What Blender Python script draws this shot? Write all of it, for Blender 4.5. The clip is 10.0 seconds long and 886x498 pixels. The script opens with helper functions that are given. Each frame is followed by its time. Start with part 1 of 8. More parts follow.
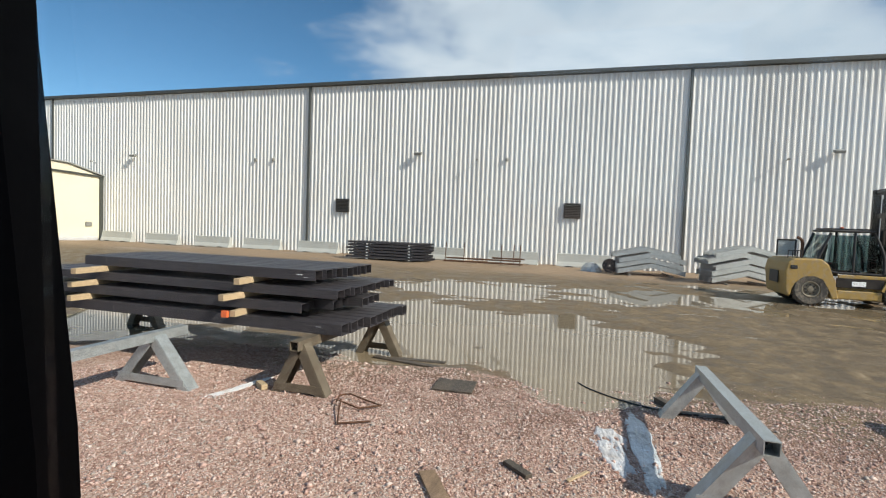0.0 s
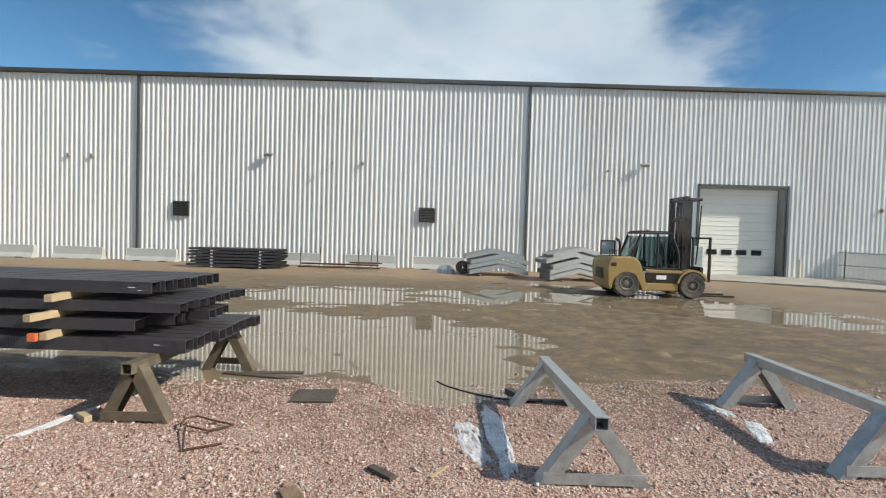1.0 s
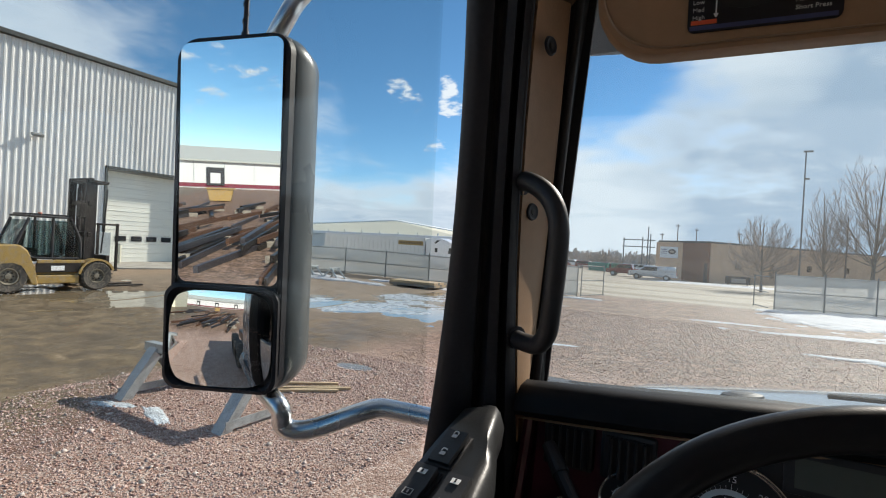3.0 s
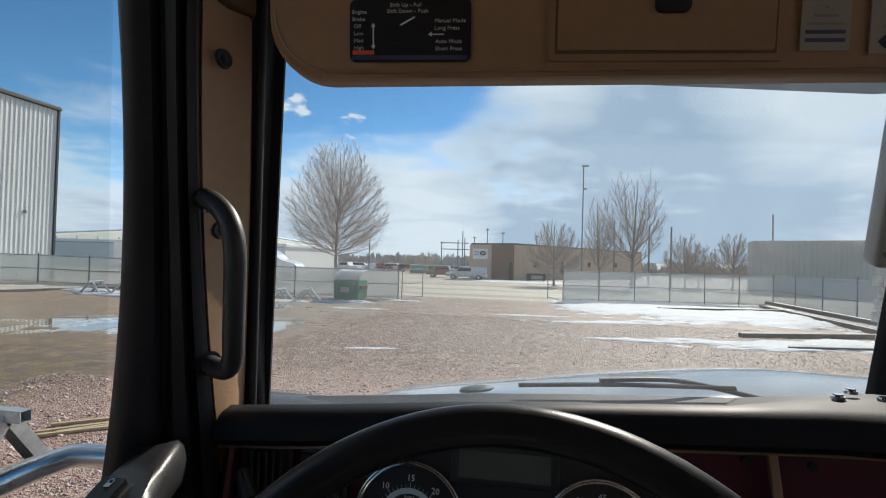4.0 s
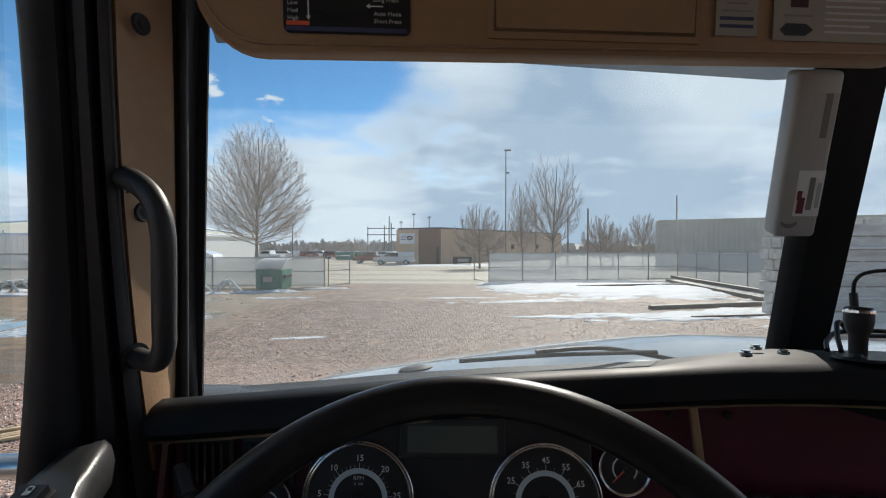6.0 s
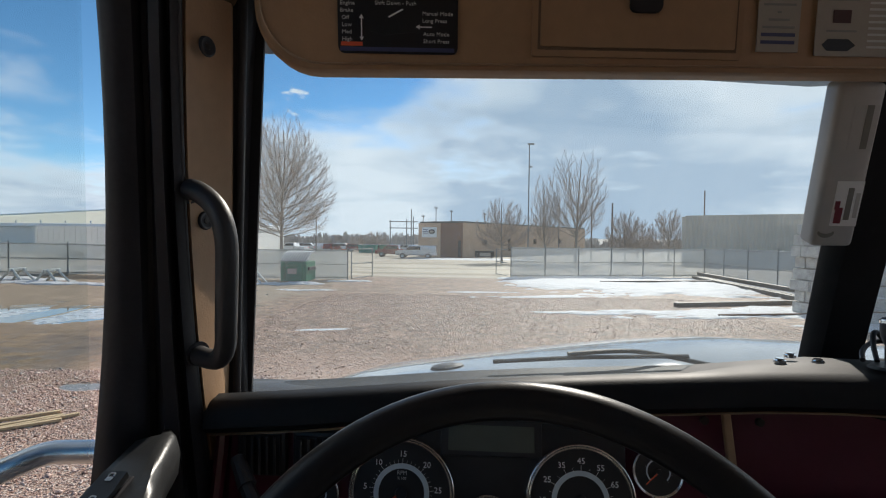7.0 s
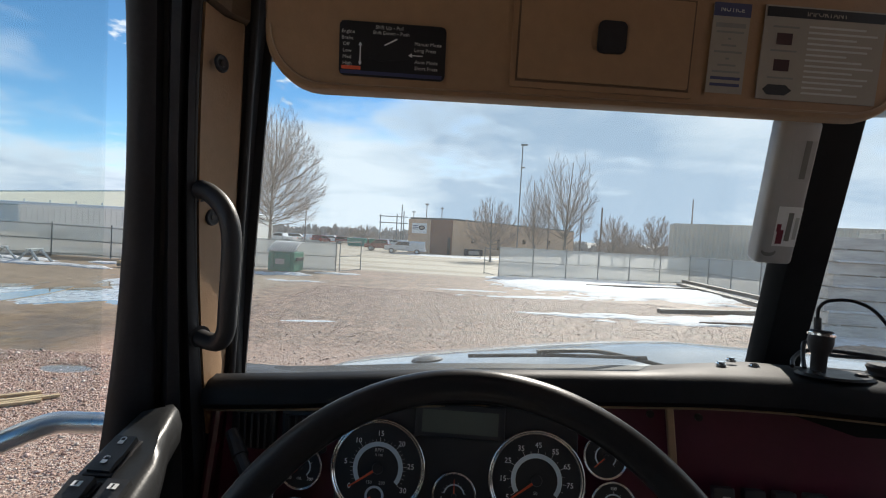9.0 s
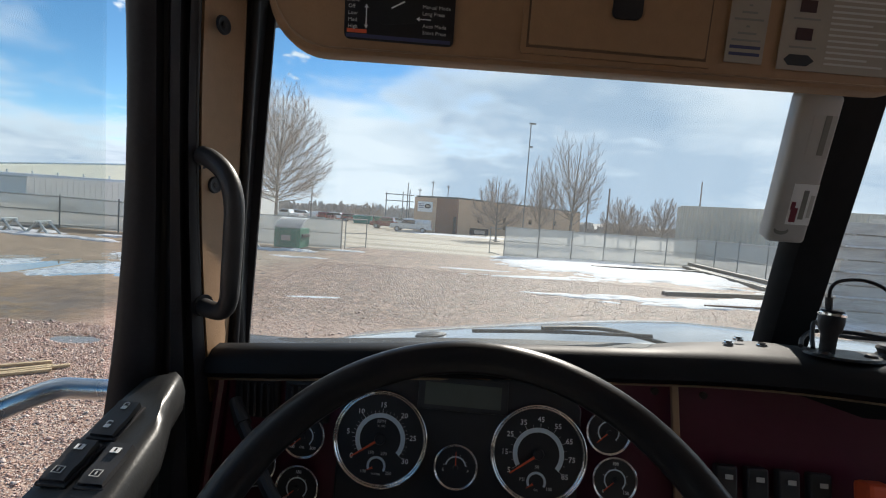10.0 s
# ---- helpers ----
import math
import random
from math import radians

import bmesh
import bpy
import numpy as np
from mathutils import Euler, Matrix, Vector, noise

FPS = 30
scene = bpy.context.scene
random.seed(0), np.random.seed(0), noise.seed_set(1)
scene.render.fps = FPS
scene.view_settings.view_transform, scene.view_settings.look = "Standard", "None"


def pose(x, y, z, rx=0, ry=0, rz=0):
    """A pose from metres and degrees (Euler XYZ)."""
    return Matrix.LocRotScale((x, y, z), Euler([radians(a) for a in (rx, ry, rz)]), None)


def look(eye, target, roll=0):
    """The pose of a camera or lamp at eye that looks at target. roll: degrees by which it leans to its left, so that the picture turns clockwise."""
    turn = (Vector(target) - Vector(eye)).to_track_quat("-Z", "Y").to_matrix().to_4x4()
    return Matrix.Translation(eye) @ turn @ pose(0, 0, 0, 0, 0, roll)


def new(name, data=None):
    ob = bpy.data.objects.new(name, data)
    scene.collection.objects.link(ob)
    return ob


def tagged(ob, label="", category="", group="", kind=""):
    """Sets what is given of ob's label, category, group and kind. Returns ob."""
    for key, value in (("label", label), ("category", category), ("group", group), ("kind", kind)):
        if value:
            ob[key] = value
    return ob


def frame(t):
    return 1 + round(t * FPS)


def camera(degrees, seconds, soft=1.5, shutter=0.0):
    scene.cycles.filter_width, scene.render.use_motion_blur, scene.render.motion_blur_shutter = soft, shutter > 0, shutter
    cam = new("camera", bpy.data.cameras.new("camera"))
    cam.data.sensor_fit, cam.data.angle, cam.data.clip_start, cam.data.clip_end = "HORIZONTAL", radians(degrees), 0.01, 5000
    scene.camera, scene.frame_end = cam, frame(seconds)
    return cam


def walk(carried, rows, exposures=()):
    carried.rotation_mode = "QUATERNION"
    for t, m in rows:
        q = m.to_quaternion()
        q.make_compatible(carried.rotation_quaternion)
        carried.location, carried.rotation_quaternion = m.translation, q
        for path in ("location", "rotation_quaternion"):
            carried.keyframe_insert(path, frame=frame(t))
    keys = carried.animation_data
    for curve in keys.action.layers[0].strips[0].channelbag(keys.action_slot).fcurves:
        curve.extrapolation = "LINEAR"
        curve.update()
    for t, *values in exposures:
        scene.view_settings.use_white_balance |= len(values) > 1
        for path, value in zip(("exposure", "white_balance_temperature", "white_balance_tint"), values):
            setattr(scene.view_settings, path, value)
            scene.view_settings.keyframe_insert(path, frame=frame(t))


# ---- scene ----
cam = camera(82.8, 10.0, soft=1.1)
PATH = (
    (0, (-0.135, 0.332, 2.212), (-2.051, -0.231, 2.119), 2.1),
    (0.5, (-0.130, 0.343, 2.232), (-2.093, -0.035, 2.160), 1.5),
    (1, (-0.100, 0.305, 2.226), (-2.099, 0.299, 2.167), 1.7),
    (1.5, (-0.008, 0.264, 2.246), (-1.940, 0.779, 2.193), 2.7),
    (2, (0.005, 0.331, 2.278), (-1.706, 1.365, 2.233), 3.2),
    (2.5, (0.026, 0.348, 2.286), (-1.344, 1.804, 2.256), 3.4),
    (3, (0.047, 0.38, 2.298), (-0.939, 2.119, 2.283), 3.2),
    (4.3, (0.206, 0.436, 2.324), (-0.002, 2.425, 2.367), 1),
    (4.5, (0.207, 0.435, 2.326), (0.065, 2.429, 2.37), 0.6),
    (5, (0.234, 0.425, 2.285), (0.192, 2.425, 2.315), -0),
    (5.5, (0.212, 0.456, 2.296), (0.193, 2.456, 2.298), -0),
    (6, (0.168, 0.431, 2.311), (0.12, 2.43, 2.29), 0.1),
    (7.5, (0.145, 0.39, 2.335), (-0.01, 2.384, 2.285), 0.9),
    (8, (0.152, 0.357, 2.342), (0.02, 2.352, 2.297), 1.7),
    (8.5, (0.162, 0.33, 2.338), (0.058, 2.327, 2.297), 2.5),
    (9, (0.16, 0.336, 2.338), (0.069, 2.333, 2.28), 3.2),
    (9.5, (0.16, 0.339, 2.335), (0.066, 2.335, 2.24), 3.7),
    (10, (0.16, 0.346, 2.329), (0.053, 2.338, 2.186), 4.1))
walk(cam, [(t, look(e, g, r)) for t, e, g, r in PATH], ((0.0, 0.58, 6850, 11), (2.0, 0.58, 6800, 11), (3.0, 0.56, 6700, 10), (4.5, 0.48, 6600, 10), (6.0, 0.50, 6600, 10), (8.0, 0.56, 6650, 10), (9.0, 0.70, 6650, 10), (10.0, 0.70, 6650, 10)))

# ---- world and sun ----
SUN_AZ, SUN_EL = radians(18), radians(35)      # right of straight ahead, above the ground
sun_way = Vector((math.sin(SUN_AZ) * math.cos(SUN_EL), math.cos(SUN_AZ) * math.cos(SUN_EL), math.sin(SUN_EL)))
sun = new("sun", bpy.data.lights.new("sun", "SUN"))
sun.data.energy, sun.data.angle, sun.data.color = 3.75, radians(0.6), (1.0, 0.94, 0.85)
sun.matrix_world = look(sun_way * 100, (0, 0, 0))

world = bpy.data.worlds.new("sky")
scene.world = world
world.use_nodes = True
wt = world.node_tree
wt.nodes.clear()


def wn(kind, **kw):
    n = wt.nodes.new(kind)
    for k, v in kw.items():
        n.inputs[k].default_value = v
    return n


def wmath(op, a, b=None, clamp=False):
    n = wt.nodes.new("ShaderNodeMath")
    n.operation, n.use_clamp = op, clamp
    for i, v in enumerate((a, b)):
        if v is None:
            continue
        if isinstance(v, (int, float)):
            n.inputs[i].default_value = v
        else:
            wt.links.new(v, n.inputs[i])
    return n.outputs[0]


sky = wt.nodes.new("ShaderNodeTexSky")
sky.sky_type, sky.sun_disc = "NISHITA", False
sky.sun_elevation, sky.sun_rotation = SUN_EL, SUN_AZ
sky.altitude, sky.air_density, sky.dust_density, sky.ozone_density = 2200, 1.0, 0.3, 3.0
co = wt.nodes.new("ShaderNodeTexCoord")
sep = wt.nodes.new("ShaderNodeSeparateXYZ")
wt.links.new(co.outputs["Generated"], sep.inputs[0])
up = wmath("ADD", wmath("MAXIMUM", sep.outputs[2], 0.0), 0.16)
comb = wt.nodes.new("ShaderNodeCombineXYZ")
wt.links.new(wmath("DIVIDE", sep.outputs[0], up), comb.inputs[0])
wt.links.new(wmath("DIVIDE", sep.outputs[1], up), comb.inputs[1])
big = wn("ShaderNodeTexNoise", Scale=0.55, Detail=3.0, Roughness=0.5, Distortion=0.3)
mid = wn("ShaderNodeTexNoise", Scale=1.6, Detail=9.0, Roughness=0.55, Distortion=0.25)
wt.links.new(comb.outputs[0], big.inputs["Vector"])
wt.links.new(comb.outputs[0], mid.inputs["Vector"])
wisp = wn("ShaderNodeTexNoise", Scale=6.5, Detail=8.0, Roughness=0.6, Distortion=0.4)
wt.links.new(comb.outputs[0], wisp.inputs["Vector"])
cover = wmath("ADD", wmath("MULTIPLY", big.outputs[0], 0.42), wmath("MULTIPLY", mid.outputs[0], 0.50))
cover = wmath("ADD", cover, wmath("MULTIPLY", wmath("SUBTRACT", wisp.outputs[0], 0.25), 0.20))


def lean(yaw, el, wide, amount):
    """More (or less) cloud round one direction of the sky: degrees to the left of straight ahead, up, half width."""
    a, e = radians(yaw), radians(el)
    dot = wt.nodes.new("ShaderNodeVectorMath")
    dot.operation = "DOT_PRODUCT"
    wt.links.new(co.outputs["Generated"], dot.inputs[0])
    dot.inputs[1].default_value = (-math.sin(a) * math.cos(e), math.cos(a) * math.cos(e), math.sin(e))
    m = wn("ShaderNodeMapRange", **{"From Min": math.cos(radians(wide)), "From Max": 1.0, "To Min": 0.0, "To Max": amount})
    m.interpolation_type = "SMOOTHSTEP"
    wt.links.new(dot.outputs["Value"], m.inputs["Value"])
    return m.outputs[0]


for yaw, el, wide, amount in ((-30, 18, 44, 0.28), (22, 5.5, 13, 0.20), (165, 4, 25, -0.12), (84, 26, 38, 0.20), (41, 19, 20, -0.17), (58, 22, 13, -0.10), (17, 21, 13, -0.24), (30, 18, 13, -0.20), (42, 4, 19, 0.17), (10, 4.5, 14, 0.15), (5, 13, 9, -0.05), (57, 23, 15, -0.14), (150, 20, 34, -0.20), (130, 35, 20, -0.1), (190, 25, 60, -0.12)):
    cover = wmath("ADD", cover, lean(yaw, el, wide, amount))
# small ragged puffs in the blue
flatten, rag = wt.nodes.new("ShaderNodeMapping"), wn("ShaderNodeTexNoise", Scale=17.0, Detail=7.0, Roughness=0.6, Distortion=0.0)
flatten.inputs["Scale"].default_value = (1.0, 1.0, 2.4)
wt.links.new(co.outputs["Generated"], flatten.inputs[0])
wt.links.new(flatten.outputs[0], rag.inputs["Vector"])
puffs = 0.0
for yaw, el, wide, amount in ((30.0, 17.8, 1.7, 1.25), (29.2, 15.6, 2.3, 1.25), (33.9, 15.6, 2.0, 1.3), (35.7, 17.5, 2.2, 1.2), (26.2, 15.8, 2.0, 1.4), (20.3, 14.2, 2.2, 1.4), (12.8, 11.4, 2.6, 0.9), (30.5, 11.8, 2.8, 1.0), (162, 12, 14.0, 0.8), (176, 8, 10.0, 0.7)):
    puffs = wmath("ADD", lean(yaw, el, wide, amount), puffs)
torn = wn("ShaderNodeMapRange", **{"From Min": 0.95, "From Max": 1.75})
torn.interpolation_type = "SMOOTHSTEP"
wt.links.new(wmath("ADD", puffs, wmath("MULTIPLY", wmath("SUBTRACT", rag.outputs[0], 0.5), 5.5)), torn.inputs["Value"])
puff_mask = wmath("MULTIPLY", torn.outputs[0], wmath("MULTIPLY", puffs, 2.5, True))
low = wn("ShaderNodeMapRange", **{"From Min": 0.02, "From Max": 0.13, "To Min": 0.16, "To Max": 0.0})
wt.links.new(sep.outputs[2], low.inputs["Value"])
cover = wmath("ADD", cover, low.outputs[0])
mask = wn("ShaderNodeMapRange", **{"From Min": 0.42, "From Max": 0.72})
mask.interpolation_type = "SMOOTHSTEP"
wt.links.new(cover, mask.inputs["Value"])
tone = wn("ShaderNodeValToRGB")
tone.color_ramp.elements[0].position, tone.color_ramp.elements[0].color = 0.30, (2.7, 3.7, 4.9, 1)
tone.color_ramp.elements[1].position, tone.color_ramp.elements[1].color = 0.72, (5.5, 6.2, 6.9, 1)
shade = wn("ShaderNodeTexNoise", Scale=1.1, Detail=7.0, Roughness=0.6, Distortion=0.4)
wt.links.new(comb.outputs[0], shade.inputs["Vector"])
light = shade.outputs[0]
for yaw, el, wide, amount in ((3, 10, 11, -0.22), (-13, 11.5, 21, -0.40), (-2, 19.5, 9, 0.5), (-24, 18.5, 12, 0.5), (10, 4.5, 11, 0.26), (28, 15, 9, 0.25), (-35, 24, 16, 0.16), (70, 30, 30, -0.08), (56, 26, 17, -0.32)):
    light = wmath("ADD", light, lean(yaw, el, wide, amount))
wt.links.new(light, tone.inputs[0])
mix = wt.nodes.new("ShaderNodeMix")
mix.data_type = "RGBA"
wt.links.new(wmath("MAXIMUM", mask.outputs[0], puff_mask), mix.inputs[0])
deep = wt.nodes.new("ShaderNodeVectorMath")
deep.operation = "SCALE"
deep.inputs["Scale"].default_value = 0.1
gam = wn("ShaderNodeGamma", Gamma=1.12)
ten = wt.nodes.new("ShaderNodeVectorMath")
ten.operation = "SCALE"
ten.inputs["Scale"].default_value = 10.0
wt.links.new(sky.outputs[0], deep.inputs[0])
wt.links.new(deep.outputs[0], gam.inputs[0])
hue = wn("ShaderNodeHueSaturation", Hue=0.488, Saturation=1.10, Value=1.0)
wt.links.new(gam.outputs[0], hue.inputs["Color"])
wt.links.new(hue.outputs[0], ten.inputs[0])
wt.links.new(ten.outputs[0], mix.inputs[6])
# thin edges of the cloud shine, its thick parts are grey-blue
thick = wn("ShaderNodeMapRange", **{"From Min": 0.56, "From Max": 0.74, "To Min": 0.0, "To Max": 0.9})
wt.links.new(cover, thick.inputs["Value"])
body = wt.nodes.new("ShaderNodeMix")
body.data_type = "RGBA"
body.inputs[6].default_value = (5.5, 6.15, 6.8, 1)
wt.links.new(thick.outputs[0], body.inputs[0])
wt.links.new(tone.outputs[0], body.inputs[7])
wt.links.new(body.outputs[2], mix.inputs[7])
back = wn("ShaderNodeBackground", Strength=0.1)
wt.links.new(mix.outputs[2], back.inputs[0])
wt.links.new(back.outputs[0], wt.nodes.new("ShaderNodeOutputWorld").inputs[0])


# ---- materials ----
def mat(name, col, rough=0.6, metal=0.0, var=0.12, scale=6.0, bump=0.15, bscale=60.0, coat=0.0, spec=0.5, dirt=None, dirt_amount=0.3, stretch=(1, 1, 1)):
    """A plain surface with broad and fine variation of tone, gloss and relief; dirt: a second colour in blotches."""
    m = bpy.data.materials.new(name)
    m.use_nodes = True
    t = m.node_tree
    b = t.nodes["Principled BSDF"]
    c = t.nodes.new("ShaderNodeTexCoord")
    mp = t.nodes.new("ShaderNodeMapping")
    mp.inputs["Scale"].default_value = stretch
    t.links.new(c.outputs["Object"], mp.inputs[0])

    def noise_at(s, detail):
        n = t.nodes.new("ShaderNodeTexNoise")
        n.inputs["Scale"].default_value, n.inputs["Detail"].default_value = s, detail
        t.links.new(mp.outputs[0], n.inputs["Vector"])
        return n.outputs[0]

    def rng(v, lo, hi, a=0.3, z=0.7):
        r = t.nodes.new("ShaderNodeMapRange")
        r.inputs["From Min"].default_value, r.inputs["From Max"].default_value = a, z
        r.inputs["To Min"].default_value, r.inputs["To Max"].default_value = lo, hi
        t.links.new(v, r.inputs["Value"])
        return r.outputs[0]

    n1, n2 = noise_at(scale, 4), noise_at(scale * 9, 3)
    add = t.nodes.new("ShaderNodeMath")
    add.operation = "MULTIPLY"
    t.links.new(rng(n1, 1 - var, 1 + var), add.inputs[0])
    t.links.new(rng(n2, 1 - var * 0.6, 1 + var * 0.6), add.inputs[1])
    sc = t.nodes.new("ShaderNodeVectorMath")
    sc.operation = "SCALE"
    sc.inputs[0].default_value = col
    t.links.new(add.outputs[0], sc.inputs["Scale"])
    out = sc.outputs[0]
    if dirt:
        mx = t.nodes.new("ShaderNodeMix")
        mx.data_type = "RGBA"
        mx.inputs[7].default_value = (*dirt, 1)
        t.links.new(rng(noise_at(scale * 2.3, 6), 0, dirt_amount * 2, 0.45, 0.75), mx.inputs[0])
        t.links.new(out, mx.inputs[6])
        out = mx.outputs[2]
    t.links.new(out, b.inputs["Base Color"])
    t.links.new(rng(n1, max(rough - 0.07, 0.02), min(rough + 0.09, 1)), b.inputs["Roughness"])
    b.inputs["Metallic"].default_value, b.inputs["Coat Weight"].default_value, b.inputs["Specular IOR Level"].default_value = metal, coat, spec
    if bump:
        bp = t.nodes.new("ShaderNodeBump")
        bp.inputs["Strength"].default_value, bp.inputs["Distance"].default_value = bump, min(0.01, 0.35 / bscale)
        t.links.new(noise_at(bscale, 3), bp.inputs["Height"])
        t.links.new(bp.outputs[0], b.inputs["Normal"])
    return m


def glass(name, tint=(0.93, 0.96, 0.96), gloss=0.06, dust=0.0):
    m = bpy.data.materials.new(name)
    m.use_nodes = True
    t = m.node_tree
    t.nodes.clear()
    tr, gl, mx = t.nodes.new("ShaderNodeBsdfTransparent"), t.nodes.new("ShaderNodeBsdfGlossy"), t.nodes.new("ShaderNodeMixShader")
    fr, o, mul = t.nodes.new("ShaderNodeLayerWeight"), t.nodes.new("ShaderNodeOutputMaterial"), t.nodes.new("ShaderNodeMath")
    tr.inputs[0].default_value = (*tint, 1)
    gl.inputs["Roughness"].default_value = 0.015
    fr.inputs["Blend"].default_value = 0.5
    mul.operation = "POWER"
    mul.inputs[1].default_value = 4.0
    t.links.new(fr.outputs["Facing"], mul.inputs[0])
    rr = t.nodes.new("ShaderNodeMapRange")
    rr.inputs["To Min"].default_value, rr.inputs["To Max"].default_value = gloss * 0.5, 0.6
    t.links.new(mul.outputs[0], rr.inputs["Value"])
    t.links.new(rr.outputs[0], mx.inputs[0])
    t.links.new(tr.outputs[0], mx.inputs[1])
    t.links.new(gl.outputs[0], mx.inputs[2])
    out = mx.outputs[0]
    if dust:                     # a thin film of road dust that the daylight shines through
        film, add, nz, r2 = t.nodes.new("ShaderNodeBsdfTranslucent"), t.nodes.new("ShaderNodeMixShader"), t.nodes.new("ShaderNodeTexNoise"), t.nodes.new("ShaderNodeMapRange")
        co2, mp2 = t.nodes.new("ShaderNodeTexCoord"), t.nodes.new("ShaderNodeMapping")
        mp2.inputs["Scale"].default_value = (9.0, 9.0, 2.0)
        film.inputs[0].default_value = (0.85, 0.88, 0.90, 1)
        nz.inputs["Scale"].default_value, nz.inputs["Detail"].default_value = 1.5, 6.0
        r2.inputs["To Min"].default_value, r2.inputs["To Max"].default_value = dust * 0.3, dust * 1.7
        t.links.new(co2.outputs["Object"], mp2.inputs[0])
        t.links.new(mp2.outputs[0], nz.inputs["Vector"])
        t.links.new(nz.outputs[0], r2.inputs["Value"])
        t.links.new(r2.outputs[0], add.inputs[0])
        t.links.new(out, add.inputs[1])
        t.links.new(film.outputs[0], add.inputs[2])
        out = add.outputs[0]
    t.links.new(out, o.inputs[0])
    return m


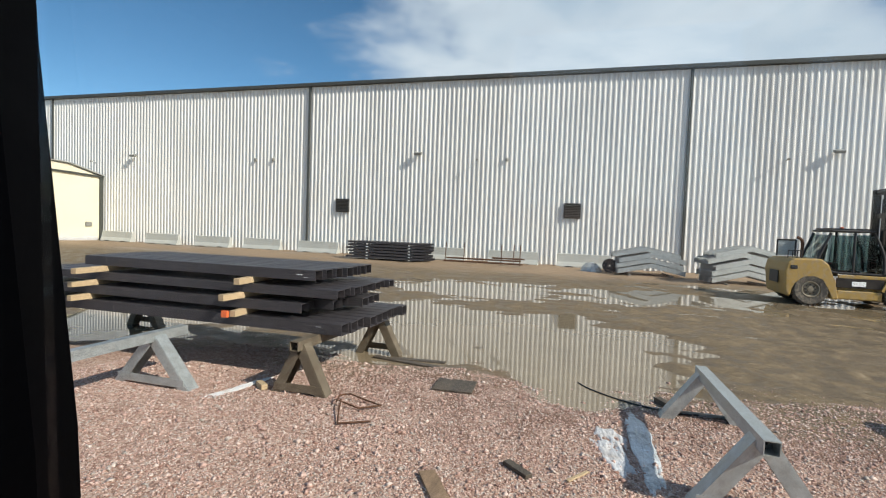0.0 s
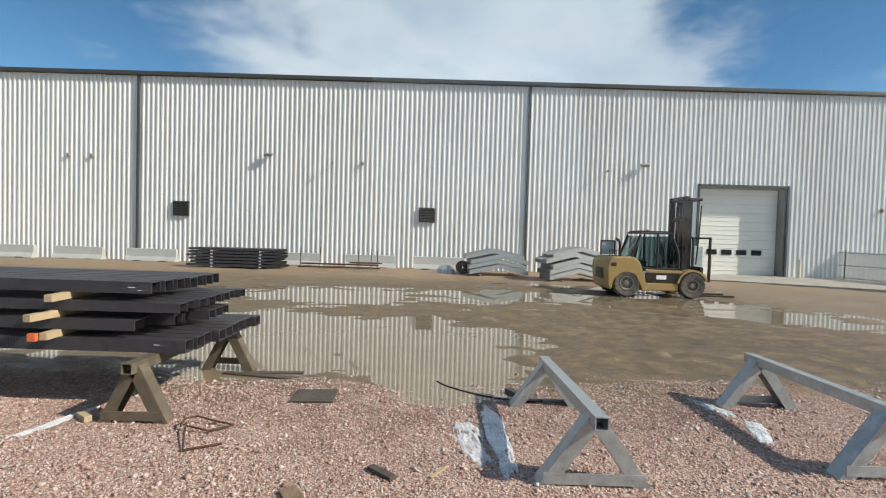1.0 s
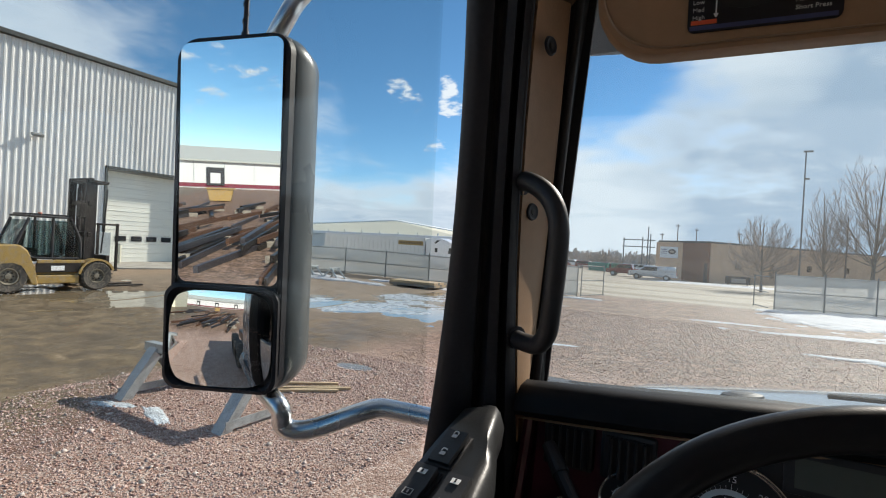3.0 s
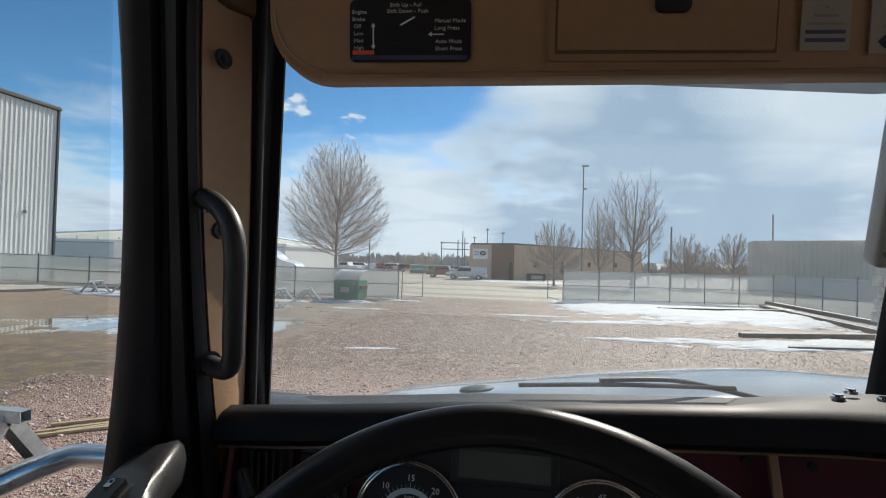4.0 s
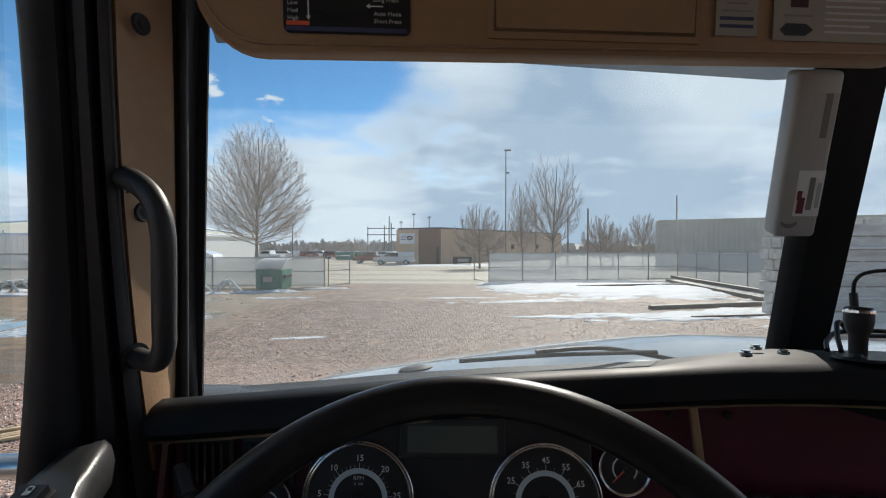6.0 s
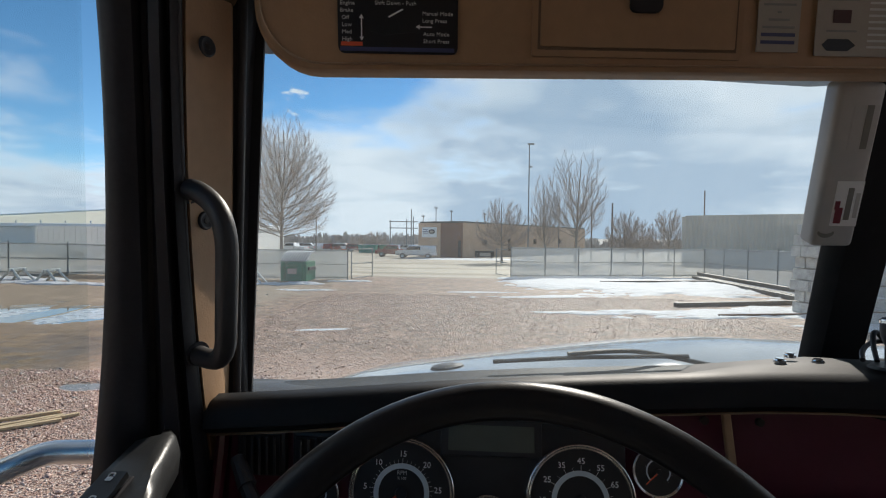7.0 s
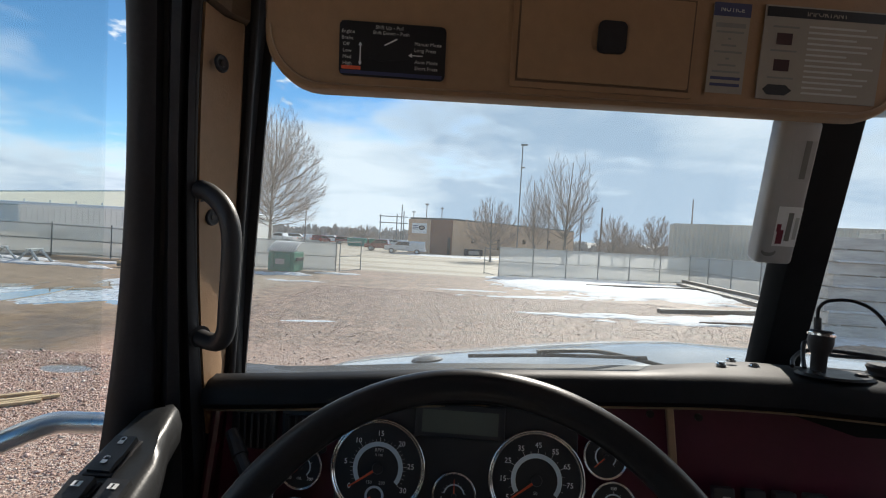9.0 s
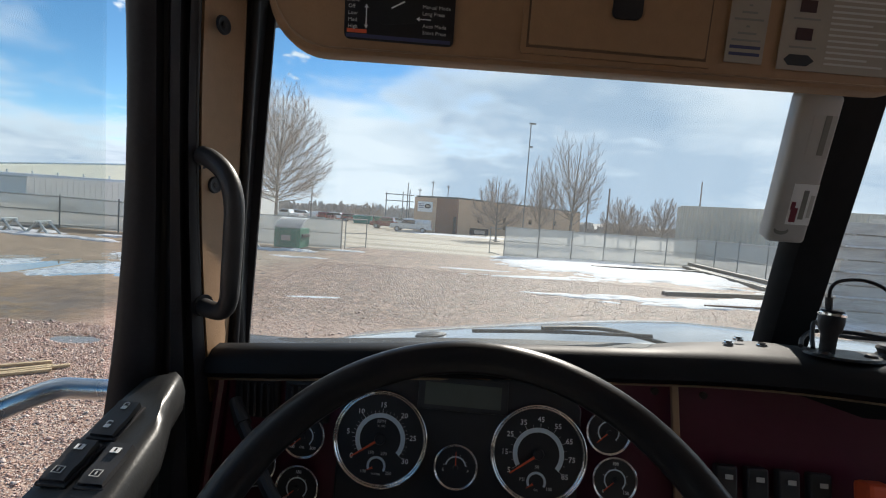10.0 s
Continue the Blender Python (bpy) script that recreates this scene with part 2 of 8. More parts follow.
M = dict(
    siding=mat("white_siding", (0.78, 0.78, 0.76), 0.45, var=0.05, scale=0.6, bump=0.02, dirt=(0.48, 0.44, 0.37), dirt_amount=0.10, stretch=(1, 1, 0.25)),
    trim=mat("dark_trim", (0.06, 0.065, 0.06), 0.5),
    cream=mat("cream_siding", (0.80, 0.75, 0.58), 0.5, var=0.04, scale=0.5, bump=0.02),
    concrete=mat("concrete", (0.46, 0.48, 0.46), 0.85, var=0.10, scale=2.0, bump=0.3, bscale=90, dirt=(0.42, 0.38, 0.31), dirt_amount=0.3),
    apron=mat("apron_concrete", (0.42, 0.39, 0.34), 0.85, var=0.12, scale=0.8, bump=0.2, dirt=(0.24, 0.19, 0.14), dirt_amount=0.4),
    doorwhite=mat("door_paint", (0.88, 0.88, 0.80), 0.4, var=0.04, scale=1.0, bump=0.02),
    jamb=mat("grey_jamb", (0.25, 0.25, 0.23), 0.6),
    black=mat("black_metal", (0.03, 0.03, 0.032), 0.5, var=0.2),
    louvre=mat("louvre", (0.05, 0.05, 0.048), 0.6),
    galv=mat("galvanised_steel", (0.46, 0.50, 0.51), 0.42, 0.55, var=0.16, scale=9, bump=0.12, bscale=40, dirt=(0.28, 0.27, 0.25), dirt_amount=0.22),
    olive=mat("dirty_painted_steel", (0.17, 0.14, 0.10), 0.65, 0.2, var=0.25, scale=7, dirt=(0.09, 0.06, 0.04), dirt_amount=0.4),
    primer=mat("grey_primer_steel", (0.040, 0.037, 0.043), 0.46, 0.0, var=0.22, scale=4, bump=0.06, dirt=(0.12, 0.11, 0.11), dirt_amount=0.15),
    lumber=mat("raw_lumber", (0.52, 0.39, 0.24), 0.75, var=0.2, scale=5, bump=0.3, stretch=(1, 0.15, 1)),
    wetwood=mat("wet_dark_wood", (0.085, 0.068, 0.052), 0.6, var=0.35, scale=5, bump=0.4, stretch=(0.2, 1, 1)),
    brownwood=mat("brown_wood", (0.24, 0.16, 0.10), 0.8, var=0.3, scale=5, bump=0.4, stretch=(0.2, 1, 1)),
    # weathered grey wood, lightened in colour to stand in for windshield glare
    hazedlumber=mat("hazed_grey_lumber", (0.46, 0.445, 0.41), 0.8, var=0.25, scale=5, bump=0.4, stretch=(0.2, 1, 1)),
    greywood=mat("weathered_wood", (0.27, 0.24, 0.20), 0.85, var=0.3, scale=5, bump=0.4, stretch=(0.2, 1, 1)),
    orange=mat("orange_paint", (0.8, 0.16, 0.05), 0.5),
    whitepaint=mat("white_paint", (0.75, 0.76, 0.76), 0.35, var=0.05, coat=0.3),
    yellow=mat("worn_yellow_paint", (0.40, 0.255, 0.07), 0.55, var=0.10, scale=3.5, bump=0.05, dirt=(0.36, 0.28, 0.18), dirt_amount=0.5),
    rubber=mat("tyre_rubber", (0.075, 0.068, 0.06), 0.85, var=0.25, scale=6, dirt=(0.24, 0.20, 0.155), dirt_amount=0.5),
    rim=mat("dusty_rim", (0.25, 0.22, 0.17), 0.6, 0.3, var=0.2),
    darksteel=mat("oily_dark_steel", (0.045, 0.038, 0.034), 0.45, 0.6, var=0.3, scale=5),
    rust=mat("rusty_steel", (0.12, 0.06, 0.035), 0.8, 0.3, var=0.35, scale=14, bump=0.4),
    snow=mat("snow", (0.57, 0.585, 0.61), 0.75, var=0.12, scale=3, bump=0.6, bscale=18, dirt=(0.42, 0.35, 0.29), dirt_amount=0.28),
    ice=mat("slush", (0.58, 0.62, 0.64), 0.30, var=0.35, scale=7, bump=0.8, bscale=22, dirt=(0.72, 0.75, 0.78), dirt_amount=0.35),
    thinice=mat("thin_pale_ice", (0.52, 0.545, 0.555), 0.28, var=0.2, scale=3, bump=0.1, bscale=10, dirt=(0.24, 0.20, 0.15), dirt_amount=0.5),
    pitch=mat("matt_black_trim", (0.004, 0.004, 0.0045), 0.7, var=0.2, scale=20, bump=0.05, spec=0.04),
    bark=mat("bark", (0.28, 0.24, 0.20), 0.9, var=0.25, scale=3),
    twig=mat("bare_twigs", (0.40, 0.325, 0.275), 0.9, var=0.25, scale=2),
    brush=mat("far_brush", (0.42, 0.385, 0.35), 0.95, var=0.3, scale=0.3),
    brick=mat("tan_brick", (0.62, 0.43, 0.295), 0.85, var=0.10, scale=0.8, bump=0.1),
    brown=mat("brown_siding", (0.22, 0.11, 0.07), 0.7, var=0.1, scale=0.8),
    green=mat("green_paint", (0.025, 0.17, 0.105), 0.45, var=0.15, scale=3, dirt=(0.12, 0.13, 0.11), dirt_amount=0.2),
    teal=mat("teal_paint", (0.03, 0.22, 0.18), 0.5),
    redpaint=mat("dark_red_car_paint", (0.16, 0.02, 0.02), 0.25, coat=0.8, bump=0, var=0.05),
    silver=mat("silver_car_paint", (0.50, 0.52, 0.55), 0.3, 0.5, coat=0.8, bump=0, var=0.05),
    carwhite=mat("white_car_paint", (0.78, 0.79, 0.80), 0.25, coat=0.6, bump=0, var=0.03),
    carglass=mat("dark_glass", (0.02, 0.025, 0.03), 0.08, bump=0, var=0.05),
    wire=mat("fence_post", (0.20, 0.21, 0.21), 0.5, 0.5, var=0.15),
    pole=mat("pole_wood", (0.19, 0.16, 0.14), 0.85),
    corr=mat("grey_brown_cladding", (0.60, 0.525, 0.43), 0.6, var=0.10, scale=0.7),
    roofsnow=mat("roof_snow", (0.85, 0.87, 0.90), 0.7, var=0.04, scale=0.4),
    # cab
    vinyl=mat("black_vinyl", (0.032, 0.032, 0.035), 0.48, var=0.12, scale=10, bump=0.25, bscale=420),
    dashtop=mat("black_dash_pad", (0.015, 0.016, 0.018), 0.52, var=0.14, scale=6, bump=0.25, bscale=500, spec=0.15, dirt=(0.08, 0.08, 0.08), dirt_amount=0.03),
    seal=mat("rubber_seal", (0.024, 0.023, 0.027), 0.5, var=0.2, scale=20, bump=0.05, spec=0.35),
    tan=mat("tan_trim", (0.37, 0.222, 0.120), 0.6, var=0.07, scale=8, bump=0.3, bscale=300),
    burgundy=mat("burgundy_panel", (0.085, 0.009, 0.027), 0.33, var=0.12, scale=6, bump=0.03),
    leather=mat("wheel_leather", (0.016, 0.016, 0.018), 0.34, var=0.12, scale=18, bump=0.2, bscale=600, spec=0.3),
    chrome=mat("chrome", (0.88, 0.89, 0.90), 0.09, 1.0, var=0.03, bump=0),
    satin=mat("satin_metal_tube", (0.66, 0.66, 0.66), 0.30, 1.0, var=0.06, scale=6, bump=0.04),
    brass=mat("brass_strip", (0.40, 0.27, 0.17), 0.4, 0.4, var=0.1),
    dial=mat("dial_face", (0.026, 0.027, 0.030), 0.35, bump=0, var=0.1),
    dialgrey=mat("dial_ring", (0.70, 0.80, 0.84), 0.6, bump=0, var=0.05),
    ink=mat("white_print", (0.92, 0.93, 0.93), 0.6, bump=0, var=0.03),
    dimink=mat("faded_print", (0.58, 0.58, 0.56), 0.6, bump=0, var=0.05),
    needle=mat("orange_needle", (0.85, 0.13, 0.05), 0.5, bump=0, var=0.03),
    lcd=mat("lcd_screen", (0.11, 0.125, 0.105), 0.2, bump=0, var=0.05),
    plastic=mat("grey_plastic", (0.030, 0.031, 0.032), 0.36, var=0.1, scale=14, bump=0.2, bscale=350, spec=0.28),
    mirrorshell=mat("grey_mirror_shell", (0.105, 0.120, 0.125), 0.30, var=0.08, scale=5, bump=0.03, coat=0.2),
    sticker=mat("black_sticker", (0.015, 0.014, 0.016), 0.4, bump=0, var=0.1),
    paper=mat("label_paper", (0.38, 0.34, 0.29), 0.6, bump=0, var=0.05),
    navy=mat("navy_print", (0.06, 0.07, 0.16), 0.6, bump=0, var=0.05),
    darkmark=mat("dark_red_print", (0.055, 0.018, 0.018), 0.6, bump=0, var=0.05),
    maroon=mat("maroon_print", (0.20, 0.025, 0.045), 0.6, bump=0, var=0.05),
    passcase=mat("white_plastic_case", (0.52, 0.51, 0.50), 0.4, var=0.04, bump=0.03),
    hood=mat("truck_paint", (0.33, 0.37, 0.41), 0.12, 0.0, var=0.06, scale=3, bump=0, coat=0.3, spec=0.5),
    slate=mat("dark_slate_paint", (0.15, 0.175, 0.20), 0.22, var=0.1, scale=3, bump=0, spec=0.5, dirt=(0.10, 0.09, 0.08), dirt_amount=0.3),
    # cabwall: unseen lining, kept pale to bounce daylight onto the dash
    cabwall=mat("tan_bounce_lining", (0.72, 0.64, 0.55), 0.8, var=0.08, scale=8, bump=0.3, bscale=200),
    headliner=mat("brown_headliner", (0.16, 0.10, 0.06), 0.8, var=0.1, scale=8, bump=0.3, bscale=200),
)
M["mirror"] = mat("mirror_glass", (0.90, 0.92, 0.92), 0.0, 1.0, var=0.0, bump=0)
mb = M["mirror"].node_tree.nodes["Principled BSDF"]
for lk in list(mb.inputs["Roughness"].links):
    M["mirror"].node_tree.links.remove(lk)
mb.inputs["Roughness"].default_value = 0.003
M["pane"] = glass("window_glass", (0.95, 0.97, 0.97))
M["shield"] = glass("windshield_glass", (0.93, 0.96, 0.97), dust=0.025)
M["cabglass"] = glass("forklift_glass", (0.55, 0.63, 0.63))

# ---- mesh helpers ----
ORIGIN = {}


def thing(name, label, category, at=(0, 0, 0), group="", kind=""):
    ob = new(name)
    ob.empty_display_size = 0.2
    ob.location = at
    ORIGIN[ob.name] = Vector(at)
    return tagged(ob, label, category, group, kind)


def part(name, bm, material, parent=None, label="", smooth=None):
    """Links a bmesh (in world metres, or in the thing's own where it stands at the origin) as one mesh under a thing or part."""
    me = bpy.data.meshes.new(name)
    if isinstance(bm, tuple):
        me.from_pydata(*bm)
        me.update()
    else:
        bmesh.ops.recalc_face_normals(bm, faces=bm.faces)
        bm.to_mesh(me)
        bm.free()
    if smooth is not None:
        for p in me.polygons:
            p.use_smooth = True
        if smooth < 180:
            me.set_sharp_from_angle(angle=radians(smooth))
    me.materials.append(M[material] if isinstance(material, str) else material)
    ob = new(name, me)
    if parent is not None:
        o = ORIGIN.get(parent.name, Vector())
        if o.length:
            me.transform(Matrix.Translation(-o))
        ob.parent = parent
        ORIGIN[ob.name] = o
    if label:
        tagged(ob, label)
    return ob


def solo(name, bm, material, label, category, kind="", group="", smooth=None):
    """A thing that is one mesh."""
    ob = part(name, bm, material, None, "", smooth)
    c = sum((Vector(b) for b in ob.bound_box), Vector()) / 8
    c.z = min(b[2] for b in ob.bound_box)
    ob.data.transform(Matrix.Translation(-c))
    ob.location = c
    return tagged(ob, label, category, group, kind)


def box(size, at=(0, 0, 0), turn=None, bevel=0.0, bm=None, segs=2):
    bm = bm or bmesh.new()
    m = Matrix.Translation(at) @ (turn or Matrix()) @ Matrix.Diagonal((*size, 1))
    r = bmesh.ops.create_cube(bm, size=1, matrix=m)
    if bevel:
        es = list({e for v in r["verts"] for e in v.link_edges})
        bmesh.ops.bevel(bm, geom=es, offset=bevel, segments=segs, profile=0.5, affect="EDGES")
    return bm


def rod(a, b, r, r2=None, n=12, bm=None, caps=True):
    bm = bm or bmesh.new()
    a, b = Vector(a), Vector(b)
    d = b - a
    m = Matrix.Translation((a + b) / 2) @ d.to_track_quat("Z", "Y").to_matrix().to_4x4()
    bmesh.ops.create_cone(bm, cap_ends=caps, segments=n, radius1=r, radius2=r if r2 is None else r2, depth=d.length, matrix=m)
    return bm


def smooth_path(pts, per=6):
    pts = [Vector(p) for p in pts]
    out = []
    for i in range(len(pts) - 1):
        p0, p1, p2, p3 = pts[max(i - 1, 0)], pts[i], pts[i + 1], pts[min(i + 2, len(pts) - 1)]
        for k in range(per):
            t = k / per
            out.append(0.5 * (2 * p1 + (p2 - p0) * t + (2 * p0 - 5 * p1 + 4 * p2 - p3) * t * t + (3 * p1 - p0 - 3 * p2 + p3) * t ** 3))
    return out + [pts[-1]]


def tube(pts, r, n=10, bm=None, per=6, flat=1.0, taper=None):
    """A round (or flattened) bar along a smooth line through the points."""
    bm = bm or bmesh.new()
    line = smooth_path(pts, per) if per else [Vector(p) for p in pts]
    rings, side = [], None
    for i, p in enumerate(line):
        d = (line[min(i + 1, len(line) - 1)] - line[max(i - 1, 0)]).normalized()
        if side is None:
            side = d.orthogonal().normalized()
        side = (side - d * side.dot(d)).normalized()
        other = d.cross(side)
        rr = r if taper is None else r * (1 + (taper - 1) * i / (len(line) - 1))
        rings.append([bm.verts.new(p + rr * (math.cos(a) * side + flat * math.sin(a) * other)) for a in (2 * math.pi * k / n for k in range(n))])
    for q, w in zip(rings, rings[1:]):
        for k in range(n):
            bm.faces.new((q[k], q[(k + 1) % n], w[(k + 1) % n], w[k]))
    bm.faces.new(rings[0][::-1])
    bm.faces.new(rings[-1])
    return bm


def prism(outline, way, bm=None, bevel=0.0):
    """A flat outline (3D points) pushed along a vector."""
    bm = bm or bmesh.new()
    way = Vector(way)
    a = [bm.verts.new(p) for p in outline]
    b = [bm.verts.new(Vector(p) + way) for p in outline]
    n = len(a)
    fs = [bm.faces.new(a[::-1]), bm.faces.new(b)]
    for i in range(n):
        fs.append(bm.faces.new((a[i], a[(i + 1) % n], b[(i + 1) % n], b[i])))
    if bevel:
        bmesh.ops.bevel(bm, geom=list({e for f in fs for e in f.edges}), offset=bevel, segments=2, profile=0.5, affect="EDGES")
    return bm


def loft(rows, close=False, caps=True, bm=None):
    """A skin over rows of points."""
    bm = bm or bmesh.new()
    vs = [[bm.verts.new(p) for p in row] for row in rows]
    n = len(rows[0])
    for a, b in zip(vs, vs[1:]):
        for k in range(n if close else n - 1):
            bm.faces.new((a[k], a[(k + 1) % n], b[(k + 1) % n], b[k]))
    if close and caps:
        bm.faces.new(vs[0][::-1])
        bm.faces.new(vs[-1])
    return bm


def lathe(profile, axis_at, frame_m, n=32, bm=None):
    """profile: (radius, height) pairs round the local z of frame_m."""
    bm = bm or bmesh.new()
    rows = []
    for k in range(n):
        a = 2 * math.pi * k / n
        rows.append([bm.verts.new(frame_m @ Vector((r * math.cos(a), r * math.sin(a), h))) for r, h in profile])
    for k in range(n):
        a, b = rows[k], rows[(k + 1) % n]
        for i in range(len(profile) - 1):
            bm.faces.new((a[i], b[i], b[i + 1], a[i + 1]))
    bmesh.ops.remove_doubles(bm, verts=bm.verts, dist=1e-6)
    return bm


def turn(rx=0, ry=0, rz=0):
    return pose(0, 0, 0, rx, ry, rz)


def letters(body, size, m, bm=None, align="CENTER", deep=0.0004):
    """Lettering as mesh, laid out in the xy plane of m."""
    cu = bpy.data.curves.new("lettering", "FONT")
    cu.body, cu.size, cu.align_x, cu.align_y, cu.extrude, cu.resolution_u = body, size, align, "CENTER", deep, 2
    ob = bpy.data.objects.new("lettering", cu)
    scene.collection.objects.link(ob)
    me = bpy.data.meshes.new_from_object(ob.evaluated_get(bpy.context.evaluated_depsgraph_get()))
    me.transform(m)
    bm = bm or bmesh.new()
    bm.from_mesh(me)
    bpy.data.objects.remove(ob)
    bpy.data.curves.remove(cu)
    bpy.data.meshes.remove(me)
    return bm


# ---- ground ----
def smooth01(v):
    v = np.clip(v, 0, 1)
    return v * v * (3 - 2 * v)


def value_noise(x, y, seed):
    """Smooth noise of unit cells in 0..1, for arrays."""
    def h(i, j):
        v = np.sin(i * 127.1 + j * 311.7 + seed * 74.7) * 43758.5453
        return v - np.floor(v)
    i, j = np.floor(x), np.floor(y)
    u, v = smooth01(x - i), smooth01(y - j)
    return (h(i, j) * (1 - u) + h(i + 1, j) * u) * (1 - v) + (h(i, j + 1) * (1 - u) + h(i + 1, j + 1) * u) * v


def fbm(x, y, seed, octaves=4):
    s, a, t = 0, 1.0, 0
    for o in range(octaves):
        s, t = s + a * value_noise(x * 2 ** o, y * 2 ** o, seed + o), t + a
        a *= 0.5
    return s / t


# hollows that hold water: middle x, y, half sizes, depth
HOLLOWS = ((-10.6, -1.9, 3.4, 4.6, 0.075), (-8.0, 0.6, 1.6, 1.6, 0.05), (-17.5, -2.5, 2.0, 6.0, 0.045), (-19.0, 3.5, 1.6, 4.5, 0.035),
           (-19.2, 8.6, 1.6, 2.6, 0.045), (-15.8, 10.2, 1.5, 2.6, 0.05), (-13.9, 13.2, 1.2, 2.8, 0.05), (-11.3, 14.6, 2.6, 2.2, 0.075),
           (-11.8, 19.2, 2.4, 2.6, 0.06), (-8.6, 15.0, 1.6, 2.0, 0.05), (-5.8, 7.65, 0.5, 0.28, 0.04), (-23.0, 7.0, 1.3, 4.0, 0.04), (-7.5, -9.0, 2.0, 2.0, 0.03))


def slope(x, y):
    """The broad fall of the yard: level beside the building, falling away ahead."""
    x, y = np.asarray(x, float), np.asarray(y, float)
    ahead = -0.0107 * np.maximum(0, y - 8) * np.maximum(smooth01((x + 24) / 12), smooth01((y - 30) / 16))
    return ahead + 0.10 * smooth01((-x - 24) / 6) * smooth01((y - 4) / 14)


def ground_z(x, y):
    x, y = np.asarray(x, float), np.asarray(y, float)
    near = smooth01((60 - np.abs(y)) / 20) * smooth01((45 - np.abs(x)) / 10)
    mud = smooth01((-x - 6.0) / 2.0)
    z = slope(x, y) + near * ((fbm(x * 0.45, y * 0.45, 3) - 0.5) * (0.02 + 0.06 * mud) + mud * (fbm(x * 1.1, y * 0.7, 14) - 0.5) * 0.085 + mud * (fbm(x * 2.6, y * 1.3, 24) - 0.5) * 0.070 + mud * (fbm(x * 5.5, y * 2.6, 34, 5) - 0.5) * 0.05 + (fbm(x * 2.2, y * 2.2, 8) - 0.5) * 0.025)
    for cx, cy, rx, ry, d in HOLLOWS:
        w = (fbm(x * 0.7 + cx, y * 0.7, 5) - 0.5) * 0.9
        q = ((x - cx) / rx) ** 2 + ((y - cy) / ry) ** 2 + w
        z = z - d * smooth01(1.25 - q)
    return z


def gz(x, y):
    return float(ground_z(np.array([x]), np.array([y]))[0])


def sheet_axis(fine0, fine1, step, far):
    a = list(np.arange(fine0, fine1 + 1e-6, step))
    lo, hi, s = fine0, fine1, step
    left, right = [], []
    while lo > -far or hi < far:
        s *= 1.22
        lo, hi = max(lo - s, -far), min(hi + s, far)
        left.append(lo)
        right.append(hi)
        if lo <= -far and hi >= far:
            break
    return np.array(sorted(set(left)) + a + sorted(set(right)))


gx, gy = sheet_axis(-24, 8, 0.11, 2500), sheet_axis(-8, 24, 0.11, 2500)
GX, GY = np.meshgrid(gx, gy)
GZ = ground_z(GX.ravel(), GY.ravel())
nx, ny = len(gx), len(gy)
idx = np.arange(nx * ny).reshape(ny, nx)
quads = np.stack([idx[:-1, :-1], idx[:-1, 1:], idx[1:, 1:], idx[1:, :-1]], -1).reshape(-1, 4)
ground_me = bpy.data.meshes.new("ground")
ground_me.vertices.add(nx * ny)
ground_me.vertices.foreach_set("co", np.stack([GX.ravel(), GY.ravel(), GZ], -1).ravel())
ground_me.loops.add(len(quads) * 4)
ground_me.loops.foreach_set("vertex_index", quads.ravel())
ground_me.polygons.add(len(quads))
ground_me.polygons.foreach_set("loop_start", np.arange(0, len(quads) * 4, 4))
ground_me.polygons.foreach_set("use_smooth", np.ones(len(quads), bool))
ground_me.update()
ground = tagged(new("ground", ground_me), "pink gravel and wet brown mud of an industrial yard", "ground", kind="structure")


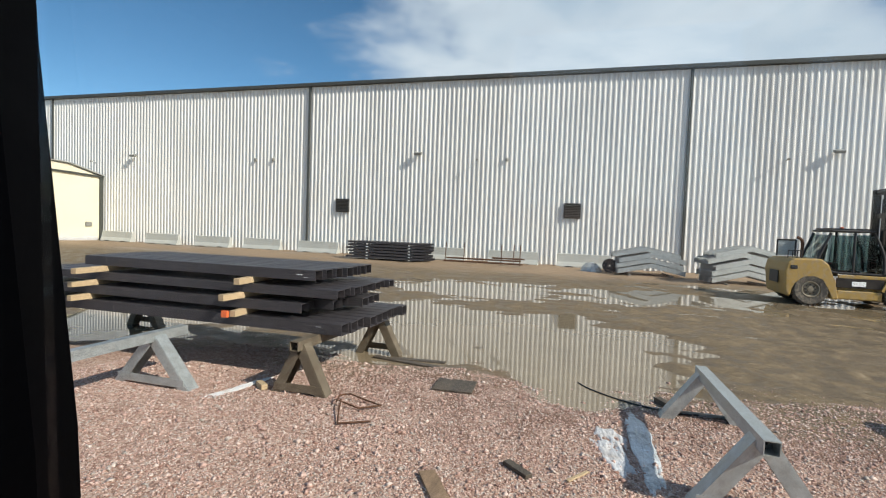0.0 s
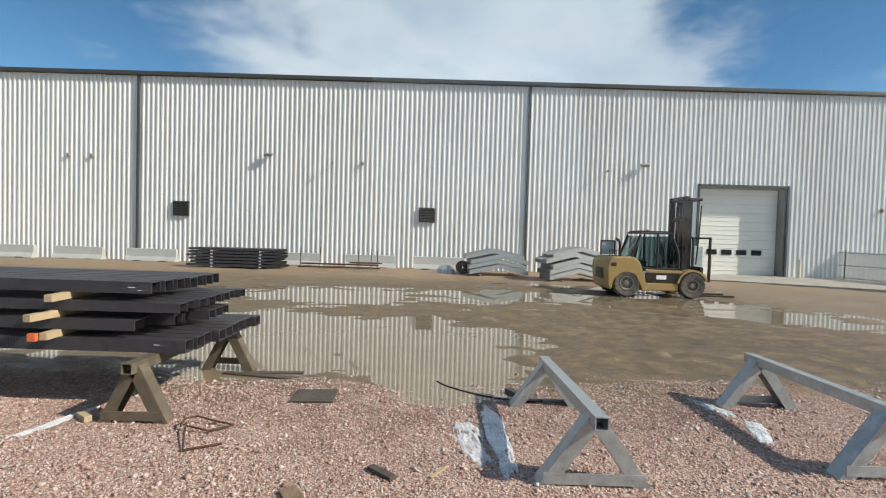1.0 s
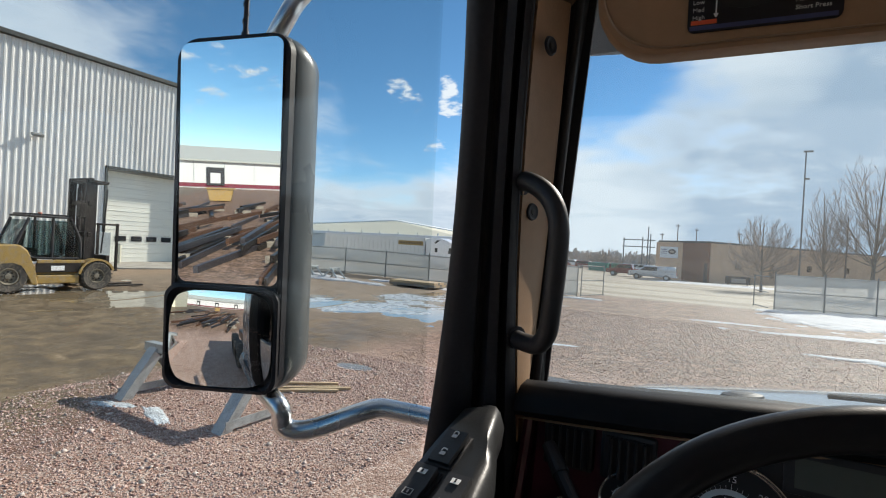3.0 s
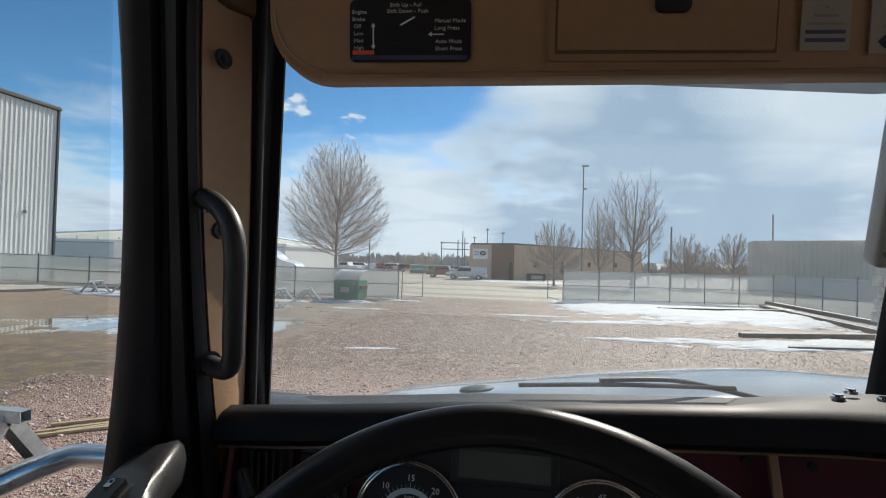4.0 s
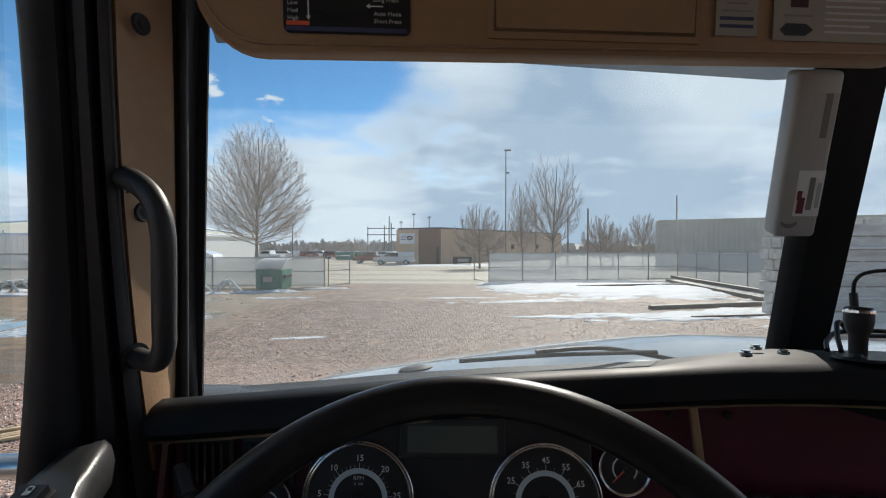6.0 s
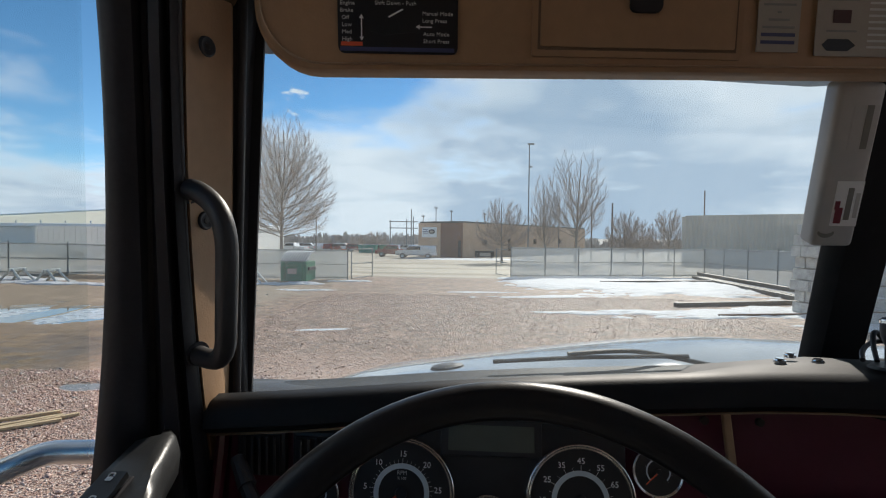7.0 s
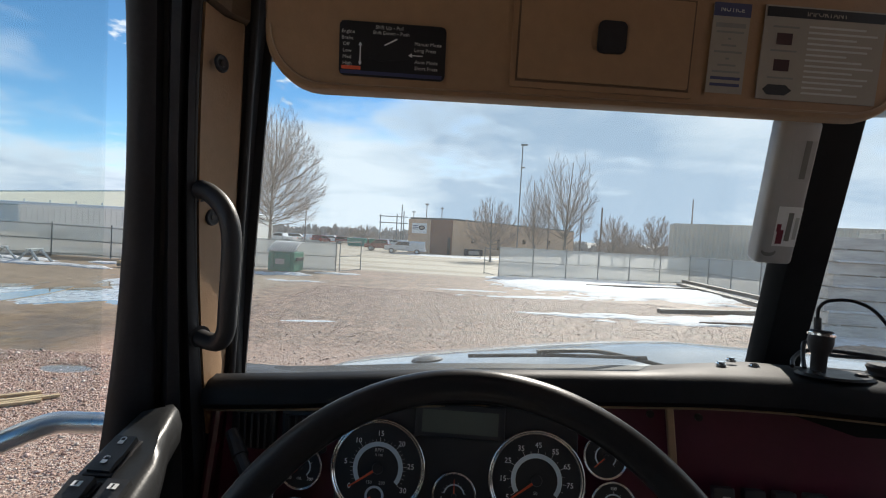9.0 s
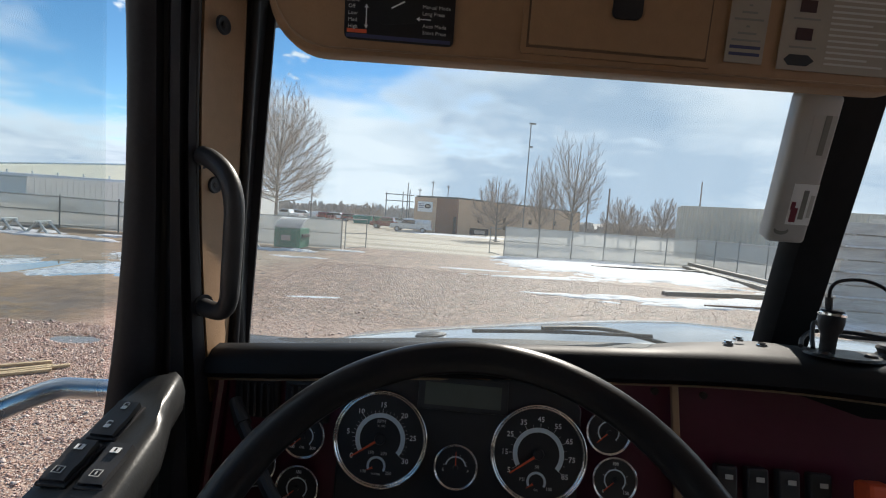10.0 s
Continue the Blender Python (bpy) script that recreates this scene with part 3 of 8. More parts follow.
def ground_material():
    m = bpy.data.materials.new("yard_ground")
    m.use_nodes = True
    t = m.node_tree
    b = t.nodes["Principled BSDF"]
    b.inputs["Specular IOR Level"].default_value = 0.3
    geo = t.nodes.new("ShaderNodeNewGeometry")
    sp = t.nodes.new("ShaderNodeSeparateXYZ")
    t.links.new(geo.outputs["Position"], sp.inputs[0])

    def nz(scale, detail=5, rough=0.55):
        n = t.nodes.new("ShaderNodeTexNoise")
        n.inputs["Scale"].default_value, n.inputs["Detail"].default_value, n.inputs["Roughness"].default_value = scale, detail, rough
        t.links.new(geo.outputs["Position"], n.inputs["Vector"])
        return n.outputs[0]

    def vor(scale, feature="F1", out="Color"):
        n = t.nodes.new("ShaderNodeTexVoronoi")
        n.feature = feature
        n.inputs["Scale"].default_value = scale
        t.links.new(geo.outputs["Position"], n.inputs["Vector"])
        return n.outputs[out]

    def mth(op, a, c, clamp=False):
        n = t.nodes.new("ShaderNodeMath")
        n.operation, n.use_clamp = op, clamp
        for i, v in enumerate((a, c)):
            if isinstance(v, (int, float)):
                n.inputs[i].default_value = v
            else:
                t.links.new(v, n.inputs[i])
        return n.outputs[0]

    def rng(v, a, z, lo=0.0, hi=1.0):
        r = t.nodes.new("ShaderNodeMapRange")
        r.interpolation_type = "SMOOTHSTEP"
        for k, q in (("From Min", a), ("From Max", z), ("To Min", lo), ("To Max", hi)):
            r.inputs[k].default_value = q
        t.links.new(v, r.inputs["Value"])
        return r.outputs[0]

    def mixc(f, a, c):
        n = t.nodes.new("ShaderNodeMix")
        n.data_type = "RGBA"
        for i, v in ((0, f), (6, a), (7, c)):
            if isinstance(v, tuple):
                n.inputs[i].default_value = (*v, 1)
            elif isinstance(v, (int, float)):
                n.inputs[i].default_value = v
            else:
                t.links.new(v, n.inputs[i])
        return n.outputs[2]

    def ramp(v, stops):
        r = t.nodes.new("ShaderNodeValToRGB")
        while len(r.color_ramp.elements) < len(stops):
            r.color_ramp.elements.new(0.5)
        for e, (p, c) in zip(r.color_ramp.elements, stops):
            e.position, e.color = p, (*c, 1)
        t.links.new(v, r.inputs[0])
        return r.outputs[0]

    broad, fine, tiny = nz(0.35, 4), nz(2.2, 6), nz(26, 4)
    cell = t.nodes.new("ShaderNodeSeparateColor")
    t.links.new(vor(40.0), cell.inputs[0])
    stone = ramp(cell.outputs[0], [(0.0, (0.25, 0.143, 0.108)), (0.35, (0.41, 0.265, 0.205)), (0.7, (0.54, 0.38, 0.305)), (1.0, (0.62, 0.51, 0.44))])
    gravel = mixc(rng(fine, 0.50, 0.8, 0, 0.6), stone, (0.21, 0.125, 0.09))
    mudcol = ramp(mth("ADD", mth("ADD", mth("MULTIPLY", fine, 0.35), mth("MULTIPLY", nz(8.0, 6, 0.65), 0.35)), mth("MULTIPLY", tiny, 0.3)), [(0.36, (0.10, 0.073, 0.044)), (0.5, (0.18, 0.133, 0.080)), (0.58, (0.24, 0.18, 0.112)), (0.65, (0.41, 0.34, 0.245))])
    dirt = mixc(rng(tiny, 0.35, 0.7), mixc(0.6, stone, (0.19, 0.113, 0.075)), (0.265, 0.165, 0.112))
    dirt = mixc(rng(fine, 0.44, 0.60, 0, 0.75), dirt, (0.19, 0.115, 0.072))
    dirt = mixc(rng(nz(7.0, 5, 0.7), 0.50, 0.62, 0, 0.7), dirt, (0.13, 0.078, 0.048))
    dirt = mixc(rng(nz(0.8, 6), 0.5, 0.60, 0, 0.6), dirt, (0.30, 0.20, 0.142))
    # clods and pebbles of differing tone
    for size, lo, hi in ((4.5, 0.80, 1.18), (13.0, 0.66, 1.34)):
        clod, sc2 = t.nodes.new("ShaderNodeSeparateColor"), t.nodes.new("ShaderNodeVectorMath")
        t.links.new(vor(size), clod.inputs[0])
        sc2.operation = "SCALE"
        t.links.new(dirt, sc2.inputs[0])
        t.links.new(rng(clod.outputs[1], 0.1, 0.9, lo, hi), sc2.inputs["Scale"])
        dirt = sc2.outputs[0]
    # zones of the yard
    wob = mth("MULTIPLY", mth("SUBTRACT", broad, 0.5), 5.0)
    wob2 = mth("MULTIPLY", mth("SUBTRACT", fine, 0.5), 1.6)
    left = rng(mth("ADD", mth("ADD", sp.outputs[0], wob), wob2), -6.2, -8.0)
    ahead = rng(mth("ADD", sp.outputs[1], mth("MULTIPLY", wob, 1.6)), 6.0, 13.0)
    dry = rng(mth("ADD", sp.outputs[0], wob), -22.0, -27.0)
    far_ahead = rng(mth("ADD", sp.outputs[1], wob2), 8.0, 15.0)
    behind = rng(mth("ADD", sp.outputs[1], wob), -7.0, -11.0)
    base = mixc(mth("MAXIMUM", ahead, behind), gravel, dirt)
    mudzone = mth("MULTIPLY", left, mth("SUBTRACT", 1.0, mth("MULTIPLY", far_ahead, 0.82)))
    shore = mth("MULTIPLY", rng(mth("ADD", mth("ADD", sp.outputs[0], wob), wob2), -4.6, -6.4), mth("MULTIPLY", rng(sp.outputs[1], -5.0, -2.0), rng(sp.outputs[1], 8.0, 3.0)))
    base = mixc(mth("MULTIPLY", shore, rng(fine, 0.40, 0.58, 0.25, 0.8)), base, (0.125, 0.064, 0.043))
    base = mixc(mth("MULTIPLY", left, mth("MULTIPLY", far_ahead, 0.8)), base, mixc(fine, (0.27, 0.215, 0.155), (0.36, 0.30, 0.23)))
    base = mixc(mudzone, base, mudcol)
    base = mixc(mth("MULTIPLY", dry, 0.8), base, (0.33, 0.235, 0.155))
    wet = mth("MULTIPLY", rng(sp.outputs[2], 0.012, -0.045), mth("MAXIMUM", mudzone, 0.35))
    damp = mth("MULTIPLY", mudzone, mth("MULTIPLY", rng(fine, 0.42, 0.56, 1.0, 0.0), mth("SUBTRACT", 1.0, dry)))
    base = mixc(mth("MULTIPLY", mth("MAXIMUM", wet, mth("MULTIPLY", damp, 0.7)), 0.42), base, (0.085, 0.060, 0.038))
    # the paler lot beyond the gate, with lighter and darker bands across it
    mpn, bandn = t.nodes.new("ShaderNodeMapping"), t.nodes.new("ShaderNodeTexNoise")
    mpn.inputs["Scale"].default_value = (0.03, 0.45, 1.0)
    bandn.inputs["Scale"].default_value, bandn.inputs["Detail"].default_value = 1.0, 5.0
    t.links.new(geo.outputs["Position"], mpn.inputs[0])
    t.links.new(mpn.outputs[0], bandn.inputs["Vector"])
    lot = mixc(rng(bandn.outputs[0], 0.42, 0.60), (0.27, 0.225, 0.165), (0.42, 0.365, 0.28))
    base = mixc(rng(mth("ADD", sp.outputs[1], wob2), 31.0, 33.5), base, lot)
    t.links.new(base, b.inputs["Base Color"])
    t.links.new(rng(mth("MAXIMUM", wet, damp), 0.0, 1.0, 0.75, 0.42), b.inputs["Roughness"])
    height = mth("ADD", mth("MULTIPLY", vor(40.0, "F1", "Distance"), mth("SUBTRACT", -0.9, mth("MULTIPLY", mudzone, -0.7))), mth("MULTIPLY", tiny, 0.6))
    bp = t.nodes.new("ShaderNodeBump")
    bp.inputs["Strength"].default_value, bp.inputs["Distance"].default_value = 0.6, 0.022
    t.links.new(height, bp.inputs["Height"])
    t.links.new(bp.outputs[0], b.inputs["Normal"])
    return m


ground_me.materials.append(ground_material())

# standing water, level in each hollow
water_mat = mat("muddy_water", (0.27, 0.215, 0.145), 0.03, var=0.1, scale=0.8, bump=0.012, bscale=7, spec=0.7)
wb = water_mat.node_tree.nodes["Principled BSDF"]
for lk in list(wb.inputs["Roughness"].links):
    water_mat.node_tree.links.remove(lk)
wb.inputs["Roughness"].default_value = 0.02
wb.inputs["IOR"].default_value = 1.6
for cx, cy, rx, ry, d in HOLLOWS:
    level = float(slope(cx, cy)) - 0.016 - 0.25 * (d - 0.03)
    solo("water", prism([(cx + 1.5 * rx * math.cos(a), cy + 1.5 * ry * math.sin(a), level - 0.03) for a in (2 * math.pi * k / 40 for k in range(40))], (0, 0, 0.03)),
         water_mat, "shallow brown puddle mirroring the building and sky", "puddle", "structure")

# ---- large ribbed-steel building ----
WALL_X, EAVE, PITCH = -32.28, 11.72, 0.305
DOOR_Y0, DOOR_Y1, DOOR_H = 16.45, 22.0, 5.8


def ribbed(y0, y1, z0, z1, x, deep=0.045, pitch=PITCH, facing=1):
    """Ribbed sheet steel in the plane x, with raised ribs, and a backing 0.12 m behind it."""
    bm = bmesh.new()
    pts, k = [], math.floor(y0 / pitch)
    pts.append((0, y0))
    while k * pitch < y1 + pitch:
        for o, d in ((0.0, 0), (0.045, deep), (0.115, deep), (0.16, 0)):
            y = k * pitch + o
            if y0 < y < y1:
                pts.append((d, y))
        k += 1
    pts.append((0, y1))
    front = [[bm.verts.new((x + facing * d, y, z)) for d, y in pts] for z in (z0, z1)]
    rear = [[bm.verts.new((x - facing * 0.12, y, z)) for y in (y0, y1)] for z in (z0, z1)]
    for i in range(len(pts) - 1):
        bm.faces.new((front[0][i], front[0][i + 1], front[1][i + 1], front[1][i]))
    bm.faces.new((rear[0][0], rear[1][0], rear[1][1], rear[0][1]))
    bm.faces.new((*front[1], rear[1][1], rear[1][0]))
    bm.faces.new((*front[0], rear[0][1], rear[0][0]))
    for s, e in ((0, 0), (-1, 1)):
        bm.faces.new((front[0][s], front[1][s], rear[1][e], rear[0][e]))
    return bm


hall = thing("warehouse", "long white ribbed-steel industrial hall with dark eave trim", "building", (WALL_X, 0, 0))
WALL_Y0, WALL_Y1 = -80.0, 30.2
for y0, y1, z0, z1 in ((WALL_Y0, -44.2, -0.3, EAVE), (-44.2, -19.38, -0.3, EAVE), (-19.38, 5.46, -0.3, EAVE), (5.46, DOOR_Y0, -0.3, EAVE), (DOOR_Y0, DOOR_Y1, DOOR_H, EAVE), (DOOR_Y1, WALL_Y1, -0.3, EAVE)):
    part("wall_panel", ribbed(y0, y1, z0, z1, WALL_X), "siding", hall)
part("end_wall", box((30, 0.12, EAVE + 0.3), (WALL_X - 15.2, WALL_Y1 - 0.06, EAVE / 2 - 0.15)), "siding", hall)
part("roof", prism([(WALL_X + 0.1, WALL_Y0, EAVE + 0.30), (WALL_X - 15, WALL_Y0, EAVE + 1.3), (WALL_X - 30, WALL_Y0, EAVE + 0.30), (WALL_X - 30, WALL_Y0, EAVE - 0.02), (WALL_X + 0.1, WALL_Y0, EAVE + 0.02)], (0, WALL_Y1 - WALL_Y0, 0)), "trim", hall)
part("eave_gutter", box((0.22, WALL_Y1 - WALL_Y0, 0.2), (WALL_X + 0.14, (WALL_Y0 + WALL_Y1) / 2, EAVE + 0.12), bevel=0.02), "trim", hall)
for y in (-44.2, -19.38, 5.46, WALL_Y1 - 0.1):
    part("downspout", box((0.12, 0.16, EAVE + 0.1), (WALL_X + 0.09, y, EAVE / 2 + 0.05), bevel=0.02), "trim", hall)
for y in (DOOR_Y0 - 0.06, DOOR_Y1 + 0.06):
    part("door_trim", box((0.14, 0.12, DOOR_H + 0.2), (WALL_X + 0.03, y, DOOR_H / 2)), "trim", hall)
part("door_trim", box((0.14, DOOR_Y1 - DOOR_Y0 + 0.24, 0.14), (WALL_X + 0.03, (DOOR_Y0 + DOOR_Y1) / 2, DOOR_H + 0.04)), "trim", hall)
for y in (DOOR_Y0 + 0.02, DOOR_Y1 - 0.02):
    part("jamb", box((0.8, 0.1, DOOR_H), (WALL_X - 0.45, y, DOOR_H / 2)), "jamb", hall)
part("jamb", box((0.8, DOOR_Y1 - DOOR_Y0, 0.1), (WALL_X - 0.45, (DOOR_Y0 + DOOR_Y1) / 2, DOOR_H - 0.05)), "jamb", hall)
part("inner_wall", box((0.06, 9, 7), (WALL_X - 1.1, (DOOR_Y0 + DOOR_Y1) / 2, 3.2)), "jamb", hall)

door = thing("overhead_door", "closed white sectional overhead door with a row of small windows", "door", (WALL_X - 0.720, (DOOR_Y0 + DOOR_Y1) / 2, 0.1))
sec = DOOR_H / 10
for k in range(10):
    y0, y1, z0 = DOOR_Y0 + 0.1, DOOR_Y1 - 0.1, 0.1 + k * sec
    part("section", box((0.06, y1 - y0, sec - 0.012), (WALL_X - 0.750, (y0 + y1) / 2, z0 + sec / 2), bevel=0.012), "doorwhite", door)
    part("stiffener", box((0.03, y1 - y0, 0.04), (WALL_X - 0.710, (y0 + y1) / 2, z0 + 0.32), bevel=0.01), "doorwhite", door)
for y in (17.75, 18.72, 19.69, 20.66):
    w = part("window", box((0.04, 0.68, 0.34), (WALL_X - 0.700, y, 1.60), bevel=0.02), "black", door)
    part("pane", box((0.012, 0.56, 0.24), (WALL_X - 0.674, y, 1.60)), "carglass", w)

for y, z in ((-16.58, 3.38), (-0.87, 3.41)):
    v = thing("wall_vent", "square dark louvred vent on the ribbed wall", "vent", (WALL_X + 0.05, y, z - 0.5), "wall vents")
    part("frame", box((0.12, 1.02, 0.94), (WALL_X + 0.09, y, z), bevel=0.02), "louvre", v)
    for k in range(9):
        part("slat", box((0.05, 0.92, 0.055), (WALL_X + 0.165, y, z - 0.40 + 0.1 * k), turn(0, 35, 0)), "louvre", v)

for y, z, arm in ((-35.2, 6.9, 0), (-11.0, 6.92, 0), (12.8, 6.92, 0), (-39.4, 6.4, 1), (-6.93, 6.47, 1), (10.39, 6.47, 1)):
    x = WALL_X + 0.04
    if arm:
        v = thing("arm_lamp", "thin conduit arm with a small lamp head on the wall", "wall lamp", (x, y, z), "wall lamps")
        part("arm", rod((x, y, z), (x + 0.42, y + 0.02, z + 0.03), 0.03), "galv", v)
        part("head", box((0.16, 0.14, 0.12), (x + 0.46, y + 0.02, z + 0.03), bevel=0.02), "jamb", v)
    else:
        v = thing("wall_lamp", "grey box floodlight on a short bracket on the wall", "wall lamp", (x, y, z), "wall lamps")
        part("bracket", rod((x, y, z), (x + 0.2, y, z + 0.02), 0.035), "jamb", v)
        part("housing", box((0.30, 0.52, 0.16), (x + 0.26, y, z + 0.02), turn(0, 18, 0), 0.03), "jamb", v)
        part("lens", box((0.22, 0.40, 0.02), (x + 0.25, y, z - 0.075), turn(0, 18, 0)), "passcase", v)
for y, z in ((-23.8, 6.55), (-22.3, 6.55), (-5.06, 6.52), (28.0, 4.5)):
    solo("pipe_cap", lathe([(0, 0.14), (0.09, 0.14), (0.11, 0.1), (0.10, -0.04), (0.06, -0.08), (0.0, -0.08)], None, Matrix.Translation((WALL_X + 0.11, y, z)), 14), "jamb", "small grey vent cap on the ribbed wall", "vent cap", "", "vent caps")

# concrete safety barriers along the wall
bar_prof = [(-0.30, 0), (-0.30, 0.075), (-0.14, 0.33), (-0.085, 0.81), (0.085, 0.81), (0.14, 0.33), (0.30, 0.075), (0.30, 0)]
for k in range(10):
    y0 = -42.2 + 4.52 * k + (0.1, -0.15, 0.05, 0.2, -0.1)[k % 5]
    if y0 > 1:
        break
    x = WALL_X + 0.75 + (0.05, -0.08, 0.1)[k % 3]
    v = thing("road_barrier", "pale concrete road barrier standing along the wall", "barrier", (x, y0 + 1.55, 0), "road barriers")
    part("block", prism([(x + a, y0, b - 0.02) for a, b in bar_prof], (0, 3.1, 0), bevel=0.02), "concrete", v)
    for s in (0.75, 2.35):
        part("lifting_slot", box((0.64, 0.45, 0.07), (x, y0 + s, 0.02)), "black", v)

# cream lean-to building at the far end
crm = thing("cream_shed", "low cream sheet-metal building against the hall", "building", (-27, -39, 0))
part("wall", box((14.2, 14, 5.2), (-25.15, -45.7, 2.6)), "cream", crm)
part("corner_trim", box((0.3, 0.1, 5.25), (-32.08, -38.62, 2.62)), "trim", crm)
part("gable", prism([(-32.25, -38.66, 5.2), (-29.3, -38.66, 5.95), (-25.0, -38.66, 6.15), (-18.1, -38.66, 5.2)], (0, -14.1, 0)), "cream", crm)
part("eave_trim", prism([(-32.25, -38.55, 5.12), (-18.1, -38.55, 5.6), (-18.1, -38.55, 5.75), (-32.25, -38.55, 5.27)], (0, -0.1, 0)), "trim", crm)
part("roof_trim", prism([(-32.3, -38.5, 5.22), (-29.3, -38.5, 5.98), (-25.0, -38.5, 6.18), (-25.0, -38.5, 6.26), (-29.35, -38.5, 6.06), (-32.3, -38.5, 5.3)], (0, -14.3, 0)), "jamb", crm)
part("outlet_box", box((0.55, 0.08, 0.35), (-31.0, -38.62, 1.3), bevel=0.02), "jamb", crm)
part("base_snow", box((6.0, 0.25, 0.3), (-28.6, -38.5, 0.12), bevel=0.06), "snow", crm, "old snow along the base")

# concrete apron and bollards before the overhead door
solo("apron", prism([(-33.3, 15.2, -0.05), (-33.3, 33, -0.05), (-21.2, 33, -0.05), (-21.5, 30, -0.05), (-25.2, 21, -0.05), (-28.2, 15.2, -0.05)], (0, 0, 0.19), bevel=0.03), "apron", "pale worn concrete apron in front of the overhead door", "pavement", "structure")
for y, h in ((16.9, 1.15), (22.4, 1.15)):
    v = thing("bollard", "steel pipe bollard beside the overhead door", "bollard", (-31.4, y, 0.1), "bollards")
    part("pipe", rod((-31.4, y, 0), (-31.4, y, h + 0.1), 0.09, n=16), "cream", v)
    part("cap", lathe([(0.09, 0), (0.07, 0.05), (0, 0.07)], None, Matrix.Translation((-31.4, y, h + 0.1)), 16), "concrete", v)

cab_box = thing("utility_cabinet", "tall grey steel cabinet beside the overhead door", "cabinet", (-31.6, 16.0, 0))
part("body", box((0.7, 0.9, 1.9), (-31.7, 15.9, 1.0), bevel=0.02), "galv", cab_box)
part("door_panel", box((0.02, 0.8, 1.7), (-31.342, 15.9, 1.05), bevel=0.006), "galv", cab_box)


# ---- trestles ----
def trestle(name, y, x_near, x_far, legs, matl, label, top=0.70, spread=0.53, skew=0.0, base=0.0, sunk=0.0):
    """A beam of square tube along x on two A-frames of flat channel, with a low tie bar on each; the far frame may stand sunk in mud."""
    v = thing(name, label, "trestle", ((x_near + x_far) / 2, y, base), "trestles")
    w, th = 0.120, 0.009
    bm = bmesh.new()
    yy = lambda x: y + skew * (x - x_near)
    drop = lambda x: sunk * (x - x_near) / (x_far - x_near)
    rows = []
    for x in (x_near, x_far):
        c = Vector((x, yy(x), base + top - w / 2 - drop(x)))
        rows.append([c + Vector((0, a * w / 2, b * w / 2)) for a, b in ((-1, -1), (1, -1), (1, 1), (-1, 1))])
        rows.append([c + Vector((0, a * (w / 2 - th), b * (w / 2 - th))) for a, b in ((-1, -1), (1, -1), (1, 1), (-1, 1))])
    vs = [[bm.verts.new(p) for p in r] for r in rows]
    for k in range(4):
        j = (k + 1) % 4
        bm.faces.new((vs[0][k], vs[0][j], vs[2][j], vs[2][k]))
        bm.faces.new((vs[1][k], vs[3][k], vs[3][j], vs[1][j]))
        bm.faces.new((vs[0][k], vs[1][k], vs[1][j], vs[0][j]))
        bm.faces.new((vs[2][k], vs[2][j], vs[3][j], vs[3][k]))
    part("beam", bm, matl, v)
    for lx in legs:
        cy = yy(lx)
        for s in (-1, 1):
            a, b = Vector((lx, cy + s * 0.06, base + top - 0.05 - drop(lx))), Vector((lx, cy + s * spread, base - 0.02 - drop(lx)))
            d = (b - a).normalized()
            n = Vector((1, 0, 0)).cross(d)
            hw = 0.085
            bm = prism([a + Vector((-hw, 0, 0)), a + Vector((hw, 0, 0)), b + Vector((hw, 0, 0)), b + Vector((-hw, 0, 0))], n * 0.012)
            for e in (-hw, hw):
                prism([a + Vector((e - 0.005, 0, 0)), a + Vector((e + 0.005, 0, 0)), b + Vector((e + 0.005, 0, 0)), b + Vector((e - 0.005, 0, 0))], n * -0.125 * s, bm)
            part("leg", bm, matl, v)
        tz = base + 0.085 - drop(lx)
        f = (top - 0.05 - 0.085) / (top - 0.03)
        half = 0.06 + (spread - 0.06) * f
        part("tie_bar", box((0.012, 2 * half, 0.10), (lx + 0.09 * (1 if lx > -6 else -1) * (1 if x_near > x_far else -1), cy, tz)), matl, v)
    return v


GAL = "galvanised square-tube trestle standing empty on pink gravel"
trestle("trestle", 1.70, -4.36, -6.92, (-4.62, -6.74), "galv", GAL, skew=0.0, sunk=0.095)
trestle("trestle", 4.66, -4.66, -7.08, (-4.93, -6.88), "galv", GAL, skew=0.03)
trestle("trestle", -5.10, -3.2, -5.80, (-3.6, -5.33), "galv", GAL, spread=0.62, skew=-0.02)
trestle("trestle", -3.15, -5.56, -8.4, (-5.75, -8.05), "olive", "dirty brown steel trestle carrying a stack of beams", spread=0.40, skew=-0.03)
trestle("trestle", -8.2, -5.6, -8.6, (-5.8, -8.1), "olive", "dirty brown steel trestle carrying a stack of beams", spread=0.40)


# ---- stack of dark steel channels on the trestles ----
def channel(y0, y1, x, z, w, h, t=0.012):
    """A channel along y, open below."""
    o = [(x - w / 2, z), (x - w / 2, z + h), (x + w / 2, z + h), (x + w / 2, z), (x + w / 2 - t, z), (x + w / 2 - t, z + h - t), (x - w / 2 + t, z + h - t), (x - w / 2 + t, z)]
    return prism([(a, y0, b) for a, b in o], (0, y1 - y0, 0))


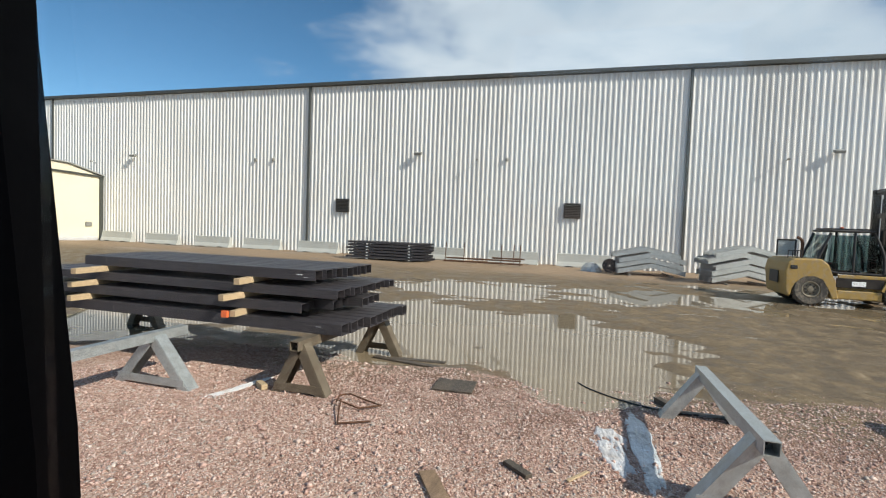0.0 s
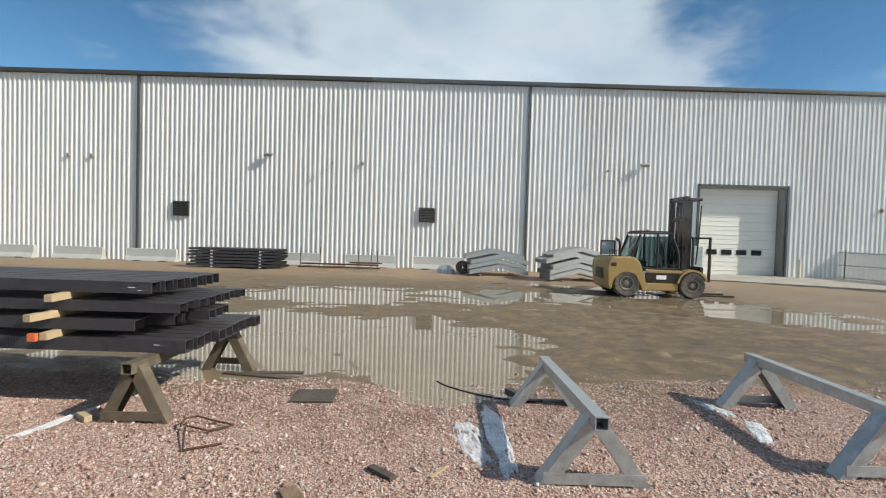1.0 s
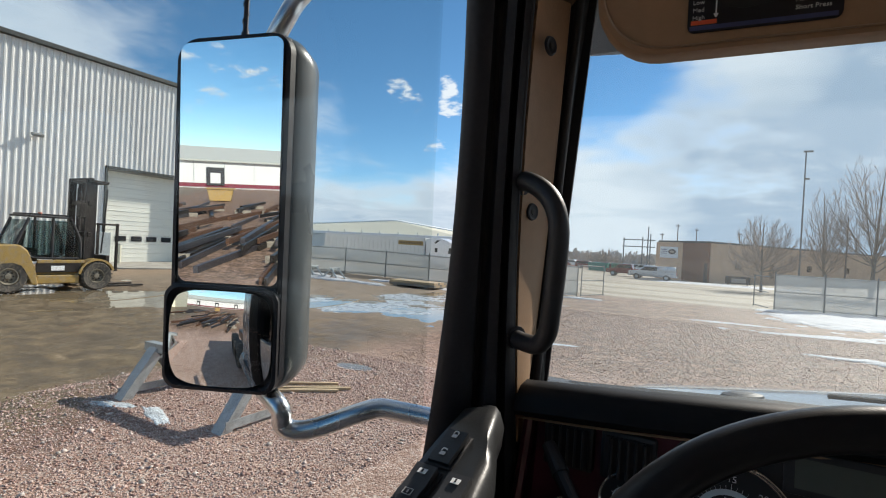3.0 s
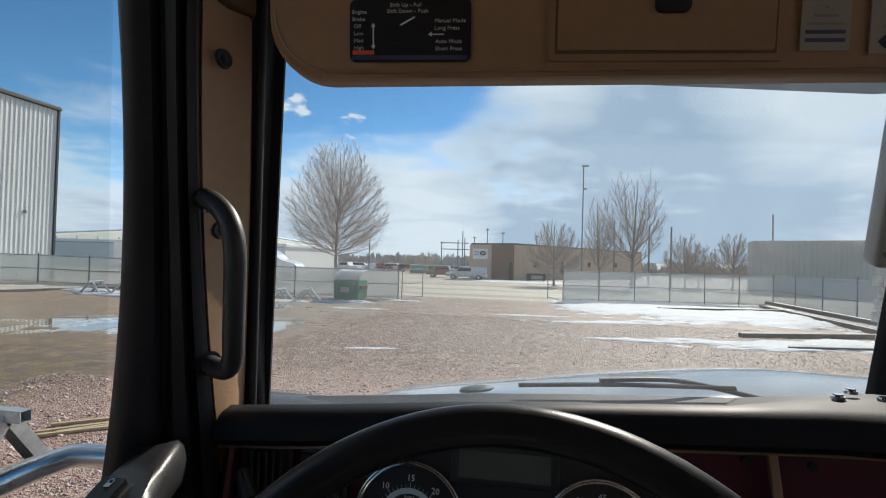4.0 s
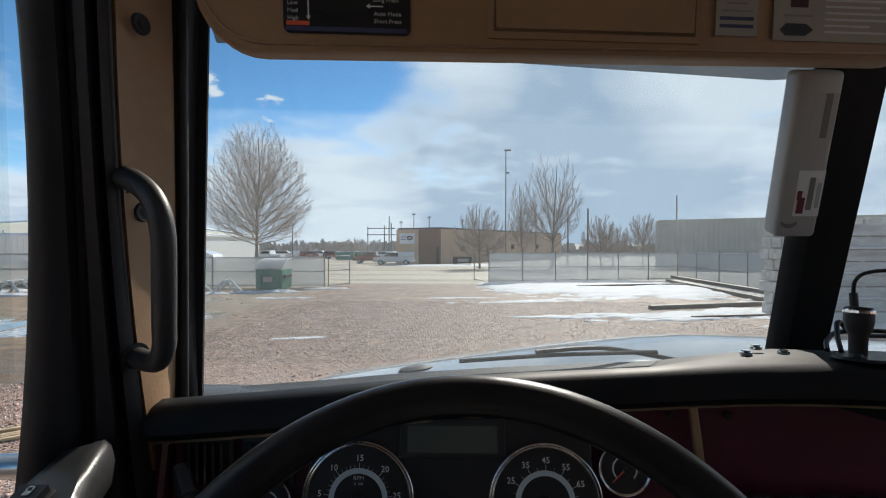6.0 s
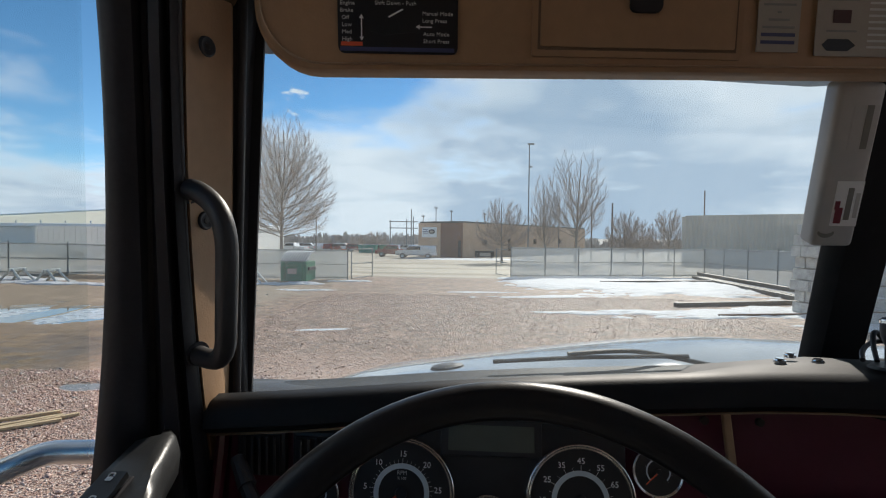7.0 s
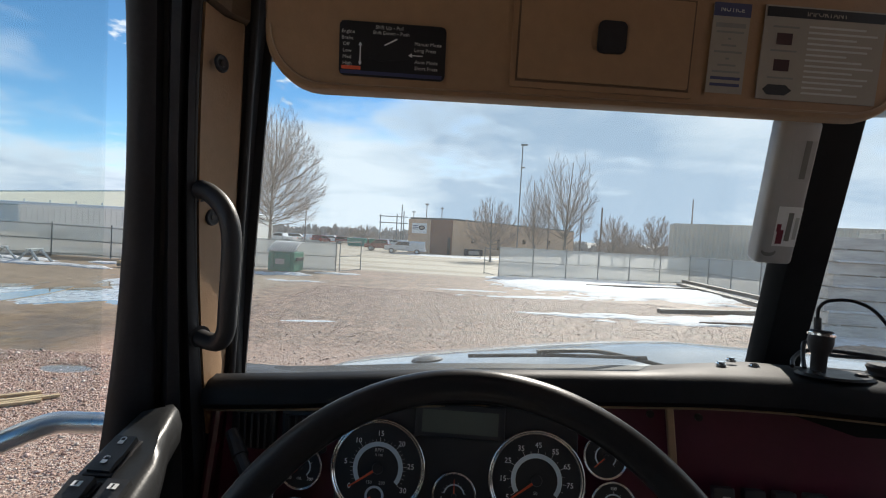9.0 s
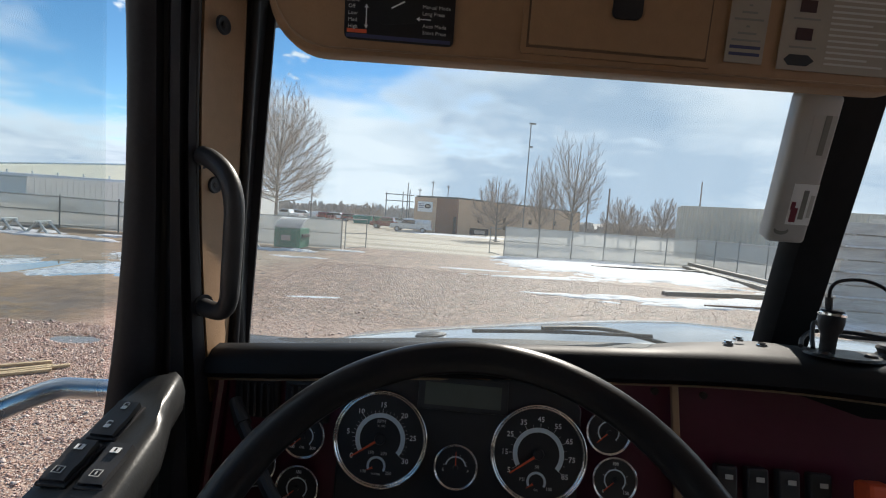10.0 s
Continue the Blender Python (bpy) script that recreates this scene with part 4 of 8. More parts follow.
def hollow(y0, y1, x, z, w, h, t=0.01):
    """A rectangular tube along y."""
    bm = bmesh.new()
    def ring(y, i):
        return [bm.verts.new((x + a * (w / 2 - i), y, z + h / 2 + b * (h / 2 - i))) for a, b in ((-1, -1), (1, -1), (1, 1), (-1, 1))]
    o0, i0, o1, i1 = ring(y0, 0), ring(y0, t), ring(y1, 0), ring(y1, t)
    for k in range(4):
        j = (k + 1) % 4
        for q in ((o0[k], o0[j], o1[j], o1[k]), (i0[k], i1[k], i1[j], i0[j]), (o0[k], i0[k], i0[j], o0[j]), (o1[k], o1[j], i1[j], i1[k])):
            bm.faces.new(q)
    return bm


STK = ((0.705, 9, -2.75, -8.9, 0.15), (0.945, 7, -3.2, -8.8, 0.13), (1.165, 8, -2.95, -8.6, 0.12), (1.385, 7, -3.25, -7.45, 0.145))
ends = random.Random(4)
for li, (z, n, y1, y0, h) in enumerate(STK):
    for k in range(n):
        x = -6.16 - 0.225 * k - 0.06 * li
        e1, e0 = y1 + ends.uniform(-0.03, 0.06) + (0.12 * (k / n) if li != 1 else (0.25 if k > 3 else 0.0)), y0 + ends.uniform(-0.15, 0.1)
        if li == 1 and k < 2:
            e1 -= 0.25
        f = hollow if li == 0 else channel
        solo("steel_beam", f(e0, e1, x, z, 0.20, h), "primer", "long dark grey primed steel channel in a stack", "steel beam", "", "beams stacked on trestles")
for li in (1, 2, 3):
    z = STK[li][0] - 0.088
    for y, jx in ((-4.45, 0.14), (-7.15, 0.22)):
        x = -5.98 + jx + ends.uniform(-0.08, 0.08)
        solo("timber_spacer", box((2.0, 0.09, 0.085), (x - 1.0, y + ends.uniform(-0.05, 0.12), z + 0.0425), turn(0, 0, ends.uniform(-6, 6)), 0.004), "lumber", "rough pale timber spacer between layers of beams", "timber", "", "timber spacers")
for (y, z, w, h) in ((-3.52, 1.46, 0.09, 0.035), (-3.42, 1.425, 0.06, 0.018), (-3.1, 0.80, 0.07, 0.03), (-3.85, 0.775, 0.03, 0.008)):
    solo("chalk_mark", box((0.003, w, h * 0.25), (-6.056 if z < 1 else -6.236, y, z)), "ink", "white chalk mark on a dark steel beam", "chalk mark")

# low stack of dark frames by the far wall
fs = thing("rack_stack", "stack of dark steel frames with pale spacers by the wall", "steel stack", (-28.3, -11.3, 0))
for li in range(6):
    z = 0.10 + 0.175 * li
    for k in range(5):
        part("frame_bar", channel(-13.7 + ends.uniform(-0.3, 0.2), -8.9 + ends.uniform(-0.2, 0.3), -28.0 - 0.35 * k, z, 0.26, 0.12), "primer", fs)
    for y in (-12.6, -9.9):
        part("spacer", box((1.7, 0.12, 0.05), (-28.7, y, z - 0.027)), "whitepaint", fs)
rk = thing("rebar_rack", "rusty low rack with upright rods by the wall", "rack", (-29.6, -5.5, 0))
for k, y in enumerate((-8.1, -7.0, -4.7, -4.0, -3.6)):
    part("upright", rod((-29.4 - 0.2 * (k % 2), y, 0), (-29.4 - 0.2 * (k % 2), y + 0.03, 1.25), 0.025), "rust", rk)
for y0, y1, z in ((-8.2, -3.4, 0.12), (-8.0, -3.5, 0.3), (-5.2, -3.3, 0.42)):
    part("rail", rod((-29.3, y0, z), (-29.3, y1, z), 0.05), "rust", rk)


# ---- nested galvanised rafters ----
def rafter_stack(at, yaw, layers, n, label):
    v = thing("rafter_stack", label, "steel stack", (0, 0, 0), "rafter stacks")
    o = []
    half, rise, h = 1.62, 0.36, 0.24
    for a, b in ((-half, 0), (0, rise), (half, 0)):
        o.append((0, a, b))
    outline = o + [(0, a, b + h) for _, a, b in reversed(o)]
    for li in range(layers):
        for k in range(n):
            z = 0.08 + li * 0.275
            dx, dy = -0.21 * k - 0.05 * li, 0.06 * li * (-1) ** li + ends.uniform(-0.05, 0.05)
            bm = prism([(dx + x, y + dy, q + z) for x, y, q in outline], (-0.012, 0, 0))
            for up_ in (0, 1):
                pr = [(dx, y + dy, q + z + up_ * (h - 0.012)) for x, y, q in o] + [(dx, y + dy, q + z + up_ * (h - 0.012) + 0.012) for x, y, q in reversed(o)]
                prism(pr, (-0.10, 0, 0), bm)
            part("rafter", bm, "galv", v)
    for y in (-1.0, 1.0):
        part("skid", box((n * 0.21 + 0.3, 0.1, 0.1), (-n * 0.105, y, 0.03)), "greywood", v)
    v.matrix_world = pose(*at, 0, 0, yaw)
    return v


rafter_stack((-27.6, 3.3, 0.0), 4, 4, 9, "stack of nested bent galvanised rafters by the wall")
rafter_stack((-25.6, 7.20, 0.0), 17, 5, 7, "leaning stack of nested bent galvanised rafters")
crate = thing("hose_reel", "dark coiled hose beside the rafters", "hose", (-28.9, 1.2, 0))
for k in range(4):
    part("coil", lathe([(0.09 + 0.085 * k + 0.05 * math.cos(a), 0.05 * math.sin(a) + 0.03 * (k % 2)) for a in (2 * math.pi * i / 8 for i in range(9))], None, pose(-28.3, 1.35, 0.40, 0, 70, 0), 20), "black", crate)
part("tarp", lathe([(0.0, 0.5), (0.25, 0.46), (0.5, 0.25), (0.6, 0.0)], None, Matrix.Translation((-28.9, 0.4, 0)), 14), "galv", crate)


# ---- forklift ----
def tyre(at, r, w, rimr, parent):
    """A wheel on the y-wise machine: its axle along x."""
    m = Matrix.Translation(at) @ turn(0, 90, 0)
    t = part("wheel", lathe([(rimr, -w * 0.42), (r * 0.9, -w / 2), (r * 0.98, -w * 0.36), (r, -w * 0.2), (r, w * 0.2), (r * 0.98, w * 0.36), (r * 0.9, w / 2), (rimr, w * 0.42)], None, m, 36), "rubber", parent, "dusty black tyre", 40)
    part("rim", lathe([(rimr, -w * 0.42), (rimr * 0.94, w * 0.40), (rimr * 0.84, w * 0.40), (rimr * 0.72, w * 0.18), (rimr * 0.36, w * 0.22), (rimr * 0.30, w * 0.36), (0, w * 0.38)], None, m, 28), "rim", t, "dusty steel rim", 40)
    for k in range(8):
        a = 2 * math.pi * k / 8
        part("wheel_nut", rod(m @ Vector((rimr * 0.52 * math.cos(a), rimr * 0.52 * math.sin(a), w * 0.16)), m @ Vector((rimr * 0.52 * math.cos(a), rimr * 0.52 * math.sin(a), w * 0.27)), rimr * 0.08, n=6), "darksteel", t)
    for k in range(22):
        a = 2 * math.pi * k / 22
        c = m @ Vector((r * 0.99 * math.cos(a), r * 0.99 * math.sin(a), 0))
        part("tread_lug", box((w * 0.9, 0.05, 0.03), c, Matrix.Rotation(-a, 4, "X")), "rubber", t)


FX, FY = -20.65, 7.45            # near side of the wheels, rear axle
fk = thing("forklift", "large dusty yellow diesel forklift with a black mast and glazed cab", "forklift", (FX - 1.15, FY + 1.3, 0))
Y = lambda c: FY + (c - 178) * 0.0103
Z = lambda c: (518 - c) * 0.0100
for x in (FX - 0.2, FX - 2.1):
    tyre((x, FY, 0.57), 0.57, 0.36, 0.31, fk)
    tyre((x, Y(445), 0.53), 0.54, 0.42, 0.29, fk)
side = [(Y(104), Z(470)), (Y(96), Z(400)), (Y(102), Z(368)), (Y(122), Z(354)), (Y(205), Z(352)), (Y(228), Z(372)), (Y(248), Z(430)), (Y(262), Z(492)), (Y(240), Z(492)), (Y(234), Z(455)), (Y(215), Z(420)), (Y(185), Z(408)), (Y(150), Z(412)), (Y(122), Z(440)), (Y(118), Z(478)), (Y(114), Z(490)), (Y(108), Z(488))]
part("counterweight", prism([(FX - 0.02, a, b) for a, b in side], (-2.26, 0, 0), bevel=0.05), "yellow", fk, "dusty yellow counterweight and hood")
part("grille", box((0.9, 0.03, 0.45), (FX - 1.15, Y(96) - 0.005, Z(425))), "black", fk)
part("intake_slot", box((0.03, 0.22, 0.14), (FX - 0.015, Y(122), Z(384)), bevel=0.02), "black", fk)
part("chassis", box((1.7, 2.5, 0.45), (FX - 1.15, Y(330), Z(470)), bevel=0.03), "yellow", fk)
part("side_step", box((0.5, 1.35, 0.30), (FX - 0.32, Y(322), Z(474)), bevel=0.03), "yellow", fk)
part("side_panel", box((0.06, 1.42, 0.34), (FX - 0.1, Y(322), Z(432)), bevel=0.015), "darksteel", fk, "dark side panel with a white mark")
part("maker_mark", box((0.012, 0.42, 0.17), (FX - 0.064, Y(318), Z(434)), bevel=0.004), "ink", fk)
part("side_rail", box((0.08, 1.5, 0.12), (FX - 0.1, Y(330), Z(410)), bevel=0.02), "yellow", fk)
arc = [(Y(445) + 0.66 * math.cos(a), 0.53 + 0.66 * math.sin(a)) for a in np.linspace(radians(172), radians(20), 12)]
arc2 = [(Y(445) + 0.58 * math.cos(a), 0.53 + 0.58 * math.sin(a)) for a in np.linspace(radians(20), radians(172), 12)]
for x in (FX - 0.01, FX - 1.83):
    part("fender", prism([(x, a, b) for a, b in arc + arc2], (-0.44, 0, 0)), "yellow", fk, "", 40)
# cab
cab_x = (FX - 0.42, FX - 1.88)
for x in cab_x:
    part("rear_post", tube([(x, Y(206), Z(352)), (x, Y(240), Z(258))], 0.05, 8, per=0), "black", fk)
    part("middle_post", tube([(x, Y(312), Z(398)), (x, Y(312), Z(252))], 0.045, 8, per=0), "black", fk)
    part("front_post", tube([(x, Y(402), Z(398)), (x, Y(398), Z(330)), (x, Y(368), Z(256))], 0.05, 8), "black", fk)
    part("door_frame", tube([(x + 0.01, Y(245), Z(380)), (x + 0.01, Y(258), Z(398)), (x + 0.01, Y(395), Z(400))], 0.04, 8), "black", fk)
    part("window", prism([(x, Y(236), Z(372)), (x, Y(246), Z(266)), (x, Y(366), Z(264)), (x, Y(396), Z(335)), (x, Y(398), Z(396)), (x, Y(262), Z(396))], (0.008, 0, 0)), "cabglass", fk, "greenish cab glass")
part("roof", box((1.66, 1.36, 0.08), (FX - 1.15, (Y(238) + Y(368)) / 2, Z(250)), bevel=0.03), "black", fk)
for k in range(5):
    part("roof_bar", box((1.5, 0.06, 0.05), (FX - 1.15, Y(248 + 27 * k), Z(243))), "black", fk)
part("windscreen", prism([(cab_x[0], Y(398), Z(392)), (cab_x[1], Y(398), Z(392)), (cab_x[1], Y(366), Z(262)), (cab_x[0], Y(366), Z(262))], (0, 0.008, 0)), "cabglass", fk)
part("rear_window", prism([(cab_x[0], Y(208), Z(354)), (cab_x[1], Y(208), Z(354)), (cab_x[1], Y(240), Z(264)), (cab_x[0], Y(240), Z(264))], (0, 0.008, 0)), "cabglass", fk)
part("beacon", rod((FX - 0.6, Y(278), Z(246)), (FX - 0.6, Y(278), Z(236)), 0.06), "orange", fk)
part("seat", box((0.6, 0.55, 0.5), (FX - 1.15, Y(262), Z(390)), bevel=0.06), "black", fk)
part("seat_back", box((0.55, 0.16, 0.75), (FX - 1.15, Y(240), Z(335)), turn(-10, 0, 0), 0.06), "black", fk)
part("control_column", rod((FX - 1.15, Y(352), Z(420)), (FX - 1.15, Y(335), Z(345)), 0.05), "black", fk)
# exhaust and rear screen
part("exhaust", tube([(FX - 0.9, Y(172), Z(352)), (FX - 0.9, Y(172), Z(300)), (FX - 0.9, Y(166), Z(284)), (FX - 0.9, Y(154), Z(278))], 0.055, 10), "rust", fk)
part("rear_screen", box((0.04, 0.62, 0.58), (FX - 1.5, Y(140), Z(318)), bevel=0.01), "galv", fk, "wire mesh screen")
for (ya, za), (yb_, zb_) in (((110, 288), (170, 288)), ((110, 350), (110, 288)), ((170, 350), (170, 288))):
    part("screen_frame", rod((FX - 1.47, Y(ya), Z(za)), (FX - 1.47, Y(yb_), Z(zb_)), 0.03, n=8), "black", fk)
for k in range(4):
    part("guard_rail", rod((FX - 0.3, Y(110 + 14 * k), Z(352)), (FX - 0.3, Y(110 + 14 * k), Z(326)), 0.018), "black", fk)
part("guard_rail", rod((FX - 0.3, Y(110), Z(326)), (FX - 0.3, Y(152), Z(326)), 0.018), "black", fk)
# mast
for x in (FX - 0.52, FX - 1.78):
    part("mast_rail", box((0.14, 0.24, 4.0), (x, Y(425), 0.25 + 2.0), bevel=0.015), "darksteel", fk)
    part("inner_rail", box((0.12, 0.2, 3.9), (x + (0.15 if x < FX - 1 else -0.15), Y(450), 0.3 + 1.98), bevel=0.015), "darksteel", fk)
    part("lift_cylinder", rod((x + (0.28 if x < FX - 1 else -0.28), Y(438), 0.4), (x + (0.28 if x < FX - 1 else -0.28), Y(438), 3.9), 0.075, n=14), "darksteel", fk)
    part("hose", tube([(x - 0.02, Y(478), 1.4), (x - 0.02, Y(486), 2.6), (x - 0.02, Y(492), 3.9)], 0.03, 8), "black", fk)
    part("tilt_cylinder", rod((x, Y(380), 0.8), (x, Y(425), 1.2), 0.06), "darksteel", fk)
    part("backrest_post", box((0.09, 0.09, 1.9), (x - 0.1 if x < FX - 1 else x + 0.1, Y(528), 1.62), bevel=0.01), "darksteel", fk)
    part("fork", box((0.16, 0.09, 1.05), (x + (0.2 if x < FX - 1 else -0.2), Y(506), 0.56), bevel=0.015), "darksteel", fk)
    part("fork_blade", box((0.16, 1.5, 0.07), (x + (0.2 if x < FX - 1 else -0.2), Y(506) + 0.75, 0.06), bevel=0.015), "darksteel", fk)
for z in (0.7, 2.1, 3.3, 4.18):
    part("cross_member", box((1.5, 0.16, 0.18), (FX - 1.15, Y(430), z), bevel=0.02), "darksteel", fk)
part("mast_head", box((1.5, 0.75, 0.12), (FX - 1.15, Y(455), 4.14), bevel=0.03), "darksteel", fk)
part("carriage", box((1.7, 0.14, 0.7), (FX - 1.15, Y(492), 0.95), bevel=0.02), "darksteel", fk)
part("backrest_top", box((1.7, 0.5, 0.07), (FX - 1.15, Y(505), 2.52), bevel=0.01), "darksteel", fk)
fk.location, fk.scale = (-20.7, 8.66, 0), (0.93, 0.93, 0.94)
part("work_light", box((0.3, 0.25, 0.55), (FX - 0.35, Y(397), 3.0), bevel=0.03), "darksteel", fk)


# ---- small litter on the gravel ----
def plank(x, y, l, w, h, yaw, matl, label, cat="plank", tilt=0, group=""):
    z = gz(x, y)
    solo(cat.replace(" ", "_"), box((l, w, h), (x, y, z + h / 2 + 0.005), turn(0, tilt, yaw), 0.004), matl, label, cat, "", group)


plank(-6.75, -1.37, 0.50, 0.55, 0.02, 4, "wetwood", "flat muddy board lying at the puddle's edge", "board")
plank(-4.10, -0.84, 0.50, 0.15, 0.03, 32, "brownwood", "short brown board on the gravel")
plank(-4.63, -0.21, 0.32, 0.08, 0.04, 48, "wetwood", "dark wood offcut on the gravel", "wood offcut")
plank(-4.71, 0.32, 0.30, 0.035, 0.015, -35, "lumber", "pale wood splinter on the gravel", "wood splinter")
plank(-5.72, -3.72, 0.22, 0.08, 0.07, 55, "lumber", "short timber block beside a trestle foot", "timber block")
plank(-7.15, 1.35, 0.3, 0.1, 0.06, 30, "wetwood", "dark wood offcut under a trestle", "wood offcut")
for k, (x, y, l, yw) in enumerate(((-5.45, 6.0, 1.1, 42), (-5.32, 5.9, 1.0, 40), (-5.2, 6.12, 0.9, 46), (-5.5, 6.25, 0.8, 38))):
    plank(x, y, l, 0.06, 0.035, yw, "lumber", "pale timber strip in a small pile on gravel", "timber strip", group="timber strips")
for x, y, l, yw in ((-7.7, -2.45, 1.2, 80), (-7.9, -2.3, 0.9, 95)):
    plank(x, y, l, 0.12, 0.04, yw, "wetwood", "wet dark board lying in the mud", "board")
rb = thing("bent_rebar", "bent rusty reinforcing bar lying on gravel", "rebar", (-5.3, -2.2, 0))
zg = 0.03
part("bar", tube([(-5.48, -2.50, zg + 0.03), (-5.62, -2.53, zg + 0.06), (-5.74, -2.45, zg + 0.05), (-5.70, -2.24, zg + 0.02), (-5.64, -1.99, zg), (-5.52, -2.12, zg), (-5.46, -2.20, zg), (-5.49, -2.36, zg + 0.02), (-5.50, -2.48, zg + 0.04)], 0.011, 6, per=1), "rust", rb)
part("bar", tube([(-5.52, -2.46, zg + 0.05), (-5.24, -2.34, zg + 0.02), (-4.97, -2.21, zg), (-5.06, -2.05, zg), (-5.15, -1.90, zg)], 0.011, 6, per=1), "rust", rb)
solo("cable", tube([(x, y, max(gz(x, y), -0.03) + 0.015) for x, y in ((-7.7, 0.25), (-7.45, 0.42), (-7.15, 0.78), (-6.95, 1.15), (-6.8, 1.5), (-6.85, 1.75))], 0.011, 6), "black", "thin black cable end lying on the ground", "cable")


def patch(cx, cy, rx, ry, yaw, h, seed, matl, label, cat, step=0.05, rag=0.8, level=None):
    """A low ragged mound, its rim sunk into the ground."""
    n = int(max(rx, ry) * 1.3 / step)
    n = min(n, 84)
    u = np.linspace(-1.3, 1.3, 2 * n + 1)
    A, B = np.meshgrid(u, u)
    c, s = math.cos(radians(yaw)), math.sin(radians(yaw))
    X, Y2 = cx + A * rx * c - B * ry * s, cy + A * rx * s + B * ry * c
    q = A ** 2 + B ** 2 + (fbm(A * 2.2 + seed, B * 2.2, seed) - 0.5) * 1.3 * rag
    size = min(1.0, max(rx, ry) / 2.0)
    q = q + (fbm(X * 1.1 / size + seed, Y2 * 1.5 / size, seed + 3, 5) - 0.5) * 1.6 * rag * min(1.0, 0.4 + 0.6 * size)
    top = np.clip(1 - q, -0.4, 1)
    Zs = ground_z(X.ravel(), Y2.ravel()).reshape(X.shape) + h * np.where(top > 0, np.sqrt(np.maximum(top, 0)) * (0.55 + 0.9 * fbm(A * 5 + seed, B * 5, seed + 9)), top * 0.8) - 0.004
    if level is not None:
        Zs = level + h * np.clip(top, -1, 0.35)
    keep = top > -0.25
    w = 2 * n + 1
    ids, verts, faces = -np.ones((w, w), int), [], []
    for i in range(w):
        for j in range(w):
            if keep[i, j]:
                ids[i, j] = len(verts)
                verts.append((X[i, j], Y2[i, j], Zs[i, j]))
    for i in range(w - 1):
        for j in range(w - 1):
            f = (ids[i, j], ids[i, j + 1], ids[i + 1, j + 1], ids[i + 1, j])
            if min(f) >= 0:
                faces.append(tuple(int(k) for k in f))
    return solo(cat.replace(" ", "_"), (verts, [], faces), matl, label, cat, "structure", smooth=180)


patch(-5.50, 0.64, 0.50, 0.17, 8, 0.020, 8, "snow", "small ragged remnant of snow on gravel", "snow patch", 0.014, 2.2)
patch(-5.70, 0.95, 0.98, 0.12, 2, 0.032, 5, "ice", "grey strip of old ice beside a trestle", "ice strip", 0.02, 1.0)
patch(-6.75, 3.95, 0.30, 0.10, 20, 0.022, 7, "ice", "small grey remnant of old snow on gravel", "snow patch", 0.02, 1.8)
patch(-6.0, 4.1, 0.42, 0.12, 160, 0.022, 9, "ice", "grey strip of old ice beside a trestle", "ice strip", 0.02, 1.8)
patch(-5.55, -4.0, 0.58, 0.07, 166, 0.03, 13, "snow", "thin strip of old snow on gravel beside a trestle", "snow strip", 0.02, 1.6)
solo("paint_tip", box((0.05, 0.092, 0.09), (-5.825, -4.40, 0.9), turn(0, 0, 2), 0.004), "orange", "bright orange painted timber end", "timber end")
patch(-11.6, 14.6, 2.9, 1.7, 60, 0.008, 51, "thinice", "thin pale ice over a puddle", "ice sheet", 0.05, 2.4, -0.096)
patch(-13.9, 13.4, 2.4, 0.9, 75, 0.008, 53, "thinice", "thin pale ice over a puddle", "ice sheet", 0.05, 2.4, -0.075)
patch(-11.8, 19.2, 2.0, 1.5, 20, 0.008, 55, "thinice", "thin pale ice over a puddle", "ice sheet", 0.05, 2.4, -0.141)

# ---- chain-link fences ----
def mesh_material():
    """Fabric screen behind the wire: thin grey cloth that lets part of the light through."""
    m = bpy.data.materials.new("fence_screen")
    m.use_nodes = True
    t = m.node_tree
    b = t.nodes["Principled BSDF"]
    b.inputs["Base Color"].default_value = (0.36, 0.39, 0.40, 1)
    b.inputs["Roughness"].default_value = 0.9
    tr, mx, o = t.nodes.new("ShaderNodeBsdfTransparent"), t.nodes.new("ShaderNodeMixShader"), t.nodes["Material Output"]
    n = t.nodes.new("ShaderNodeTexNoise")
    n.inputs["Scale"].default_value = 1.3
    r = t.nodes.new("ShaderNodeMapRange")
    r.inputs["To Min"].default_value, r.inputs["To Max"].default_value = 0.40, 0.64
    t.links.new(n.outputs[0], r.inputs["Value"])
    t.links.new(r.outputs[0], mx.inputs[0])
    thin, cloth = t.nodes.new("ShaderNodeBsdfTranslucent"), t.nodes.new("ShaderNodeMixShader")
    thin.inputs[0].default_value = (0.50, 0.54, 0.56, 1)
    cloth.inputs[0].default_value = 0.38
    t.links.new(b.outputs[0], cloth.inputs[1])
    t.links.new(thin.outputs[0], cloth.inputs[2])
    t.links.new(cloth.outputs[0], mx.inputs[1])
    t.links.new(tr.outputs[0], mx.inputs[2])
    t.links.new(mx.outputs[0], o.inputs[0])
    return m


M["screen"] = mesh_material()


